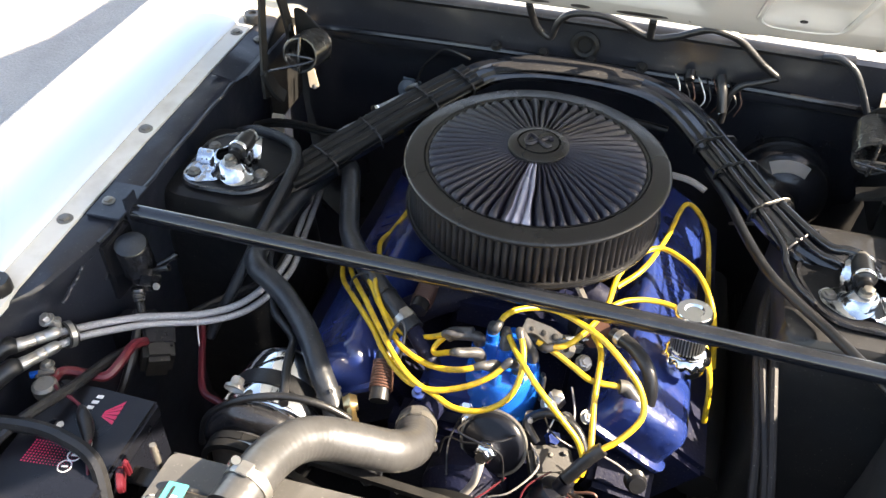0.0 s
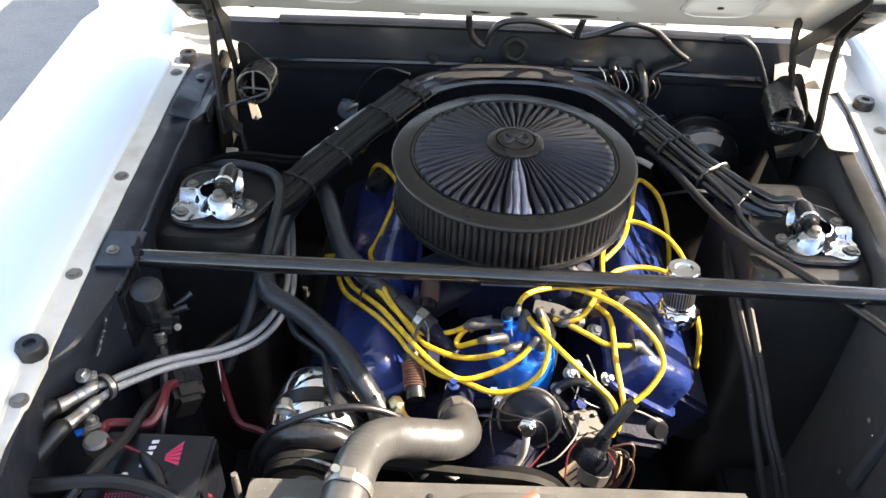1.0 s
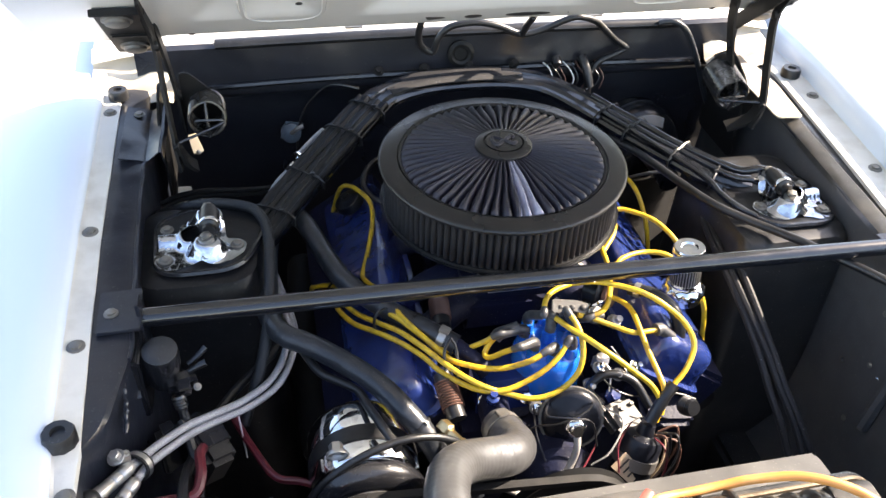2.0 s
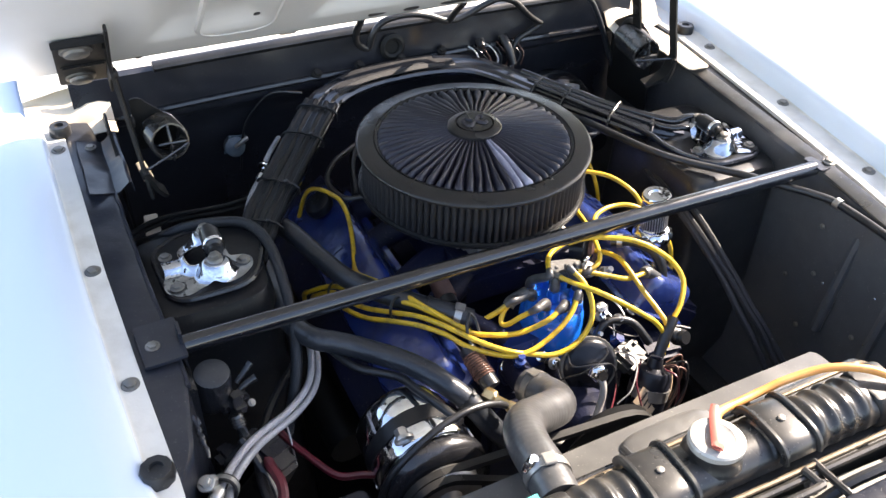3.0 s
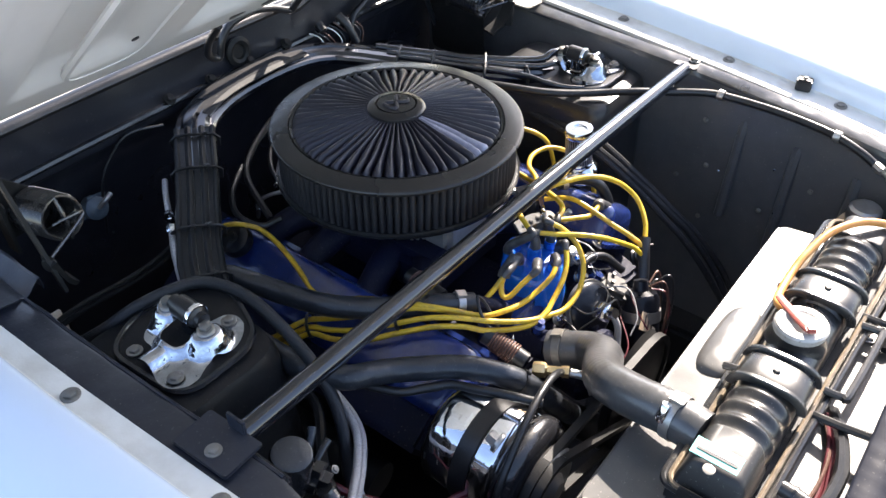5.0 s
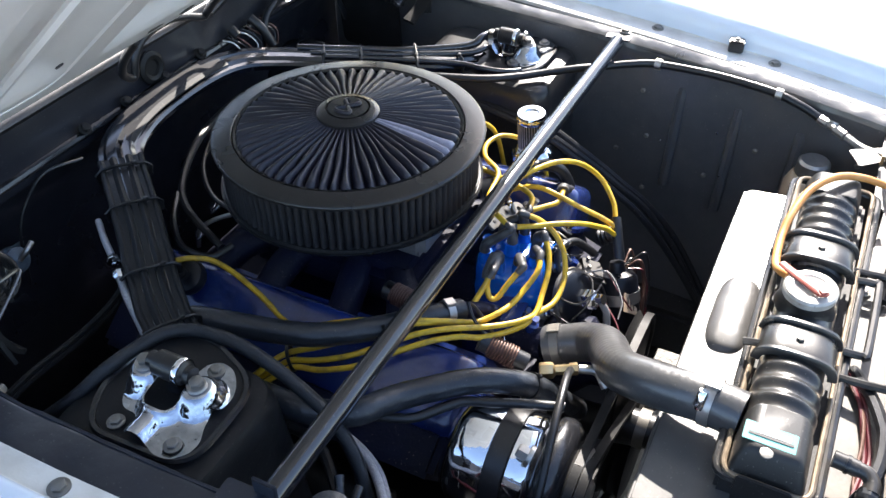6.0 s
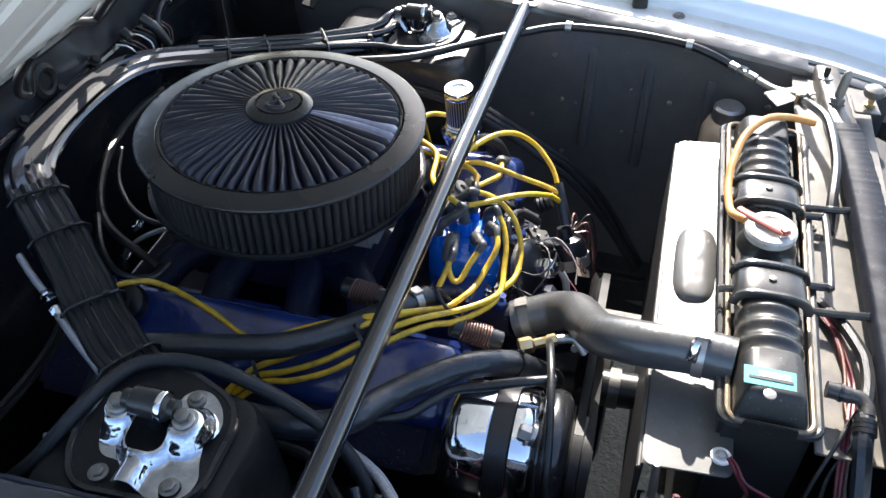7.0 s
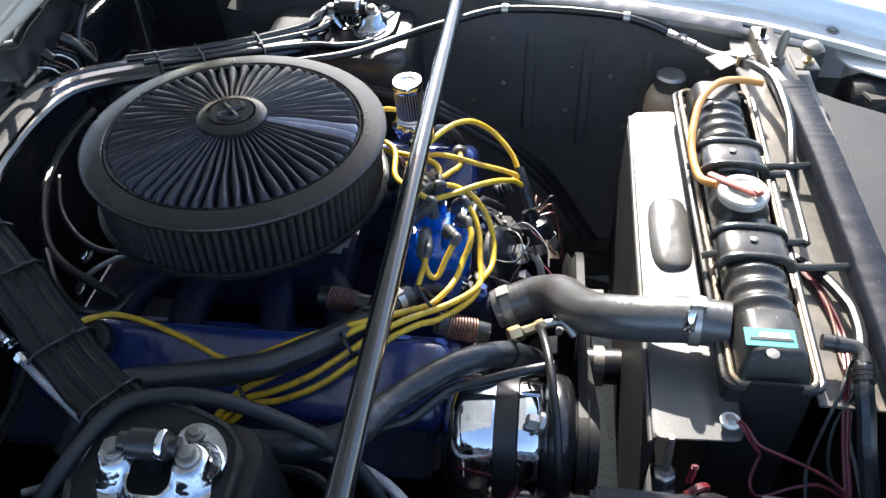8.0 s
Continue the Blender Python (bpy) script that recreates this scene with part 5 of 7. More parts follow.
# ---- alternator and drive ----
def make_alternator():
    c = Vector((-0.246, -0.335, 0.697))
    ax = Vector((0.0, -1, 0.02)).normalized()
    th = thing("alternator", "chrome alternator with a black centre band and pulley", "alternator", c - Vector((0, 0, 0.075)))
    R = 0.066
    back = c - ax * 0.062
    part("rear_housing", lathe([(0.0, 0.0), (0.03, 0.0), (0.052, 0.004), (R - 0.003, 0.014), (R, 0.022), (R, 0.052), (R - 0.001, 0.055)], back, ax, 40, close=False), CHROME, th, "chrome rear housing")
    part("stator_band", lathe([(R - 0.001, 0.0555), (R + 0.0015, 0.056), (R + 0.0015, 0.078), (R - 0.001, 0.0785)], back, ax, 40, close=False), RUBBER, th, "black laminated band")
    part("front_housing", lathe([(R - 0.001, 0.079), (R, 0.080), (R, 0.098), (R - 0.006, 0.106), (0.04, 0.112), (0.02, 0.116), (0.0, 0.116)], back, ax, 40, close=False), CHROME, th, "chrome front housing")
    for i in range(6):
        a = 2 * math.pi * (i + 0.35) / 6
        s, u = Vector((1, 0, 0)), Vector((0, 0, 1))
        p = back + ax * 0.09 + (s * math.cos(a) + u * math.sin(a)) * R
        part("lug", block((0.009, 0.022, 0.004), Matrix.Translation(p) @ pose(0, 0, 0, 0, 90 - math.degrees(a), 0), 0.003), CHROME, th)
        part("vent", block((0.010, 0.004, 0.006), Matrix.Translation(back + ax * 0.020 + (s * math.cos(a + .4) + u * math.sin(a + .4)) * (R - 0.003)) @ pose(0, 0, 0, 0, 90 - math.degrees(a + .4), 0), 0.001), PRINT, th)
    part("fan_drum", lathe([(0.055, 0.106), (0.066, 0.108), (0.0705, 0.113), (0.0715, 0.121), (0.069, 0.130), (0.061, 0.136), (0.048, 0.139), (0.0, 0.140)], back, ax, 44, close=False), BAY, th, "glossy black rounded fan drum")
    part("pulley", lathe([(0.036, 0.136), (0.048, 0.139), (0.040, 0.145), (0.048, 0.151), (0.046, 0.154), (0.020, 0.156), (0.012, 0.164), (0.0, 0.164)], back, ax, 36, close=False), STEEL, th)
    part("adjuster_bolt", bolt((-0.279, -0.375, 0.770), (0, 1, 0.3), 0.0085, 0.016), STEEL, th)
    return c


def make_alternator_cable():
    pts = [(-0.126, -0.366, 0.744), (-0.145, -0.369, 0.764), (-0.172, -0.373, 0.780), (-0.207, -0.379, 0.787), (-0.245, -0.385, 0.780), (-0.283, -0.391, 0.760), (-0.312, -0.395, 0.728), (-0.325, -0.398, 0.68)]
    th = thing("alternator_cable", "thick black rubber cable arched over the alternator", "cable", pts[-1])
    part("sheath", tube(pts, 0.0046, 12), RUBBER, th)


ALT = make_alternator()
make_alternator_cable()


def make_drive():
    th = thing("crank_pulley", "grey steel crankshaft pulley with two grooves", "pulley", (0, -0.40, 0.45))
    part("pulley", lathe([(0.0, -0.02), (0.07, -0.02), (0.085, -0.018), (0.078, -0.010), (0.085, -0.002), (0.078, 0.006), (0.085, 0.014), (0.07, 0.018), (0, 0.018)], (0, -0.43, 0.50), (0, -1, 0), 40), HINGE, th)
    th = thing("water_pump", "black water pump with pulley and fan hub", "water pump", (0, -0.36, 0.58))
    part("body", lathe([(0.05, 0), (0.055, 0.05), (0.035, 0.07), (0.03, 0.10), (0, 0.10)], (0, -0.30, 0.64), (0, -1, 0), 28), BLUEDARK, th)
    part("pulley", lathe([(0.0, 0.0), (0.07, 0.0), (0.082, 0.003), (0.074, 0.010), (0.082, 0.017), (0.07, 0.02), (0.02, 0.022), (0, 0.022)], (0, -0.40, 0.64), (0, -1, 0), 40), HINGE, th)
    for k, (a, ra, b, rb) in enumerate((((-0.255, 0.700), 0.044, (0.0, 0.64), 0.079), ((-0.255, 0.700), 0.044, (0.0, 0.50), 0.081))):
        belt = thing("drive_belt", "black rubber vee belt round the pulleys", "belt", (0, -0.41, 0.5), "drive belts")
        y = -0.4185 if k == 0 else -0.4300
        pa, pb = Vector((a[0], y, a[1])), Vector((b[0], y, b[1]))
        d = (pb - pa)
        ang = math.atan2(d.z, d.x)
        off = math.acos((ra - rb) / d.length)
        pts = []
        for i in range(11):
            t = ang + off + (2 * math.pi - 2 * off) * i / 10
            pts.append(pa + Vector((math.cos(t), 0, math.sin(t))) * ra)
        for i in range(13):
            t = ang - off + 2 * off * i / 12
            pts.append(pb + Vector((math.cos(t), 0, math.sin(t))) * rb)
        pts.append(pts[0])
        part("belt", sweep(bmesh.new(), pts, [(-0.005, -0.004), (0.005, -0.004), (0.005, 0.004), (-0.005, 0.004)], caps=False), HINGE, belt)


make_drive()


# ---- chrome caps on the shock towers ----
def make_tower_cap(s, at):
    th = thing("shock_mount", "chrome shock mount bracket on a black tower plate", "shock mount", at, "shock mounts")

    def P(u, v, z):
        return Vector(at) + Vector((-s * v, u, z))
    o = rounded([(-0.066, -0.060), (0.046, -0.066), (0.072, -0.024), (0.068, 0.055), (0.020, 0.080), (-0.064, 0.046)], 0.034, 6)
    bm = slab(o, 0.006, None, 0.002)
    bmesh.ops.transform(bm, matrix=Matrix(((0, -s, 0, at[0]), (1, 0, 0, at[1]), (0, 0, 1, at[2]), (0, 0, 0, 1))), verts=bm.verts)
    part("base_plate", bm, TOWERSATIN, th, "rounded black base plate")
    part("plate_lip", tube([P(x * 1.02, y * 1.02, 0.004) for x, y in o] + [P(o[0][0] * 1.02, o[0][1] * 1.02, 0.004)], 0.0042, 6, 1), BAY, th)
    # pressed chrome saddle: two raised ears, a half-round tab and two feet round a central well
    def soft(x, a, b):
        x = max(0.0, min(1.0, (x - a) / (b - a)))
        return x * x * (3 - 2 * x)
    ears = ((0.034, 0.006), (-0.031, 0.005))
    skirt = rounded([(0.010, -0.061), (-0.015, -0.058), (-0.030, -0.065), (-0.048, -0.063), (-0.060, -0.050), (-0.062, -0.036), (-0.053, -0.018), (-0.051, -0.004), (-0.056, 0.006), (-0.056, 0.024), (-0.047, 0.040), (-0.034, 0.052), (-0.016, 0.055), (-0.006, 0.045), (-0.004, 0.028), (0.020, 0.026), (0.038, 0.022), (0.046, 0.012), (0.046, -0.012), (0.042, -0.026), (0.032, -0.035), (0.016, -0.035), (0.0105, -0.042)], 0.006, 4)
    mid = Vector((-0.002, -0.006))
    steps_round = 132

    def reach(a):
        """How far the skirt goes from the middle in direction a."""
        d = Vector((math.cos(a), math.sin(a)))
        best = 0.03
        for k in range(len(skirt)):
            p, q = Vector(skirt[k - 1]) - mid, Vector(skirt[k]) - mid
            e = q - p
            den = d.x * e.y - d.y * e.x
            if abs(den) < 1e-9:
                continue
            r, w = (p.x * e.y - p.y * e.x) / den, (p.x * d.y - p.y * d.x) / den
            if r > 0 and -1e-6 <= w <= 1 + 1e-6:
                best = max(best, r)
        return best

    bm = bmesh.new()
    rows = []
    for i in range(steps_round):
        a = 2 * math.pi * i / steps_round
        d = Vector((math.cos(a), math.sin(a)))
        r0 = (abs(d.x / 0.0192) ** 2.6 + abs(d.y / 0.0235) ** 2.6) ** (-1 / 2.6)
        r1 = max(reach(a), r0 + 0.006)
        row = []
        for j in range(27):
            u, v = mid + d * (r0 + (r1 - r0) * j / 26)
            ear = max(1 - soft(math.hypot(u - eu, 0.85 * (v - ev)), 0.0108, 0.0270) for eu, ev in ears) * 0.0205
            tab = max(0.0, 1 - ((u + 0.0025) / 0.0128) ** 2) ** 0.5 * 0.0118 * (1 - soft(v, -0.030, -0.012))
            rim = 0.0115 * (1 - soft((r1 - r0) * j / 26, 0.001, 0.012)) * (1 - soft(v, -0.006, 0.010))
            z = (ear ** 3 + tab ** 3 + rim ** 3) ** (1 / 3)
            dish = 0.0016 * (1 - soft(math.hypot(u + 0.041, v + 0.050), 0.007, 0.013))
            row.append(bm.verts.new(P(u, v, 0.0082 + z - dish + 0.0007 * noise.noise(Vector((u * 90, v * 90, 2))))))
        rows.append(row)
    for a, b in zip(rows, rows[1:] + rows[:1]):
        for j in range(26):
            bm.faces.new((a[j], a[j + 1], b[j + 1], b[j]))
    part("bracket", thicken(bm, 0.0022), OLDCHROME, th, "pressed chrome bracket", 80)
    part("shock_stem", lathe([(0.011, 0.0), (0.011, 0.020)], P(0, 0.009, 0.012), (0, 0, 1), 20), BAY, th)
    part("bushing", lathe([(0.0, -0.026), (0.009, -0.026), (0.009, -0.019), (0.0130, -0.0165), (0.0136, 0.0), (0.0130, 0.0155), (0.009, 0.018), (0.009, 0.025), (0.0, 0.025)], P(0.002, 0.009, 0.037), (0, 1, 0.02), 24, close=False), RUBBER, th, "black rubber bushing")
    part("sleeve", lathe([(0.0145, 0.010), (0.0152, 0.011), (0.0152, 0.015), (0.0145, 0.016)], P(0.002, 0.009, 0.037), (0, -1, -0.02), 24, close=False), CHROME, th)
    for u, v in ears:
        part("spacer", lathe([(0.0095, 0.0), (0.0100, 0.0012), (0.0086, 0.0020), (0.0100, 0.0028), (0.0100, 0.0042), (0.0084, 0.0050), (0.0094, 0.0058), (0.0094, 0.0070), (0.0, 0.0070)], P(u, v, 0.0270), (-0.10, 0, 1), 16), STEEL, th, "grooved zinc spacer")
        part("ear_bolt", bolt(P(u, v, 0.0338), (-0.10, 0, 1), 0.0072, 0.0060, False), OLDSTEEL, th)
    for p in ((0.026, -0.051, 0.008), (-0.041, -0.049, 0.0085), (-0.020, 0.042, 0.0088)):
        part("foot_nut", bolt(P(*p), (0, 0, 1), 0.0062, 0.0055), OLDSTEEL, th)


make_tower_cap(-1, (-0.420, -0.048, 0.840))
make_tower_cap(1, (0.432, -0.050, 0.822))


# ---- hoses ----
def hose(name, label, category, pts, r, mat, group="", seg=14, sub=8):
    th = thing(name, label, category, pts[0], group)
    part("hose", tube(pts, r, seg, sub), mat, th)
    return th


def band(th, pts, f, r, mat=RUBBER, name="cable_tie", width=0.004, thick=0.0014):
    """A tie or clamp round a hose at the fraction f of its length."""
    sp = resample(spline(pts, 8), 60)
    i = max(1, min(58, int(f * 60)))
    d = sp[i + 1] - sp[i - 1]
    bm = ring_band(sp[i], d, r, width, thick, 20)
    dn = d.normalized()
    side = dn.cross(Vector((0, 0, 1))).normalized()
    up = side.cross(dn)
    m = Matrix((side, dn, up)).transposed().to_4x4()
    m.translation = sp[i] + up * (r + 0.002)
    block((width * 1.3, width * 1.4, 0.004), m, 0.0008, bm)
    return part(name, bm, mat, th)


HOSE_A = [(-0.345, 0.10, 0.745), (-0.315, 0.085, 0.775), (-0.292, 0.055, 0.792), (-0.278, 0.020, 0.791), (-0.261, -0.031, 0.785), (-0.242, -0.081, 0.781), (-0.211, -0.118, 0.774), (-0.178, -0.152, 0.770), (-0.146, -0.185, 0.770), (-0.106, -0.214, 0.760)]
h = hose("heater_hose", "thick grey-black rubber heater hose over the valve cover", "hose", HOSE_A, 0.0145, HOSE, "heater hoses")
band(h, HOSE_A, 0.86, 0.0147, RUBBER)
clamp = band(h, HOSE_A, 0.955, 0.0147, STEEL, "hose_clamp", 0.010)
part("outlet_pipe", tube([(-0.112, -0.209, 0.762), (-0.088, -0.232, 0.752), (-0.070, -0.245, 0.735)], 0.011, 12), BLUEDARK, h)
HOSE_B = [(-0.335, 0.075, 0.76), (-0.342, -0.01, 0.785), (-0.345, -0.09, 0.79), (-0.345, -0.150, 0.795), (-0.330, -0.196, 0.800), (-0.303, -0.212, 0.794), (-0.281, -0.224, 0.788), (-0.256, -0.245, 0.784), (-0.233, -0.268, 0.782), (-0.212, -0.293, 0.778), (-0.193, -0.318, 0.768), (-0.172, -0.340, 0.748), (-0.150, -0.362, 0.715), (-0.11, -0.375, 0.66)]
h = hose("heater_hose", "thick grey-black rubber heater hose beside the alternator", "hose", HOSE_B, 0.0145, HOSE, "heater hoses")
band(h, HOSE_B, 0.80, 0.0148)
HOSE_C = [(-0.345, -0.12, 0.772), (-0.332, -0.160, 0.772), (-0.312, -0.190, 0.772), (-0.301, -0.213, 0.770), (-0.287, -0.241, 0.768), (-0.265, -0.260, 0.768), (-0.244, -0.281, 0.770), (-0.235, -0.314, 0.776), (-0.226, -0.342, 0.780), (-0.210, -0.385, 0.780)]
hose("wiring_sleeve", "thin black sleeved cable under the heater hose", "cable", HOSE_C, 0.0055, RUBBER)
CABLE_D = [(-0.50, 0.10, 0.79), (-0.462, 0.052, 0.830), (-0.428, 0.034, 0.849), (-0.388, 0.022, 0.853), (-0.357, 0.006, 0.853), (-0.342, -0.022, 0.851), (-0.337, -0.060, 0.848), (-0.338, -0.100, 0.838), (-0.341, -0.140, 0.822), (-0.347, -0.180, 0.80), (-0.360, -0.215, 0.765), (-0.388, -0.25, 0.70)]
hose("battery_cable", "black ribbed conduit looping round the shock mount", "cable", CABLE_D, 0.0075, SLEEVE, sub=6)
th = thing("conduit", "dull black cables strung behind the shock mount", "cable", (-0.49, 0.158, 0.772))
for dz, r in ((0.0, 0.0036), (-0.0085, 0.0044)):
    part("cable", tube([(-0.505, 0.155, 0.770 + dz), (-0.473, 0.160, 0.781 + dz), (-0.43, 0.161, 0.785 + dz), (-0.38, 0.160, 0.782 + dz), (-0.335, 0.160, 0.782 + dz), (-0.300, 0.160, 0.788 + dz), (-0.275, 0.160, 0.800 + dz)], r, 8), HINGE, th)

# braided pair and its end fittings
for k, (dx, dz) in enumerate(((0.0, 0.0), (0.008, -0.0105))):
    pts = [(-0.496 + dx * 0.6, -0.390 - 0.012 * k, 0.816 + dz), (-0.488 + dx, -0.372, 0.806 + dz), (-0.471 + dx, -0.342, 0.792 + dz), (-0.444 + dx, -0.308, 0.777 + dz), (-0.415 + dx, -0.284, 0.765 + dz), (-0.384 + dx, -0.260, 0.754 + dz), (-0.351 + dx, -0.228, 0.749 + dz), (-0.331 + dx, -0.186, 0.749 + dz), (-0.322 + dx, -0.129, 0.75 + dz), (-0.335 + dx, -0.05, 0.75 + dz), (-0.355 + dx, 0.05, 0.74 + dz), (-0.38 + dx, 0.14, 0.72 + dz)]
    h = hose("braided_hose", "braided stainless oil hose with crimped metal end", "hose", pts, 0.0047, BRAID, "braided hoses")
    a, b = Vector(pts[0]), Vector((-0.526 + dx * 1.3, -0.426 - 0.026 * k, 0.820 + dz))
    d = (b - a).normalized()
    part("ferrule", lathe([(0.0052, -0.006), (0.0068, -0.004), (0.0074, 0.0), (0.0074, 0.010), (0.0066, 0.011), (0.0074, 0.012), (0.0074, 0.020), (0.0066, 0.021), (0.0074, 0.022), (0.0074, 0.032), (0.0082, 0.034), (0.0082, 0.042), (0.006, 0.046)], a, d, 18), STEEL, h, "crimped silver ferrule")
    tail = [tuple(a + d * 0.042), tuple(a + d * 0.060), (b.x - 0.038, b.y - 0.060, b.z - 0.035), (b.x - 0.035, b.y - 0.12, b.z - 0.09)]
    part("rubber_tail", tube(tail, 0.0108, 14, scale=lambda t: 0.82 + 0.18 * min(1, t * 6)), RUBBER, h)
th = thing("hose_clamp", "zinc cushion clamp holding the braided hoses", "clamp", (-0.49, -0.38, 0.80))
part("cushion", ring_band((-0.489, -0.377, 0.803), (0.45, 0.88, -0.3), 0.0135, 0.011, 0.0028, 20), RUBBER, th)
part("strap", ring_band((-0.489, -0.377, 0.803), (0.45, 0.88, -0.3), 0.0150, 0.006, 0.0016, 20), STEEL, th)
part("clamp_tab", block((0.014, 0.010, 0.016), pose(-0.500, -0.380, 0.822, 0, 10, 30), 0.002), STEEL, th)
part("clamp_nut", bolt((-0.505, -0.384, 0.829), (-0.2, -0.2, 1), 0.0065, 0.009), STEEL, th)

# radiator hose
RH = [(-0.071, -0.316, 0.712), (-0.066, -0.340, 0.721), (-0.062, -0.366, 0.732), (-0.078, -0.392, 0.752), (-0.113, -0.408, 0.772), (-0.143, -0.424, 0.792), (-0.163, -0.447, 0.810), (-0.175, -0.480, 0.823), (-0.180, -0.516, 0.831), (-0.186, -0.556, 0.833)]
th = thing("radiator_hose", "fat grey rubber upper radiator hose with clamps", "hose", RH[0])
OLDHOSE = material("sun_faded_radiator_hose", (0.070, 0.070, 0.071), 0.35, 0.3, coat=0.25, vary=0.3, spec=0.75, stain=(0.10, 0.102, 0.104), stain_scale=20, stain_amount=0.5, bump=0.12, fine=300, wave=0.001, wave_scale=40, specks=0.3)
part("hose", corrugated(RH, 0.0242, 0.0075, 0.0035, 24), OLDHOSE, th)
for f, mm in ((0.06, OLDSTEEL), (0.90, STEEL)):
    band(th, RH, f, 0.0247, mm, "hose_clamp", 0.011, 0.0012)
p = Vector(RH[8])
part("clamp_screw", lathe([(0.006, 0), (0.0065, 0.003), (0.0065, 0.016), (0.005, 0.02), (0, 0.02)], p + Vector((-0.021, 0.002, 0.008)), (0.35, -0.05, 0.9), 10), CHROME, th)
part("clamp_screw", lathe([(0.005, 0), (0.0055, 0.003), (0.0055, 0.014), (0, 0.014)], Vector(RH[1]) + Vector((0.018, 0.004, -0.012)), (0.5, -0.8, 0.1), 10), STEEL, th)
th = thing("thermostat_housing", "blue cast thermostat housing on the manifold", "thermostat housing", (-0.048, -0.27, 0.67))
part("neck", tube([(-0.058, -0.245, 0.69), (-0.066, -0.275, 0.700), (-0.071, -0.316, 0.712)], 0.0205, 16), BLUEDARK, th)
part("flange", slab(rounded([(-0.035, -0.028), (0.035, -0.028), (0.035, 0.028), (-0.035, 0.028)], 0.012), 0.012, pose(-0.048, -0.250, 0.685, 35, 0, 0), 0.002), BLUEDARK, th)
for sx in (-0.028, 0.028):
    part("bolt", bolt((-0.048 + sx, -0.268, 0.703), (0, -0.6, 0.8), 0.007, 0.008), CHROME, th)
th = thing("temperature_sender", "brass temperature sender with a wire", "sender", (-0.075, -0.293, 0.744))
part("body", lathe([(0.007, 0), (0.0085, 0.004), (0.0085, 0.014), (0.005, 0.016), (0.005, 0.024), (0, 0.024)], (-0.075, -0.293, 0.732), (0, -0.3, 1), 12), BLUE, th)

# coil-spring protected bypass hoses
th = thing("bypass_hose", "short black hose inside rust-brown coil springs", "hose", (-0.12, -0.22, 0.74))
for base, tip in (((-0.112, -0.121, 0.7555), (-0.1145, -0.155, 0.752)), ((-0.1305, -0.262, 0.743), (-0.125, -0.296, 0.730))):
    a, b = Vector(base), Vector(tip)
    ax = (b - a).normalized()
    s = ax.cross(Vector((0, 0, 1))).normalized()
    u = s.cross(ax)
    n = 10
    pts = [a + (b - a) * (i / (n * 12)) + (s * math.cos(2 * math.pi * i / 12) + u * math.sin(2 * math.pi * i / 12)) * 0.0138 for i in range(n * 12 + 1)]
    part("coil_spring", sweep(bmesh.new(), pts, circle(0.0014, 6)), COPPER, th, "rust-brown coil spring")
    part("hose_core", tube([tuple(a - ax * 0.012), tuple(a), tuple(b), tuple(b + ax * 0.014)], 0.0125, 14), RUBBER, th)
th = thing("brass_fitting", "brass hose fitting beside the thermostat housing", "fitting", (-0.14, -0.34, 0.74))
part("hexagon", lathe([(0.009, 0), (0.010, 0.002), (0.010, 0.014), (0.009, 0.016), (0.006, 0.018), (0.006, 0.034), (0.0075, 0.036), (0.0075, 0.044), (0, 0.044)], (-0.150, -0.335, 0.752), (0.45, -0.85, 0.05), 6), BRASS, th)
part("pipe", tube([(-0.128, -0.375, 0.753), (-0.122, -0.395, 0.752), (-0.130, -0.41, 0.74)], 0.0055, 10), STEEL, th)
th = thing("lower_radiator_hose", "lower radiator hose end with a worm clamp", "hose", (-0.06, -0.47, 0.55))
part("pipe", lathe([(0.024, 0), (0.024, 0.07)], (-0.05, -0.50, 0.598), (0, 1, -0.05), 24), RUBBER, th)
part("clamp", ring_band((-0.05, -0.452, 0.596), (0, 1, 0), 0.025, 0.014, 0.002, 24), OLDSTEEL, th)
part("hose", tube([(-0.05, -0.455, 0.596), (-0.05, -0.40, 0.58), (-0.04, -0.33, 0.56)], 0.0235, 16), RUBBER, th)


# ---- ignition leads ----
BOOT = material("grey_silicone_boot", (0.034, 0.034, 0.037), 0.42, vary=0.4, stain=(0.15, 0.145, 0.13), stain_scale=45, stain_amount=0.6, bump=0.2)


def lead(label, pts, boot=None, end_boot=None, r=0.0037):
    th = thing("ignition_lead", label, "ignition lead", pts[0], "ignition leads")
    part("lead", tube(pts, r, 10, 8), YELLOW, th)
    if boot:
        b = [Vector(boot), Vector(boot) + Vector((0, 0, 0.018)), Vector(pts[0]).lerp(Vector(boot) + Vector((0, 0, 0.016)), 0.25), Vector(pts[0]), Vector(pts[0]) + (Vector(pts[1]) - Vector(pts[0])).normalized() * 0.010]
        part("boot", tube(b, 0.0070, 12, 5, scale=lambda t: 1.12 - 0.45 * t), BOOT, th, "angled grey rubber boot")
    if end_boot:
        e = Vector(end_boot)
        l = Vector(pts[-1])
        part("plug_boot", tube([tuple(l + (Vector(pts[-2]) - l).normalized() * 0.008), tuple(l), tuple(l.lerp(e, 0.5)), tuple(e)], 0.0085, 12, 5), BOOT, th)
    return th


def tower_at(i, c=DIST):
    a = 2 * math.pi * (i - 0.15) / 8
    return (c.x + 0.035 * math.cos(a), c.y + 0.035 * math.sin(a), 0.768)


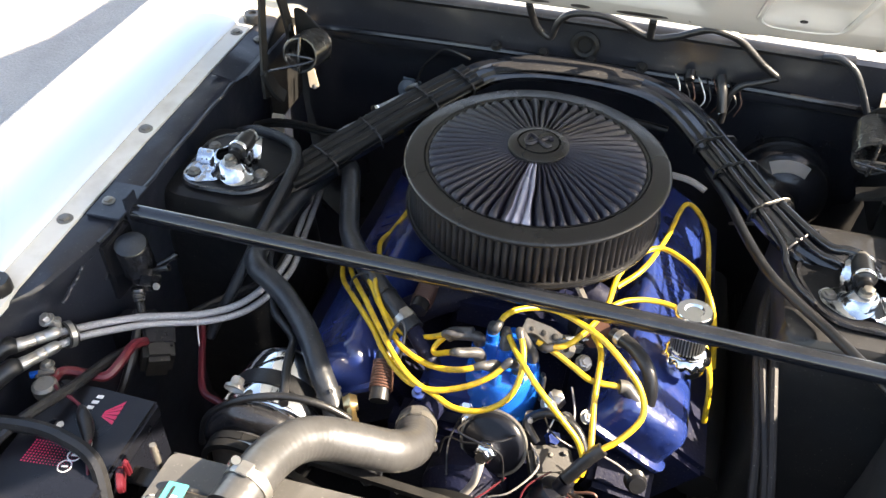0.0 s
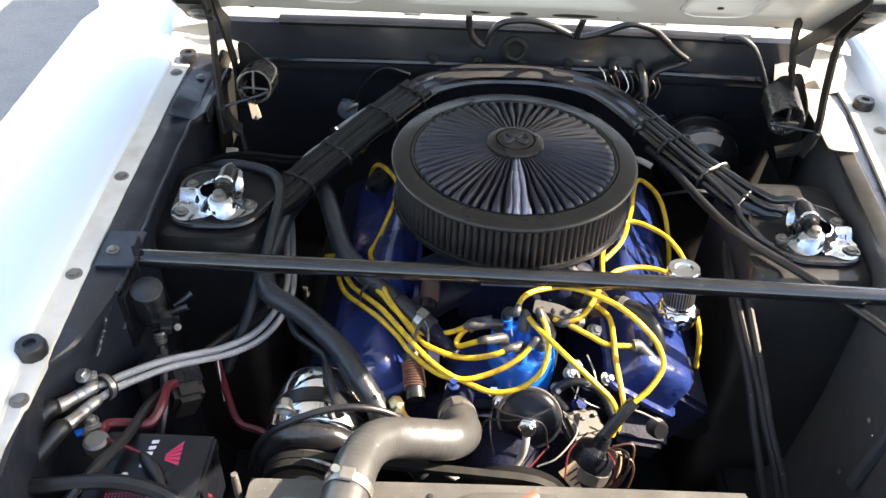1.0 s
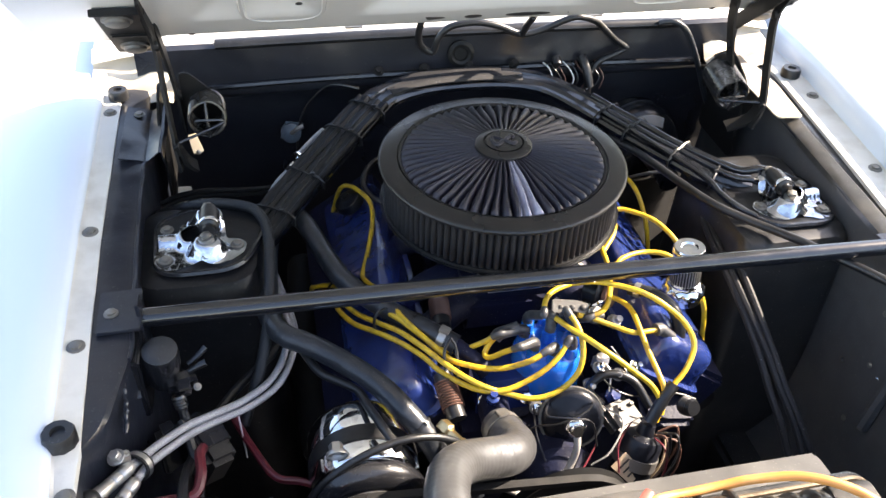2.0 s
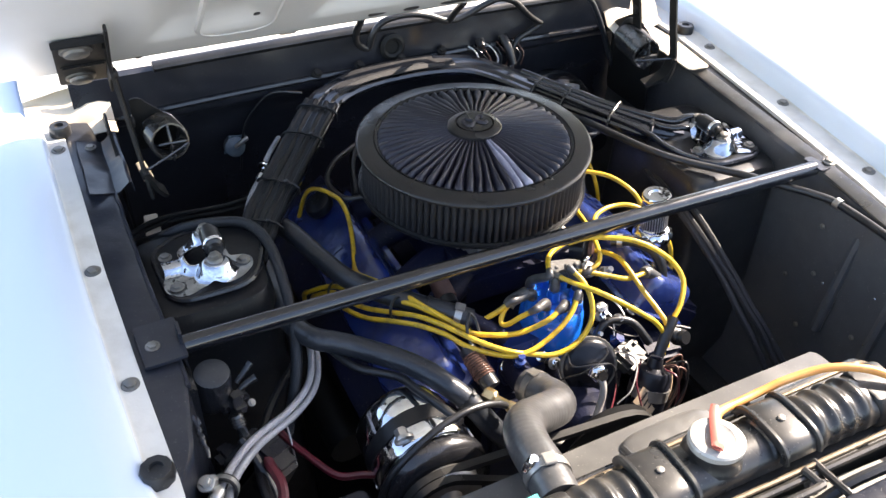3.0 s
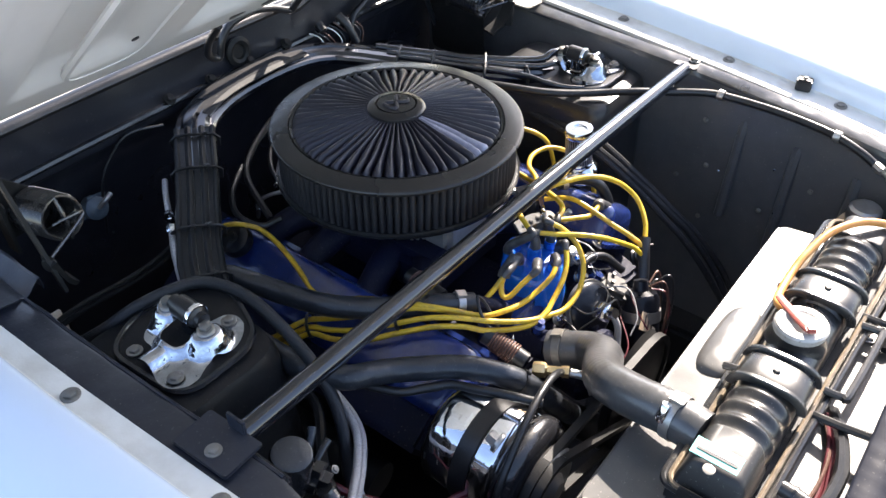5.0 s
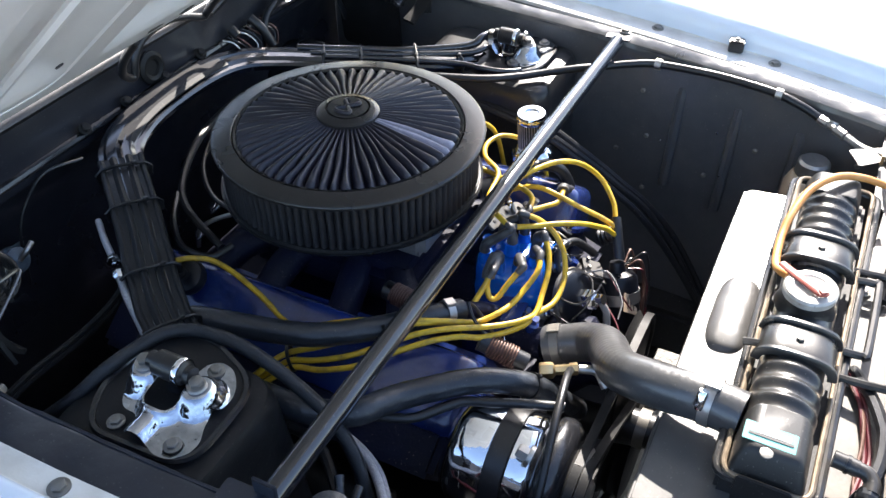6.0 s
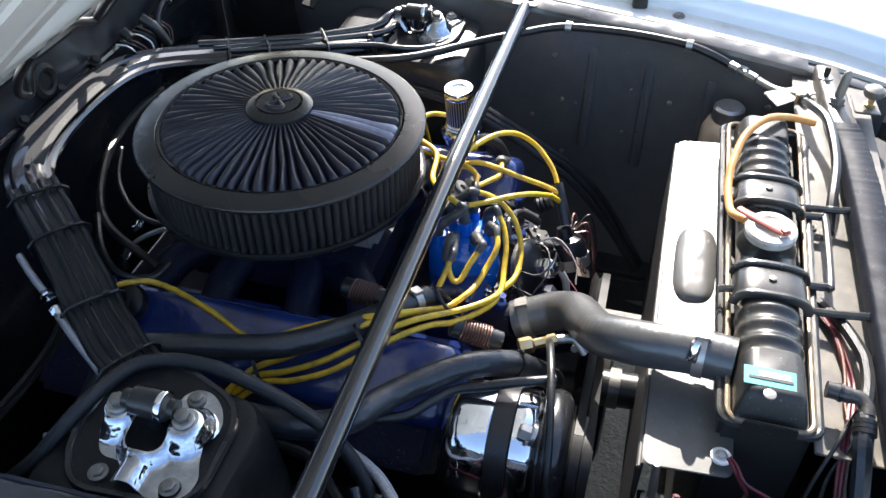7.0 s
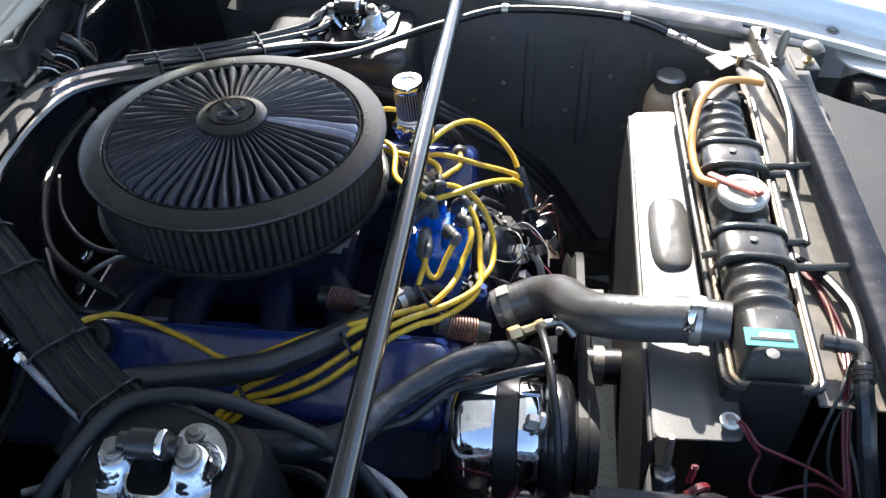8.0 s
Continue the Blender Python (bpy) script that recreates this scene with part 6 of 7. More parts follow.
LEFT_RUN = "yellow ignition lead bundled toward the shaded valve cover"
RIGHT_RUN = "yellow ignition lead looping over the sunlit valve cover"
lead(LEFT_RUN, [(-0.055, -0.232, 0.790), (-0.078, -0.226, 0.770), (-0.103, -0.220, 0.757), (-0.128, -0.217, 0.760), (-0.156, -0.200, 0.777), (-0.178, -0.170, 0.779), (-0.198, -0.138, 0.768), (-0.215, -0.108, 0.757), (-0.232, -0.075, 0.746), (-0.246, -0.050, 0.740), (-0.262, -0.036, 0.733), (-0.278, -0.022, 0.720), (-0.284, -0.004, 0.700), (-0.278, 0.006, 0.660)], tower_at(4))
lead(LEFT_RUN, [(-0.002, -0.275, 0.794), (-0.025, -0.281, 0.786), (-0.050, -0.273, 0.770), (-0.073, -0.268, 0.766), (-0.097, -0.259, 0.766), (-0.121, -0.240, 0.764), (-0.150, -0.208, 0.777), (-0.172, -0.174, 0.783), (-0.180, -0.140, 0.776), (-0.192, -0.100, 0.766), (-0.206, -0.060, 0.753), (-0.209, -0.034, 0.744), (-0.203, -0.010, 0.742), (-0.190, 0.030, 0.753), (-0.180, 0.072, 0.763), (-0.178, 0.100, 0.770), (-0.184, 0.118, 0.777), (-0.205, 0.142, 0.783), (-0.222, 0.156, 0.770), (-0.235, 0.165, 0.720)], tower_at(6))
lead(LEFT_RUN, [(0.032, -0.234, 0.822), (0.042, -0.256, 0.811), (0.044, -0.278, 0.794), (0.037, -0.294, 0.774), (0.019, -0.304, 0.758), (-0.006, -0.308, 0.747), (-0.031, -0.306, 0.744), (-0.056, -0.297, 0.748), (-0.081, -0.292, 0.757), (-0.103, -0.278, 0.762), (-0.127, -0.254, 0.767), (-0.157, -0.222, 0.777), (-0.180, -0.192, 0.776), (-0.203, -0.158, 0.763), (-0.226, -0.122, 0.749), (-0.243, -0.085, 0.740), (-0.252, -0.056, 0.735), (-0.263, -0.042, 0.726), (-0.271, -0.026, 0.712), (-0.272, -0.008, 0.692), (-0.268, 0.004, 0.655)], tower_at(0))
lead(LEFT_RUN, [(0.028, -0.268, 0.802), (0.011, -0.282, 0.788), (-0.010, -0.290, 0.774), (-0.035, -0.293, 0.760), (-0.060, -0.296, 0.754), (-0.087, -0.292, 0.753), (-0.112, -0.276, 0.754), (-0.136, -0.253, 0.757), (-0.155, -0.232, 0.766), (-0.182, -0.205, 0.770), (-0.208, -0.172, 0.760), (-0.234, -0.135, 0.745), (-0.250, -0.095, 0.735), (-0.256, -0.064, 0.731), (-0.268, -0.048, 0.722), (-0.276, -0.030, 0.706), (-0.276, -0.012, 0.685), (-0.270, 0.000, 0.645)], tower_at(7))
lead(RIGHT_RUN, [(-0.037, -0.265, 0.796), (-0.053, -0.254, 0.778), (-0.068, -0.246, 0.763), (-0.073, -0.238, 0.762), (-0.066, -0.230, 0.772), (-0.052, -0.226, 0.784)], tower_at(5), end_boot=(-0.026, -0.224, 0.790))
lead(RIGHT_RUN, [(0.003, -0.232, 0.816), (0.010, -0.214, 0.822), (0.026, -0.195, 0.820), (0.060, -0.175, 0.812), (0.115, -0.165, 0.812), (0.150, -0.130, 0.808), (0.190, -0.115, 0.803), (0.225, -0.125, 0.800), (0.252, -0.150, 0.782), (0.268, -0.178, 0.745), (0.276, -0.188, 0.680)], tower_at(3))
lead(RIGHT_RUN, [(0.066, -0.232, 0.800), (0.095, -0.22, 0.808), (0.125, -0.150, 0.802), (0.133, -0.090, 0.806), (0.150, -0.045, 0.808), (0.181, -0.015, 0.808), (0.212, -0.028, 0.808), (0.240, -0.055, 0.803), (0.262, -0.095, 0.78), (0.280, -0.11, 0.70)], tower_at(1))
lead(RIGHT_RUN, [(0.015, -0.224, 0.808), (0.031, -0.252, 0.808), (0.048, -0.276, 0.808), (0.065, -0.294, 0.803), (0.083, -0.306, 0.793), (0.104, -0.317, 0.778), (0.124, -0.328, 0.762), (0.134, -0.342, 0.742), (0.128, -0.350, 0.720)], (DIST.x, DIST.y, 0.775))
lead(RIGHT_RUN, [(0.118, -0.180, 0.785), (0.126, -0.200, 0.792), (0.131, -0.220, 0.795), (0.132, -0.245, 0.791), (0.133, -0.280, 0.780), (0.137, -0.315, 0.768), (0.139, -0.334, 0.756), (0.134, -0.348, 0.73)])
lead(RIGHT_RUN, [(0.053, -0.226, 0.802), (0.074, -0.230, 0.796), (0.100, -0.241, 0.789), (0.124, -0.252, 0.784), (0.150, -0.250, 0.781), (0.166, -0.246, 0.778)], end_boot=(0.182, -0.252, 0.765))
lead(RIGHT_RUN, [(0.135, -0.10, 0.800), (0.165, -0.06, 0.806), (0.19, 0.02, 0.800), (0.210, 0.10, 0.803), (0.232, 0.085, 0.802), (0.247, 0.052, 0.790), (0.258, 0.02, 0.75), (0.27, 0.01, 0.69)])
# lead from the cap to the coil
c_lead = [(0.050, -0.200, 0.835), (0.075, -0.213, 0.846), (0.104, -0.226, 0.846), (0.130, -0.243, 0.845), (0.155, -0.260, 0.835), (0.180, -0.276, 0.814), (0.188, -0.296, 0.793), (0.170, -0.319, 0.776), (0.150, -0.331, 0.762)]
th = lead("yellow coil lead arching to a black coil boot", c_lead)
part("coil_boot", tube([(0.152, -0.330, 0.764), (0.140, -0.337, 0.752), (0.118, -0.352, 0.722)], 0.0080, 12, 5), RUBBER, th, "long black rubber boot")
for at, d in (((-0.196, -0.160, 0.769), (-0.57, 0.79, -0.25)), ((-0.250, -0.056, 0.737), (-0.5, 0.75, -0.25))):
    tie = thing("lead_tie", "black plastic tie bundling yellow leads on the cover", "cable tie", at)
    part("tie", ring_band(at, d, 0.0155, 0.004, 0.0014, 20), RUBBER, tie)
tie = thing("lead_separator", "black plastic tie round the yellow leads", "cable tie", (-0.125, -0.241, 0.76))
part("tie", tube([(-0.118, -0.228, 0.789), (-0.128, -0.240, 0.776), (-0.128, -0.258, 0.752), (-0.120, -0.268, 0.738), (-0.112, -0.255, 0.752), (-0.112, -0.235, 0.778), (-0.118, -0.228, 0.789)], 0.0022, 6), RUBBER, tie)


# ---- ignition coil, vacuum canister, module ----
th = thing("ignition_coil", "dark coil with a bright terminal cap and wires", "ignition coil", (0.10, -0.37, 0.66))
ax = Vector((0.30, 0.28, 0.85)).normalized()
base = Vector((0.088, -0.378, 0.625))
part("can", lathe([(0.0, 0), (0.024, 0.0), (0.027, 0.006), (0.027, 0.075), (0.023, 0.082), (0.012, 0.086), (0.010, 0.10), (0, 0.10)], base, ax, 28, close=False), BATTERY, th)
lab = part("label_panel", slab([(-0.013, -0.018), (0.013, -0.018), (0.013, 0.018), (-0.013, 0.018)], 0.001, Matrix.Translation(base + ax * 0.045 + Vector((-0.018, -0.019, 0.012))) @ pose(0, 0, 0, 52, -38, 20), 0.0), BUFF, th, "small tan label")
for i in range(3):
    part("printed_bar", slab([(-0.009, -0.0012), (0.009, -0.0012), (0.009, 0.0012), (-0.009, 0.0012)], 0.0005, Matrix.Translation(base + ax * 0.045 + Vector((-0.018, -0.019, 0.0135))) @ pose(0, 0, 0, 52, -38, 20) @ pose(0, -0.009 + 0.008 * i, 0), 0.0), PRINT, lab)
part("clamp_band", ring_band(base + ax * 0.05, ax, 0.0275, 0.016, 0.0015, 28), STEEL, th)
for k in range(7):
    o = Vector((0.010 * math.sin(k * 2.1), 0.010 * math.cos(k * 1.7), 0.004 * k))
    p0 = base + ax * 0.085 + Vector((0.012, -0.008, 0)) + o * 0.4
    part("loose_wire", tube([tuple(p0), tuple(p0 + Vector((0.016, -0.010, -0.010)) + o), tuple(p0 + Vector((0.014, -0.022, -0.045)) + o), tuple(p0 + Vector((-0.01, -0.03, -0.085)) + o)], 0.0016, 6), (BUFF, COPPER, RED, RUBBER, COPPER, COPPER, RUBBER)[k], th)
th = thing("ignition_module", "square black ignition module with three terminals", "ignition module", (0.10, -0.30, 0.68))
part("body", block((0.055, 0.040, 0.022), pose(0.096, -0.318, 0.698, 20, 8, 25), 0.006), MATTPLASTIC, th)
for dx in (-0.016, 0.0, 0.016):
    part("terminal", bolt((0.096 + dx, -0.316 + 0.45 * dx, 0.7095), (0.1, -0.3, 1), 0.0030, 0.004, False), OLDSTEEL, th)
part("harness", tube([(0.075, -0.30, 0.705), (0.060, -0.285, 0.722), (0.085, -0.275, 0.735), (0.12, -0.285, 0.728), (0.14, -0.31, 0.70)], 0.006, 10), RUBBER, th)
th = thing("vacuum_canister", "round black and silver vacuum canister at the distributor", "vacuum canister", (0.02, -0.33, 0.70))
ax = Vector((-0.15, -0.85, 0.45)).normalized()
c = Vector((0.026, -0.318, 0.710))
part("rear_shell", lathe([(0.0, -0.020), (0.020, -0.018), (0.036, -0.008), (0.040, -0.001)], c, ax, 36, close=False), STEEL, th, "dull silver rear shell")
part("rim", lathe([(0.038, -0.003), (0.0425, -0.003), (0.0430, 0.0), (0.0425, 0.003), (0.038, 0.003)], c, ax, 36, close=False), OLDSTEEL, th)
part("front_shell", lathe([(0.040, 0.001), (0.0385, 0.005), (0.034, 0.009), (0.026, 0.0105), (0.020, 0.014), (0.012, 0.016), (0.0, 0.020)], c, ax, 36, close=False), BATTERY, th)
part("nut", lathe([(0.013, 0.012), (0.0135, 0.014), (0.0135, 0.034), (0.011, 0.037), (0.0075, 0.038), (0.0075, 0.048), (0, 0.048)], c, ax, 6), CHROME, th, "bright hexagon nut")
part("tube", tube([tuple(c + ax * 0.042), (0.018, -0.366, 0.712), (0.012, -0.372, 0.690), (-0.006, -0.384, 0.668), (-0.030, -0.394, 0.664), (-0.055, -0.398, 0.674), (-0.080, -0.395, 0.690)], 0.0048, 10), PALETUBE, th, "pale grey vacuum tube")
part("wire", tube([(0.00, -0.30, 0.73), (-0.015, -0.335, 0.742), (0.012, -0.350, 0.748), (0.040, -0.350, 0.735), (0.048, -0.36, 0.70)], 0.0014, 6), RUBBER, th)
thin = [
    ([(0.060, -0.300, 0.725), (0.040, -0.335, 0.742), (0.000, -0.345, 0.735), (-0.030, -0.330, 0.715), (-0.038, -0.335, 0.68)], RUBBER),
    ([(0.070, -0.310, 0.715), (0.085, -0.345, 0.722), (0.060, -0.375, 0.705), (0.035, -0.380, 0.69)], PALETUBE),
    ([(0.150, -0.320, 0.740), (0.172, -0.325, 0.735), (0.190, -0.330, 0.728)], PALETUBE),
    ([(0.075, -0.270, 0.735), (0.090, -0.295, 0.728), (0.115, -0.300, 0.715), (0.135, -0.290, 0.70)], RUBBER),
    ([(0.050, -0.355, 0.700), (0.020, -0.385, 0.688), (-0.010, -0.392, 0.678)], RED),
    ([(0.100, -0.340, 0.712), (0.075, -0.365, 0.704), (0.070, -0.390, 0.68)], RED),
    ([(0.080, -0.250, 0.745), (0.092, -0.272, 0.738), (0.086, -0.292, 0.720)], STEEL),
    ([(0.104, -0.238, 0.748), (0.112, -0.262, 0.742), (0.118, -0.285, 0.722)], ALLOY),
    ([(-0.020, -0.300, 0.720), (-0.026, -0.335, 0.712), (-0.020, -0.365, 0.69)], RUBBER),
]
for pts, mm in thin:
    wire_thing = thing("loose_wire", "thin loose wire among the front engine fittings", "wire", pts[0], "loose wires")
    part("strand", tube(pts, 0.0012, 6), mm, wire_thing)
for at, axis, r, l, mm in (((0.078, -0.262, 0.735), (0.3, -0.5, 0.8), 0.0055, 0.016, CHROME), ((0.105, -0.272, 0.728), (-0.2, -0.6, 0.7), 0.0060, 0.014, STEEL), ((0.062, -0.275, 0.722), (0.1, -0.8, 0.5), 0.0050, 0.018, ALLOY), ((-0.012, -0.290, 0.705), (-0.1, -0.8, 0.6), 0.0065, 0.014, CHROME), ((0.128, -0.268, 0.735), (0.5, -0.4, 0.8), 0.0060, 0.012, CHROME), ((0.112, -0.215, 0.770), (0.2, -0.5, 0.8), 0.0070, 0.018, ALLOY)):
    f = thing("hex_fitting", "small bright hexagon fitting on the engine front", "fitting", at, "hexagon fittings")
    part("body", lathe([(r, 0), (r * 1.1, l * 0.15), (r * 1.1, l * 0.55), (r * 0.7, l * 0.6), (r * 0.7, l), (0, l)], at, axis, 6), mm, f)
    part("collar", lathe([(r * 1.5, 0), (r * 1.5, l * 0.12), (r, l * 0.14)], at, axis, 14), OLDSTEEL, f)
th = thing("carburettor_choke", "bright alloy choke housing with a red-brown cap", "choke", (0.11, -0.13, 0.76))
part("housing", lathe([(0.0, -0.012), (0.024, -0.01), (0.026, 0.012), (0.018, 0.018), (0, 0.018)], (0.108, -0.155, 0.775), (0.6, -0.7, 0.2), 24), BATTERY, th)
part("cap", lathe([(0.020, 0.018), (0.019, 0.024), (0, 0.024)], (0.108, -0.155, 0.775), (0.6, -0.7, 0.2), 24), COPPER, th)
part("bracket", block((0.05, 0.022, 0.018), pose(0.085, -0.185, 0.765, 10, 20, 35), 0.004), ALLOY, th)
part("lever_plate", slab(rounded([(-0.026, -0.009), (0.024, -0.011), (0.026, 0.007), (0.008, 0.011), (-0.026, 0.010)], 0.004), 0.005, pose(0.056, -0.192, 0.783, 38, 4, -12), 0.001), OLDSTEEL, th, "grey stamped lever plate")
part("lever_lug", lathe([(0.0045, 0.0), (0.012, 0.0), (0.0125, 0.003), (0.012, 0.008), (0.0045, 0.008), (0.0045, 0.0)], (0.087, -0.205, 0.776), (0.1, -0.55, 0.83), 24, close=False), OLDSTEEL, th)
# dark heads in place of the three holes in the lever plate
for dx in (-0.014, 0.002, 0.016):
    part("rivet", bolt((0.056 + dx, -0.1945 - 0.2 * dx, 0.7865), (0.0, -0.6, 0.8), 0.0032, 0.002), PRINT, th)
part("lever", tube([(0.07, -0.20, 0.775), (0.09, -0.195, 0.785), (0.11, -0.18, 0.778)], 0.0045, 8), CHROME, th)
th = thing("cooling_fitting", "blue-grey manifold fitting beside the distributor", "fitting", (0.09, -0.24, 0.72))
part("fitting", lathe([(0.012, 0), (0.013, 0.006), (0.010, 0.010), (0.010, 0.022), (0.007, 0.024), (0, 0.024)], (0.088, -0.245, 0.722), (0, -0.4, 1), 6), STEEL, th)
part("fitting", lathe([(0.010, 0), (0.011, 0.006), (0.008, 0.010), (0.008, 0.018), (0, 0.018)], (0.092, -0.285, 0.700), (0.3, -0.6, 1), 6), BLUE, th)
th = thing("crankcase_hose", "black ribbed breather hose with a clamp", "hose", (0.19, -0.22, 0.77))
pts = [(0.140, -0.185, 0.800), (0.165, -0.205, 0.806), (0.188, -0.228, 0.795), (0.196, -0.245, 0.765), (0.188, -0.258, 0.72)]
part("hose", tube(pts, 0.0085, 12), RUBBER, th)
part("clamp", ring_band((0.150, -0.193, 0.803), (0.7, -0.6, 0.15), 0.009, 0.008, 0.0015), STEEL, th)
th = thing("valve_cover_plug", "round blue cap and hose stub on the valve cover", "filler cap", (-0.208, 0.128, 0.765))
part("cap", lathe([(0.022, 0), (0.024, 0.006), (0.022, 0.016), (0.016, 0.020), (0, 0.020)], (-0.206, 0.128, 0.755), (-0.5, 0, 0.85), 24), BATTERY, th)
part("nut", bolt((-0.216, 0.128, 0.773), (-0.5, 0, 0.85), 0.0065, 0.005), HINGE, th)
th = thing("front_bolt_bracket", "black accessory bracket with a large stud", "bracket", (0.20, -0.30, 0.62))
part("stud", lathe([(0.012, 0), (0.0135, 0.004), (0.0105, 0.007), (0.0135, 0.010), (0.0105, 0.013), (0.0125, 0.016), (0.010, 0.022), (0, 0.022)], (0.197, -0.300, 0.682), (0.2, -0.8, 0.5), 16), RUBBER, th)
part("bracket", block((0.08, 0.05, 0.06), pose(0.18, -0.275, 0.635, 20, 10, 0), 0.008), BLUEDARK, th)

# ---- starter relay and wiring on the shaded side ----
th = thing("canister_valve", "round black canister with hose barbs on the inner fender", "canister", (-0.465, -0.26, 0.78))
part("can", lathe([(0.0, -0.05), (0.020, -0.05), (0.0215, -0.045), (0.0215, 0.0), (0.0195, 0.003), (0, 0.003)], (-0.466, -0.258, 0.850), (0.05, -0.18, 1), 28, close=False), BAY, th)
part("top_disc", lathe([(0.0195, 0.0032), (0.0200, 0.0045), (0.0185, 0.0055), (0, 0.0055)], (-0.466, -0.258, 0.850), (0.05, -0.18, 1), 28), HOSE, th, "flat grey top disc")
part("bracket", block((0.012, 0.06, 0.09), pose(-0.492, -0.252, 0.815), 0.003), BAY, th)
for y0, y1, z1 in ((-0.250, -0.236, 0.830), (-0.262, -0.258, 0.826)):
    part("barb", tube([(-0.440, y0, 0.818), (-0.429, (y0 + y1) / 2, 0.823), (-0.418, y1, z1)], 0.0046, 10, scale=lambda t: 0.75 + 0.3 * t), BAY, th)
part("valve_body", block((0.034, 0.030, 0.032), pose(-0.448, -0.268, 0.806, 10, 10, 20), 0.010), BAY, th)
part("strap", sweep(bmesh.new(), spline([(-0.502, -0.228, 0.858), (-0.498, -0.240, 0.846), (-0.497, -0.262, 0.838), (-0.499, -0.276, 0.822), (-0.496, -0.290, 0.812)], 5), [(-0.006, -0.001), (0.006, -0.001), (0.006, 0.001), (-0.006, 0.001)]), BAY, th)
part("screw", bolt((-0.430, -0.276, 0.806), (0.3, -0.6, 0.7), 0.0032, 0.003), OLDSTEEL, th)
part("threaded_stem", lathe([(0.0085, 0), (0.0092, 0.003), (0.0074, 0.005), (0.0090, 0.007), (0.0074, 0.009), (0.0088, 0.011), (0.0072, 0.013), (0.0086, 0.015), (0.0060, 0.018), (0.0060, 0.045)], (-0.452, -0.283, 0.804), (0.15, -0.4, -0.9), 14), SPRINGWIRE, th)
wire_at = [(-0.392, -0.262, 0.745), (-0.390, -0.272, 0.715), (-0.388, -0.280, 0.67)]
th = thing("earth_wire", "thin pale wire hanging under the braided hoses", "cable", wire_at[0])
part("strand", tube(wire_at, 0.0011, 6), WHITE, th)
th = thing("relay_box", "grey-black starter relay on the inner fender", "relay", (-0.41, -0.33, 0.75))
part("box", block((0.040, 0.034, 0.058), pose(-0.424, -0.318, 0.720, 20, 15, 35), 0.007), MATTPLASTIC, th)
part("cover", block((0.040, 0.034, 0.012), pose(-0.422, -0.305, 0.750, 20, 15, 35), 0.004), BATTERY, th)
part("mount", block((0.06, 0.01, 0.06), pose(-0.455, -0.305, 0.745, 0, 0, 40), 0.003), BAY, th)
part("connector", block((0.03, 0.03, 0.04), pose(-0.470, -0.295, 0.745, 10, 0, 20), 0.008), BATTERY, th)


def wire(name, label, pts, r, mat, group=""):
    t = thing(name, label, "cable", pts[0], group)
    part("strand", tube(pts, r, 8, 6), mat, t)
    return t


wire("positive_cable", "thick red battery cable to the terminal", [(-0.478, -0.440, 0.785), (-0.478, -0.415, 0.782), (-0.455, -0.404, 0.772), (-0.435, -0.398, 0.768), (-0.428, -0.376, 0.772), (-0.431, -0.345, 0.768), (-0.430, -0.32, 0.75)], 0.0062, RED)
wire("red_cable", "red cable dropping behind the alternator", [(-0.405, -0.235, 0.72), (-0.395, -0.255, 0.705), (-0.376, -0.295, 0.700), (-0.352, -0.337, 0.698), (-0.322, -0.349, 0.698), (-0.29, -0.36, 0.69)], 0.0048, RED)
wire("black_cable", "black cable crossing over the battery", [(-0.335, -0.10, 0.735), (-0.341, -0.154, 0.733), (-0.392, -0.214, 0.730), (-0.425, -0.270, 0.732), (-0.440, -0.318, 0.742), (-0.446, -0.375, 0.768), (-0.446, -0.440, 0.792), (-0.470, -0.51, 0.80), (-0.51, -0.57, 0.76)], 0.0062, RUBBER)
wire("black_cable", "black sleeve lying along the battery top", [(-0.56, -0.50, 0.78), (-0.518, -0.514, 0.800), (-0.450, -0.506, 0.802), (-0.407, -0.508, 0.800), (-0.365, -0.520, 0.790), (-0.34, -0.55, 0.75)], 0.0085, RUBBER)
wire("black_cable", "black cable from the canister valve", [(-0.452, -0.297, 0.775), (-0.443, -0.32, 0.76), (-0.435, -0.36, 0.74), (-0.44, -0.40, 0.70)], 0.0058, RUBBER)
wire("thin_red_wire", "thin red wire clipped to the battery", [(-0.470, -0.44, 0.79), (-0.455, -0.450, 0.795), (-0.425, -0.458, 0.789), (-0.395, -0.485, 0.788), (-0.378, -0.515, 0.785), (-0.362, -0.545, 0.77)], 0.0022, RED)
th = thing("crocodile_clip", "small black inline fuse holder on the battery", "fuse holder", (-0.40, -0.47, 0.785))
part("holder", tube([(-0.422, -0.459, 0.789), (-0.412, -0.470, 0.790), (-0.398, -0.484, 0.788), (-0.388, -0.500, 0.786)], 0.0075, 10, scale=lambda t: 0.5 + 0.6 * math.sin(math.pi * t)), RUBBER, th)
th = thing("terminal_clamp", "lead battery terminal clamp with bolts", "battery clamp", (-0.478, -0.446, 0.79))
part("clamp", lathe([(0.013, 0), (0.0145, 0.003), (0.0145, 0.014), (0.011, 0.017), (0, 0.017)], (-0.478, -0.446, 0.778), (0, 0, 1), 14), OLDSTEEL, th)
part("lug", block((0.026, 0.016, 0.010), pose(-0.488, -0.428, 0.788, 0, 0, 30), 0.004), OLDSTEEL, th)
part("bolt", bolt((-0.492, -0.420, 0.792), (0, 0, 1), 0.006, 0.008), OLDSTEEL, th)
part("spade", block((0.012, 0.008, 0.006), pose(-0.502, -0.432, 0.787, 0, 10, 40), 0.001), CAPBLUE, th)
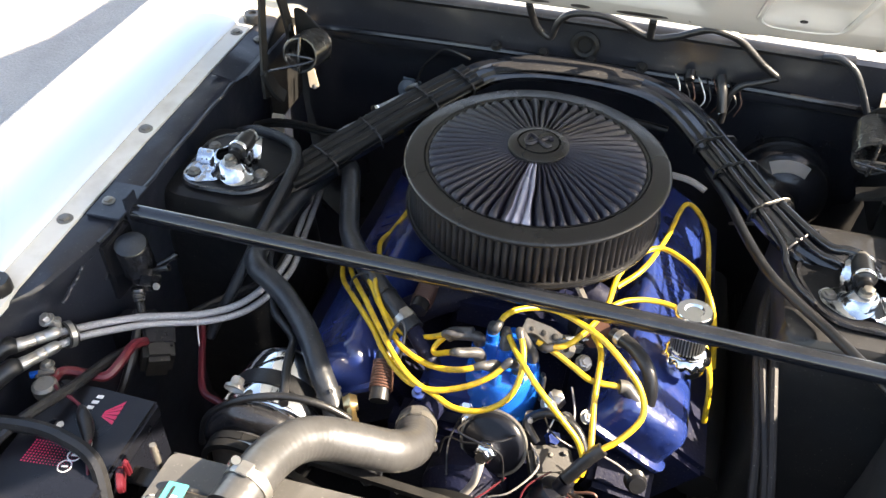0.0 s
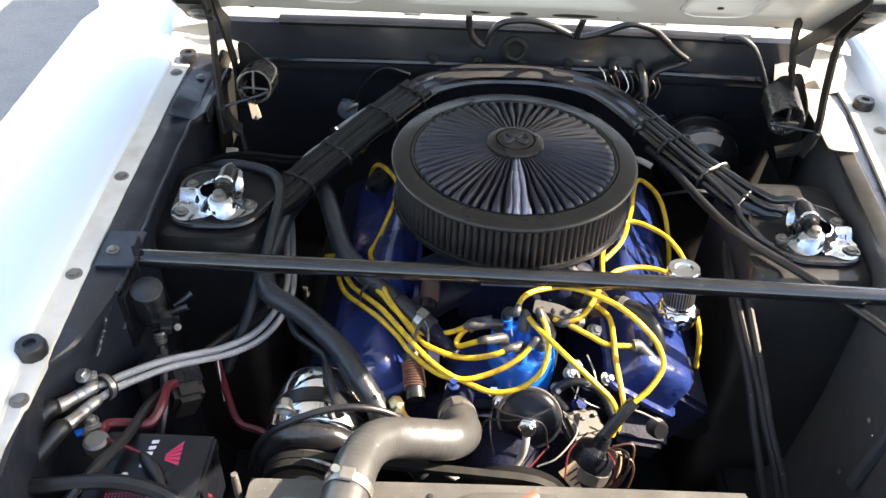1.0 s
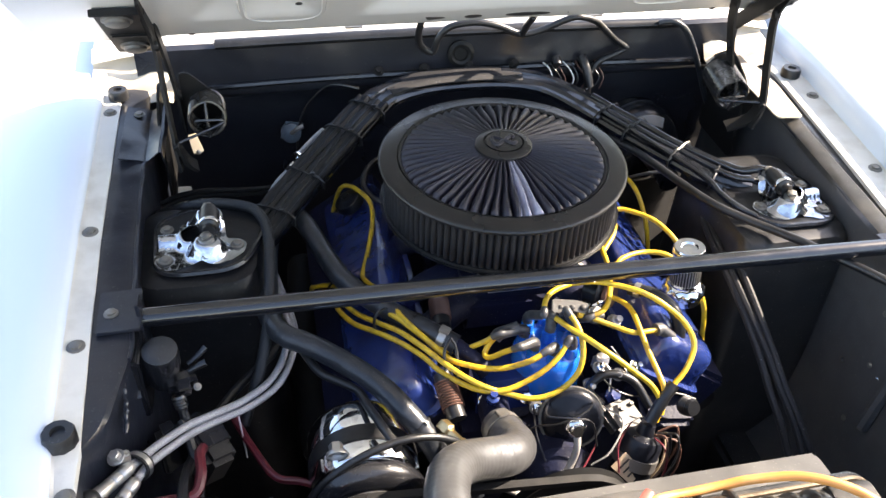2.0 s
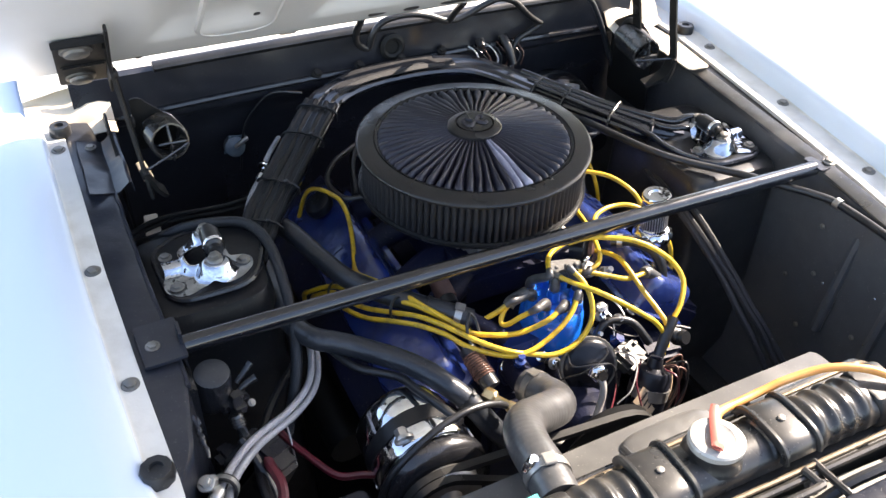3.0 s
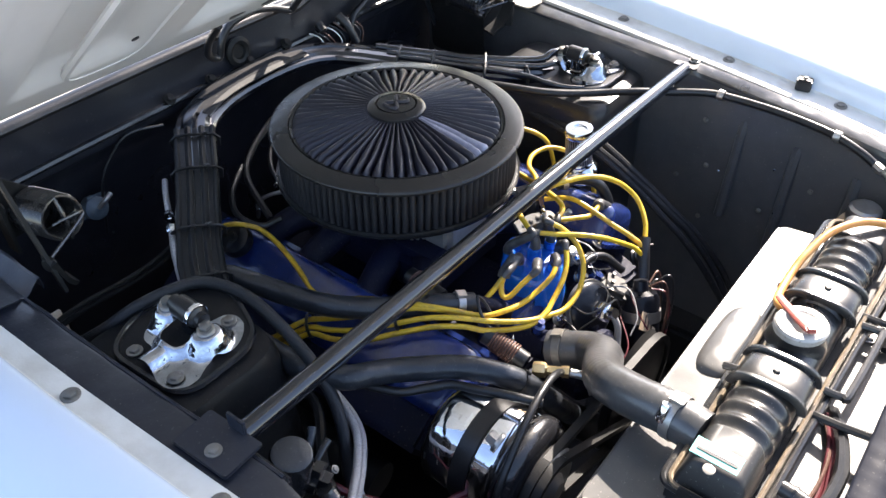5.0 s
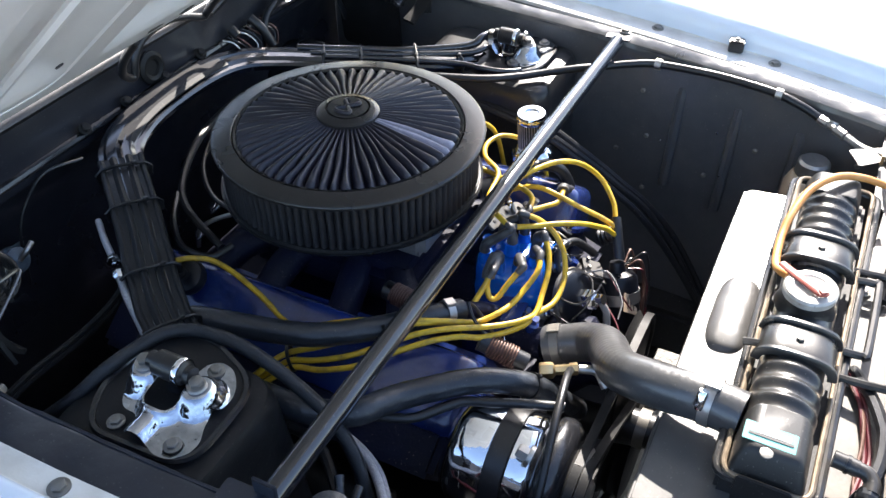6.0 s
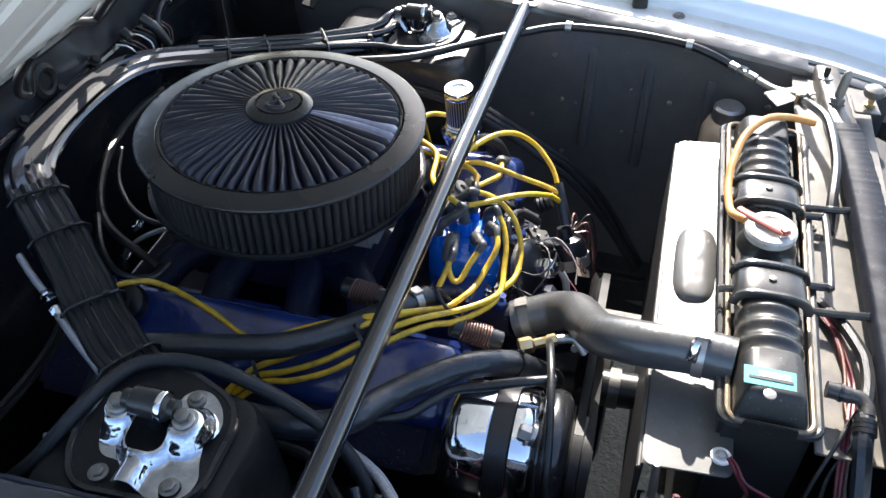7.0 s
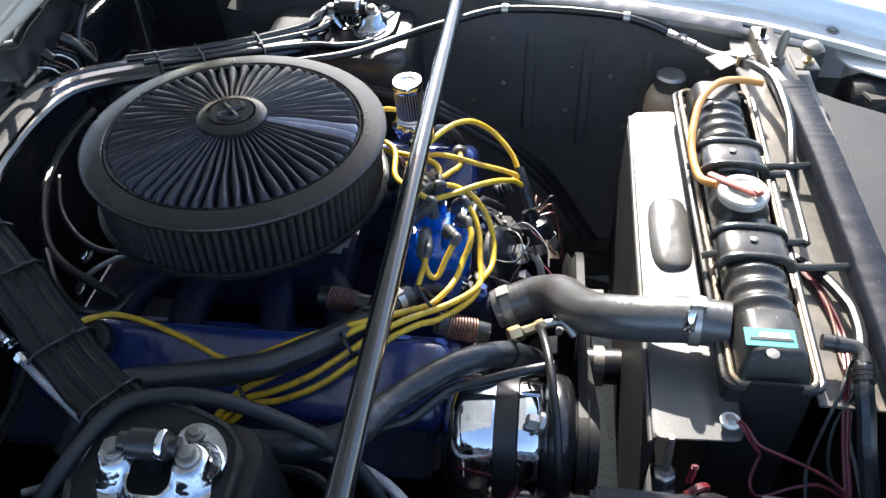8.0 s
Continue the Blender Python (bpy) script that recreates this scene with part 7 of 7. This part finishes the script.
th = thing("hold_down_rod", "bare threaded battery hold-down rod", "rod", (-0.309, -0.494, 0.74))
part("rod", lathe([(0.0042, 0), (0.0042, 0.055), (0.0035, 0.064), (0, 0.064)], (-0.306, -0.497, 0.744), (-0.04, 0.06, 1), 12), OLDSTEEL, th)
part("nut", lathe([(0.011, 0), (0.011, 0.003), (0.007, 0.004), (0.007, 0.010), (0, 0.010)], (-0.306, -0.497, 0.742), (0, 0, 1), 6), STEEL, th)
part("strap", block((0.10, 0.022, 0.004), pose(-0.345, -0.495, 0.740), 0.001), BAY, th)
th = thing("red_clip", "red plastic clip on the battery edge", "clip", (-0.335, -0.51, 0.76))
part("body", slab(rounded([(-0.014, -0.010), (0.014, -0.010), (0.015, 0.002), (0.006, 0.008), (-0.006, 0.008), (-0.015, 0.002)], 0.004), 0.008, pose(-0.337, -0.517, 0.770, 90, 0, -60), 0.0015), RED, th)
part("tab", block((0.008, 0.006, 0.026), pose(-0.332, -0.513, 0.785, 0, 6, -60), 0.002), RED, th)
th = thing("ground_terminal", "round white ring terminal screwed to the shroud", "terminal", (-0.275, -0.552, 0.791))
part("ring", lathe([(0.005, 0), (0.0098, 0.0), (0.0102, 0.002), (0.0094, 0.003), (0.005, 0.003)], (-0.279, -0.552, 0.7985), (0, 0, 1), 24), WHITE, th)
part("screw", bolt((-0.279, -0.552, 0.8005), (0, 0, 1), 0.0045, 0.004), STEEL, th)
part("red_wire", tube([(-0.279, -0.560, 0.8015), (-0.287, -0.566, 0.801), (-0.301, -0.575, 0.796), (-0.304, -0.594, 0.788), (-0.307, -0.623, 0.776), (-0.310, -0.642, 0.766), (-0.314, -0.656, 0.757), (-0.330, -0.680, 0.74)], 0.0020, 6), RED, th)
part("red_wire", tube([(-0.281, -0.558, 0.8015), (-0.289, -0.563, 0.800), (-0.299, -0.573, 0.790), (-0.302, -0.579, 0.782), (-0.308, -0.576, 0.772), (-0.316, -0.573, 0.760), (-0.325, -0.576, 0.752), (-0.325, -0.587, 0.748), (-0.315, -0.607, 0.746), (-0.310, -0.625, 0.748), (-0.309, -0.642, 0.750), (-0.320, -0.668, 0.745)], 0.0020, 6), RED, th)

# ---- things on the front panel ----
th = thing("overflow_hose", "faded orange overflow hose over the radiator", "hose", (0.07, -0.545, 0.85))
part("hose", tube([(0.004, -0.561, 0.866), (0.014, -0.551, 0.862), (0.030, -0.545, 0.857), (0.060, -0.5425, 0.855), (0.090, -0.5425, 0.858), (0.120, -0.546, 0.866), (0.165, -0.558, 0.876), (0.205, -0.582, 0.878), (0.232, -0.612, 0.870), (0.240, -0.650, 0.862)], 0.0049, 12), ORANGE, th)
th = thing("hose_bracket", "black wire loop bracket on the core support", "bracket", (0.0, -0.645, 0.82))
part("rod", tube([(0.066, -0.634, 0.838), (0.068, -0.652, 0.838), (0.062, -0.658, 0.838), (-0.048, -0.656, 0.838), (-0.056, -0.651, 0.838), (-0.058, -0.632, 0.838)], 0.0045, 8, 4), PLASTIC, th)
part("rod", tube([(0.085, -0.630, 0.836), (0.085, -0.66, 0.838), (0.085, -0.69, 0.842)], 0.0045, 8, 4), PLASTIC, th)
part("rod", tube([(-0.092, -0.630, 0.832), (-0.094, -0.66, 0.836), (-0.096, -0.69, 0.842)], 0.0045, 8, 4), PLASTIC, th)
for x in (0.075, -0.075):
    part("screw", bolt((x, -0.646, 0.8165 + 0.012 * x), (0, 0, 1), 0.006, 0.004), STEEL, th)
wire("wiring_loom", "taped black loom along the front rail", [(0.335, -0.650, 0.838), (0.30, -0.655, 0.852), (0.259, -0.667, 0.860), (0.21, -0.672, 0.858), (0.16, -0.674, 0.850), (0.10, -0.668, 0.838), (0.06, -0.666, 0.822)], 0.0065, RUBBER)
wire("wiring_loom", "black rubber cable beside the front rail", [(-0.060, -0.648, 0.818), (-0.100, -0.667, 0.828), (-0.144, -0.679, 0.836), (-0.165, -0.681, 0.838), (-0.191, -0.680, 0.838), (-0.220, -0.675, 0.836), (-0.238, -0.674, 0.832)], 0.0068, RUBBER)
wire("wiring_loom", "dusty black taped loom dropping off the end of the panel", [(-0.226, -0.6745, 0.834), (-0.238, -0.674, 0.832), (-0.255, -0.673, 0.825), (-0.271, -0.675, 0.810), (-0.291, -0.677, 0.79), (-0.318, -0.685, 0.75), (-0.36, -0.69, 0.70)], 0.0092, HOSE)
for k, (mm, pts) in enumerate((
        (PALETUBE, [(-0.236, -0.668, 0.826), (-0.240, -0.667, 0.820), (-0.255, -0.667, 0.80), (-0.266, -0.672, 0.77), (-0.285, -0.680, 0.75), (-0.31, -0.69, 0.72)]),
        (RED, [(-0.07, -0.648, 0.820), (-0.110, -0.664, 0.822), (-0.149, -0.672, 0.820), (-0.174, -0.675, 0.817), (-0.207, -0.671, 0.818), (-0.241, -0.665, 0.816), (-0.265, -0.662, 0.802), (-0.286, -0.663, 0.78), (-0.302, -0.665, 0.765), (-0.325, -0.667, 0.745)]),
        (RED, [(-0.07, -0.644, 0.820), (-0.110, -0.659, 0.822), (-0.149, -0.667, 0.818), (-0.176, -0.6705, 0.817), (-0.207, -0.667, 0.818), (-0.241, -0.661, 0.816), (-0.265, -0.658, 0.802), (-0.286, -0.6595, 0.78), (-0.303, -0.661, 0.765), (-0.325, -0.663, 0.745)]),
        (COPPER, [(-0.08, -0.646, 0.820), (-0.120, -0.6625, 0.822), (-0.160, -0.6665, 0.820), (-0.200, -0.6640, 0.818), (-0.236, -0.6670, 0.818)]),
        (RUBBER, [(-0.215, -0.672, 0.830), (-0.226, -0.665, 0.828), (-0.253, -0.652, 0.820), (-0.270, -0.642, 0.80), (-0.285, -0.634, 0.775), (-0.298, -0.629, 0.757), (-0.324, -0.627, 0.74)]),
        (RUBBER, [(-0.215, -0.673, 0.833), (-0.245, -0.668, 0.822), (-0.268, -0.652, 0.79), (-0.290, -0.650, 0.76), (-0.315, -0.66, 0.74)]))):
    wire("thin_wire", "thin coloured wire along the front panel" if k else "thin pale wire beside the black loom", pts, 0.0024 if mm is RED else 0.0020, mm, "thin wires")
th = thing("loom_tape", "ridged black tape round the loom by the plug", "tape", (-0.240, -0.674, 0.832))
for k in range(3):
    part("tape_turn", ring_band((-0.233 - 0.0045 * k, -0.6742, 0.8332 - 0.0017 * k), (-0.93, 0.04, -0.36), 0.0096, 0.0042, 0.0012, 16), RUBBER, th)
th = thing("plug_connector", "black tee plug connector on the wiring", "connector", (-0.20, -0.65, 0.83))
part("barrel", tube([(-0.2055, -0.640, 0.840), (-0.2065, -0.651, 0.840), (-0.2080, -0.662, 0.840)], 0.0082, 14), PLASTIC, th)
part("collar", ring_band((-0.2068, -0.6525, 0.840), (-0.1, -1, 0), 0.0084, 0.0030, 0.0010, 16), RUBBER, th)
part("stem", tube([(-0.2075, -0.660, 0.840), (-0.2100, -0.670, 0.840), (-0.2180, -0.6755, 0.838), (-0.2280, -0.6755, 0.836)], 0.0074, 12), PLASTIC, th)
th = thing("bonnet_catch", "grey steel hood locating pin on the rail end", "hood catch", (0.333, -0.689, 0.843))
part("pin", lathe([(0.0062, 0), (0.0066, 0.006), (0.0066, 0.036), (0.0055, 0.042), (0.003, 0.046), (0, 0.047)], (0.333, -0.689, 0.846), (0.14, -0.10, 1), 16), OLDSTEEL, th, "bullet-tipped grey pin")
part("pin_nut", lathe([(0.0125, 0), (0.0125, 0.003), (0.0105, 0.0035), (0.0105, 0.010), (0.007, 0.011)], (0.333, -0.689, 0.843), (0.05, -0.04, 1), 6), OLDSTEEL, th)
th = thing("rail_screw", "small dark screw on the bare rail end", "screw", (0.404, -0.680, 0.843))
part("stud", lathe([(0.0042, 0), (0.0042, 0.014), (0.003, 0.016), (0, 0.016)], (0.404, -0.680, 0.843), (0.1, 0, 1), 10), HINGE, th)
part("washer", lathe([(0.010, 0), (0.010, 0.002), (0.004, 0.003)], (0.404, -0.680, 0.8425), (0, 0, 1), 16), STEEL, th)
th = thing("hood_stop", "dull grey hood stop on a threaded post", "hood stop", (0.338, -0.734, 0.838))
part("foot", slab(rounded([(-0.030, -0.016), (0.022, -0.020), (0.024, 0.014), (-0.028, 0.020)], 0.005), 0.003, pose(0.345, -0.728, 0.839, 3, 2, 8), 0.001), TANK, th, "tan steel foot plate")
part("post", lathe([(0.008, 0), (0.008, 0.004), (0.0045, 0.005), (0.0045, 0.016)], (0.339, -0.734, 0.842), (0, 0, 1), 10), BRASS, th)
part("pad", lathe([(0.006, 0.014), (0.012, 0.016), (0.0145, 0.021), (0.0135, 0.027), (0.008, 0.031), (0, 0.032)], (0.339, -0.734, 0.842), (0, 0, 1), 20), OLDSTEEL, th, "rounded grey pad")
th = thing("headlight_housing", "dark headlight housing with a sunlit ledge", "headlight housing", (0.42, -0.86, 0.692))
part("bucket", lathe([(0.050, 0.0), (0.055, 0.02), (0.055, 0.09), (0.048, 0.11), (0.02, 0.12), (0, 0.12)], (0.385, -0.93, 0.735), (0, 1, 0.05), 32), HINGE, th)
part("ledge", slab(rounded([(0.438, -0.802), (0.402, -0.816), (0.372, -0.860), (0.40, -0.95), (0.50, -1.0), (0.50, -0.84)], 0.006), 0.004, pose(0, 0, 0.800), 0.001), FLANGE, th, "sunlit pale ledge")
part("bracket", slab(rounded([(-0.030, -0.020), (0.026, -0.024), (0.030, 0.018), (-0.026, 0.020)], 0.004), 0.022, pose(0.366, -0.846, 0.762, 5, 0, 20), 0.002), TANK, th)
th = thing("cable_bracket", "tan sheet bracket holding the cable end", "bracket", (0.375, -0.640, 0.815))
part("sheet", slab(rounded([(-0.034, -0.016), (0.040, -0.014), (0.034, 0.014), (-0.026, 0.024)], 0.004), 0.0025, pose(0.372, -0.632, 0.822, 0, -3, -52), 0.0008), TANK, th)
part("tab", block((0.006, 0.004, 0.016), pose(0.352, -0.640, 0.832), 0.001), BRASS, th)
th = thing("washer_pot", "tan fluid pot with a dull cap low by the inner fender", "fluid pot", (0.415, -0.56, 0.60))
part("pot", lathe([(0.030, 0.0), (0.036, 0.02), (0.036, 0.115), (0.030, 0.130), (0.022, 0.135)], (0.415, -0.560, 0.61), (0, 0, 1), 28), BUFF, th)
part("cap", lathe([(0.024, 0.135), (0.025, 0.138), (0.024, 0.156), (0.020, 0.160), (0, 0.160)], (0.415, -0.560, 0.61), (0, 0, 1), 24), STEEL, th)

# speedometer-style cable and brake pipe on the sunny apron
CAB = [(0.235, 0.165, 0.826), (0.262, 0.09, 0.834), (0.288, 0.010, 0.836), (0.315, -0.050, 0.834), (0.345, -0.090, 0.832), (0.378, -0.128, 0.832), (0.408, -0.170, 0.835), (0.440, -0.214, 0.835), (0.462, -0.250, 0.837), (0.476, -0.290, 0.839), (0.476, -0.38, 0.841), (0.464, -0.455, 0.842), (0.456, -0.490, 0.840), (0.449, -0.525, 0.832), (0.443, -0.548, 0.824)]
th = thing("control_cable", "black cable clipped along the inner fender", "cable", CAB[0])
part("sheath", tube(CAB, 0.0065, 10), RUBBER, th)
for p in ((0.476, -0.290, 0.839), (0.458, -0.482, 0.841)):
    part("clip", ring_band(p, (0.05, 1, 0), 0.0068, 0.010, 0.0022, 16), STEEL, th, "metal clip")
part("ferrule", lathe([(0.006, 0), (0.0075, 0.004), (0.0075, 0.018), (0.005, 0.020), (0.005, 0.03), (0.0075, 0.032), (0.0075, 0.05), (0, 0.052)], (0.444, -0.546, 0.824), (-0.54, -0.83, -0.10), 8), STEEL, th, "threaded silver adjuster")
part("inner_wire", tube([(0.449, -0.535, 0.829), (0.440, -0.552, 0.823), (0.426, -0.574, 0.820)], 0.0045, 8), RUBBER, th)
part("tail", tube([(0.416, -0.590, 0.819), (0.400, -0.612, 0.817), (0.388, -0.630, 0.820), (0.365, -0.655, 0.830)], 0.0055, 8), STEEL, th)
part("eyelet", lathe([(0.0035, -0.002), (0.0075, -0.002), (0.0075, 0.002), (0.0035, 0.002), (0.0035, -0.002)], (0.430, -0.568, 0.829), (0.5, -0.2, 0.85), 16, close=False), STEEL, th)
APRON_LOOM = [(0.36, 0.03, 0.775), (0.336, -0.05, 0.778), (0.330, -0.130, 0.766), (0.334, -0.175, 0.746), (0.340, -0.213, 0.722), (0.345, -0.250, 0.698), (0.349, -0.286, 0.672), (0.358, -0.325, 0.64), (0.376, -0.38, 0.57), (0.40, -0.44, 0.46), (0.42, -0.50, 0.34), (0.42, -0.52, 0.20)]
th = thing("apron_loom", "black cable bundle running down the inner fender", "cable", APRON_LOOM[-1])
for k in range(3):
    part("cable", tube([(x + 0.012 * (k - 1) + 0.004 * math.sin(k * 2 + z * 19), y - 0.002 * k, z + 0.004 * (k - 1)) for x, y, z in APRON_LOOM], 0.0055, 8), NOSE, th)

# ---- cables by the hood and firewall ----
hw = thing("washer_tubing", "black rubber washer tubing hanging from hood slots", "tubing", (0.1, 0.32, 0.95))
part("tube", tube([(-0.072, 0.268, 1.000), (-0.070, 0.300, 0.965), (-0.062, 0.318, 0.936), (-0.041, 0.322, 0.922), (-0.032, 0.320, 0.948), (-0.012, 0.318, 0.968), (0.030, 0.316, 0.974), (0.070, 0.316, 0.966), (0.114, 0.318, 0.948), (0.152, 0.318, 0.955), (0.180, 0.312, 0.970), (0.205, 0.305, 0.980), (0.240, 0.314, 0.968), (0.262, 0.322, 0.950), (0.290, 0.328, 0.924), (0.318, 0.332, 0.904)], 0.0058, 10), RUBBER, hw)
part("branch", tube([(0.114, 0.265, 1.002), (0.114, 0.295, 0.975), (0.114, 0.318, 0.948)], 0.0058, 10), RUBBER, hw)
part("branch", tube([(0.318, 0.332, 0.904), (0.291, 0.328, 0.894), (0.265, 0.325, 0.884), (0.252, 0.322, 0.858), (0.250, 0.318, 0.82)], 0.0058, 10), RUBBER, hw)
dt = thing("drain_tube", "grey rubber tube hanging down the firewall by the hinge", "tubing", (0.50, 0.32, 0.78))
part("tube", tube([(0.372, 0.335, 0.948), (0.395, 0.325, 0.953), (0.420, 0.32, 0.938), (0.442, 0.32, 0.903), (0.463, 0.32, 0.860), (0.483, 0.32, 0.815), (0.505, 0.32, 0.770)], 0.0052, 10), HOSE, dt)
fw = thing("wiring_bunch", "loose bunch of thin bare-ended wires at the firewall", "wires", (0.24, 0.32, 0.85))
for k in range(9):
    x = 0.165 + 0.012 * k
    part("thin_wire", tube([(x, 0.338, 0.882), (x + 0.008, 0.322, 0.876 - 0.003 * (k % 3)), (x + 0.012 + 0.004 * (k % 2), 0.312, 0.858), (x + 0.006, 0.31, 0.838)], 0.0013, 6), (WHITE, RUBBER, COPPER)[k % 3], fw)
part("boot", tube([(0.235, 0.335, 0.892), (0.240, 0.318, 0.876), (0.246, 0.305, 0.845)], 0.008, 10), RUBBER, fw)
part("boot", tube([(0.188, 0.338, 0.892), (0.188, 0.326, 0.882)], 0.008, 10), RUBBER, fw)
bb = thing("brake_booster", "black brake servo dome with a worn label", "brake servo", (0.37, 0.36, 0.68))
part("dome", lathe([(0.078, 0), (0.080, 0.05), (0.072, 0.075), (0.050, 0.095), (0.025, 0.102), (0, 0.103)], (0.372, 0.372, 0.700), (0, -1, 0.18), 40), BAY, bb)
part("band", ring_band((0.372, 0.330, 0.707), (0, -1, 0.18), 0.080, 0.008, 0.004, 40), BAY, bb)
bm = lathe([(0.066, 0.0825), (0.065, 0.0845), (0.050, 0.0965), (0.049, 0.095)], (0.372, 0.372, 0.700), (0, -1, 0.18), 60, close=False)
bmesh.ops.delete(bm, geom=[v for v in bm.verts if v.co.z - 0.716 < abs(v.co.x - 0.372) * 1.1 + 0.012], context="VERTS")
part("label", bm, PALETUBE, bb, "worn grey label")
part("master_cylinder", tube([(0.372, 0.28, 0.716), (0.372, 0.22, 0.719), (0.372, 0.17, 0.716)], 0.020, 16), BATTERY, bb)
part("pressure_pipe", tube([(0.372, 0.175, 0.735), (0.35, 0.155, 0.750), (0.325, 0.17, 0.74), (0.30, 0.24, 0.68)], 0.003, 6), STEEL, bb)
vv = thing("vacuum_valve", "small grey-blue vacuum valve on the firewall", "valve", (-0.29, 0.345, 0.76))
part("body", lathe([(0.016, 0), (0.018, 0.006), (0.018, 0.022), (0.010, 0.028), (0, 0.028)], (-0.290, 0.362, 0.765), (0, -1, 0.3), 18), VALVE, vv)
part("bracket", block((0.034, 0.004, 0.040), pose(-0.288, 0.352, 0.770, 12, 15, 10), 0.001), VALVE, vv)
part("nipple", tube([(-0.290, 0.336, 0.774), (-0.280, 0.33, 0.785), (-0.268, 0.332, 0.79)], 0.004, 8), STEEL, vv)
wire("vacuum_tube", "thin black vacuum tube on the firewall", [(-0.17, 0.31, 0.868), (-0.215, 0.33, 0.868), (-0.245, 0.342, 0.84), (-0.27, 0.345, 0.80), (-0.285, 0.345, 0.72)], 0.0022, RUBBER)
wire("vacuum_tube", "black vacuum tube behind the air cleaner", [(0.17, 0.28, 0.812), (0.105, 0.285, 0.815), (0.02, 0.275, 0.812), (-0.06, 0.245, 0.805), (-0.12, 0.20, 0.795), (-0.15, 0.12, 0.77)], 0.0055, RUBBER)
wire("vacuum_tube", "thin black vacuum tube behind the air cleaner", [(0.03, 0.27, 0.80), (-0.03, 0.24, 0.795), (-0.075, 0.195, 0.79), (-0.09, 0.15, 0.785), (-0.07, 0.10, 0.78)], 0.0035, RUBBER)
wire("vacuum_tube", "thin black looped tube over the valve cover", [(-0.11, 0.22, 0.80), (-0.165, 0.18, 0.80), (-0.185, 0.15, 0.785), (-0.17, 0.12, 0.77), (-0.14, 0.11, 0.77)], 0.0045, RUBBER)
wire("choke_cable", "pale plastic sleeve behind the air cleaner", [(0.172, 0.142, 0.822), (0.190, 0.135, 0.826), (0.212, 0.126, 0.828), (0.234, 0.117, 0.822)], 0.0050, PALETUBE)
bt = thing("braided_tube", "short braided tube with silver end fittings", "hose", (-0.31, 0.14, 0.82))
part("sleeve", tube([(-0.299, 0.139, 0.826), (-0.318, 0.112, 0.824), (-0.334, 0.085, 0.816), (-0.352, 0.052, 0.800)], 0.0048, 10), BRAID, bt)
part("fitting", lathe([(0.006, 0), (0.0075, 0.003), (0.0075, 0.012), (0.005, 0.014), (0, 0.014)], (-0.299, 0.139, 0.826), (0.55, 0.8, 0.1), 8), CHROME, bt)
part("sleeve", tube([(-0.240, 0.225, 0.842), (-0.262, 0.195, 0.840), (-0.282, 0.164, 0.838)], 0.0042, 10), BRAID, bt)
part("fitting", lathe([(0.006, 0), (0.0075, 0.003), (0.0075, 0.010), (0, 0.012)], (-0.282, 0.164, 0.838), (-0.55, -0.8, 0.05), 8), CHROME, bt)
# tan tags with screws, added where sunlight falls in patches by the hinge
for at, w, h, tilt in (((-0.466, 0.170, 0.765), 0.026, 0.044, 8), ((-0.451, 0.294, 0.793), 0.018, 0.034, -10)):
    dl = thing("sun_patch_tag", "small tan tag added for a patch of sunlight", "bracket", at)
    part("tag", slab(rounded([(-w / 2, -h / 2), (w / 2, -h / 2), (w * 0.35, h / 2), (-w * 0.45, h / 2)], 0.003), 0.003, Matrix.Translation(at) @ pose(0, 0, 0, 75, tilt, 10), 0.001), CREAM, dl)
    part("screw", bolt((at[0] + 0.003, at[1] - 0.004, at[2] - h * 0.4), (0, -0.8, 0.4), 0.004, 0.003), STEEL, dl)
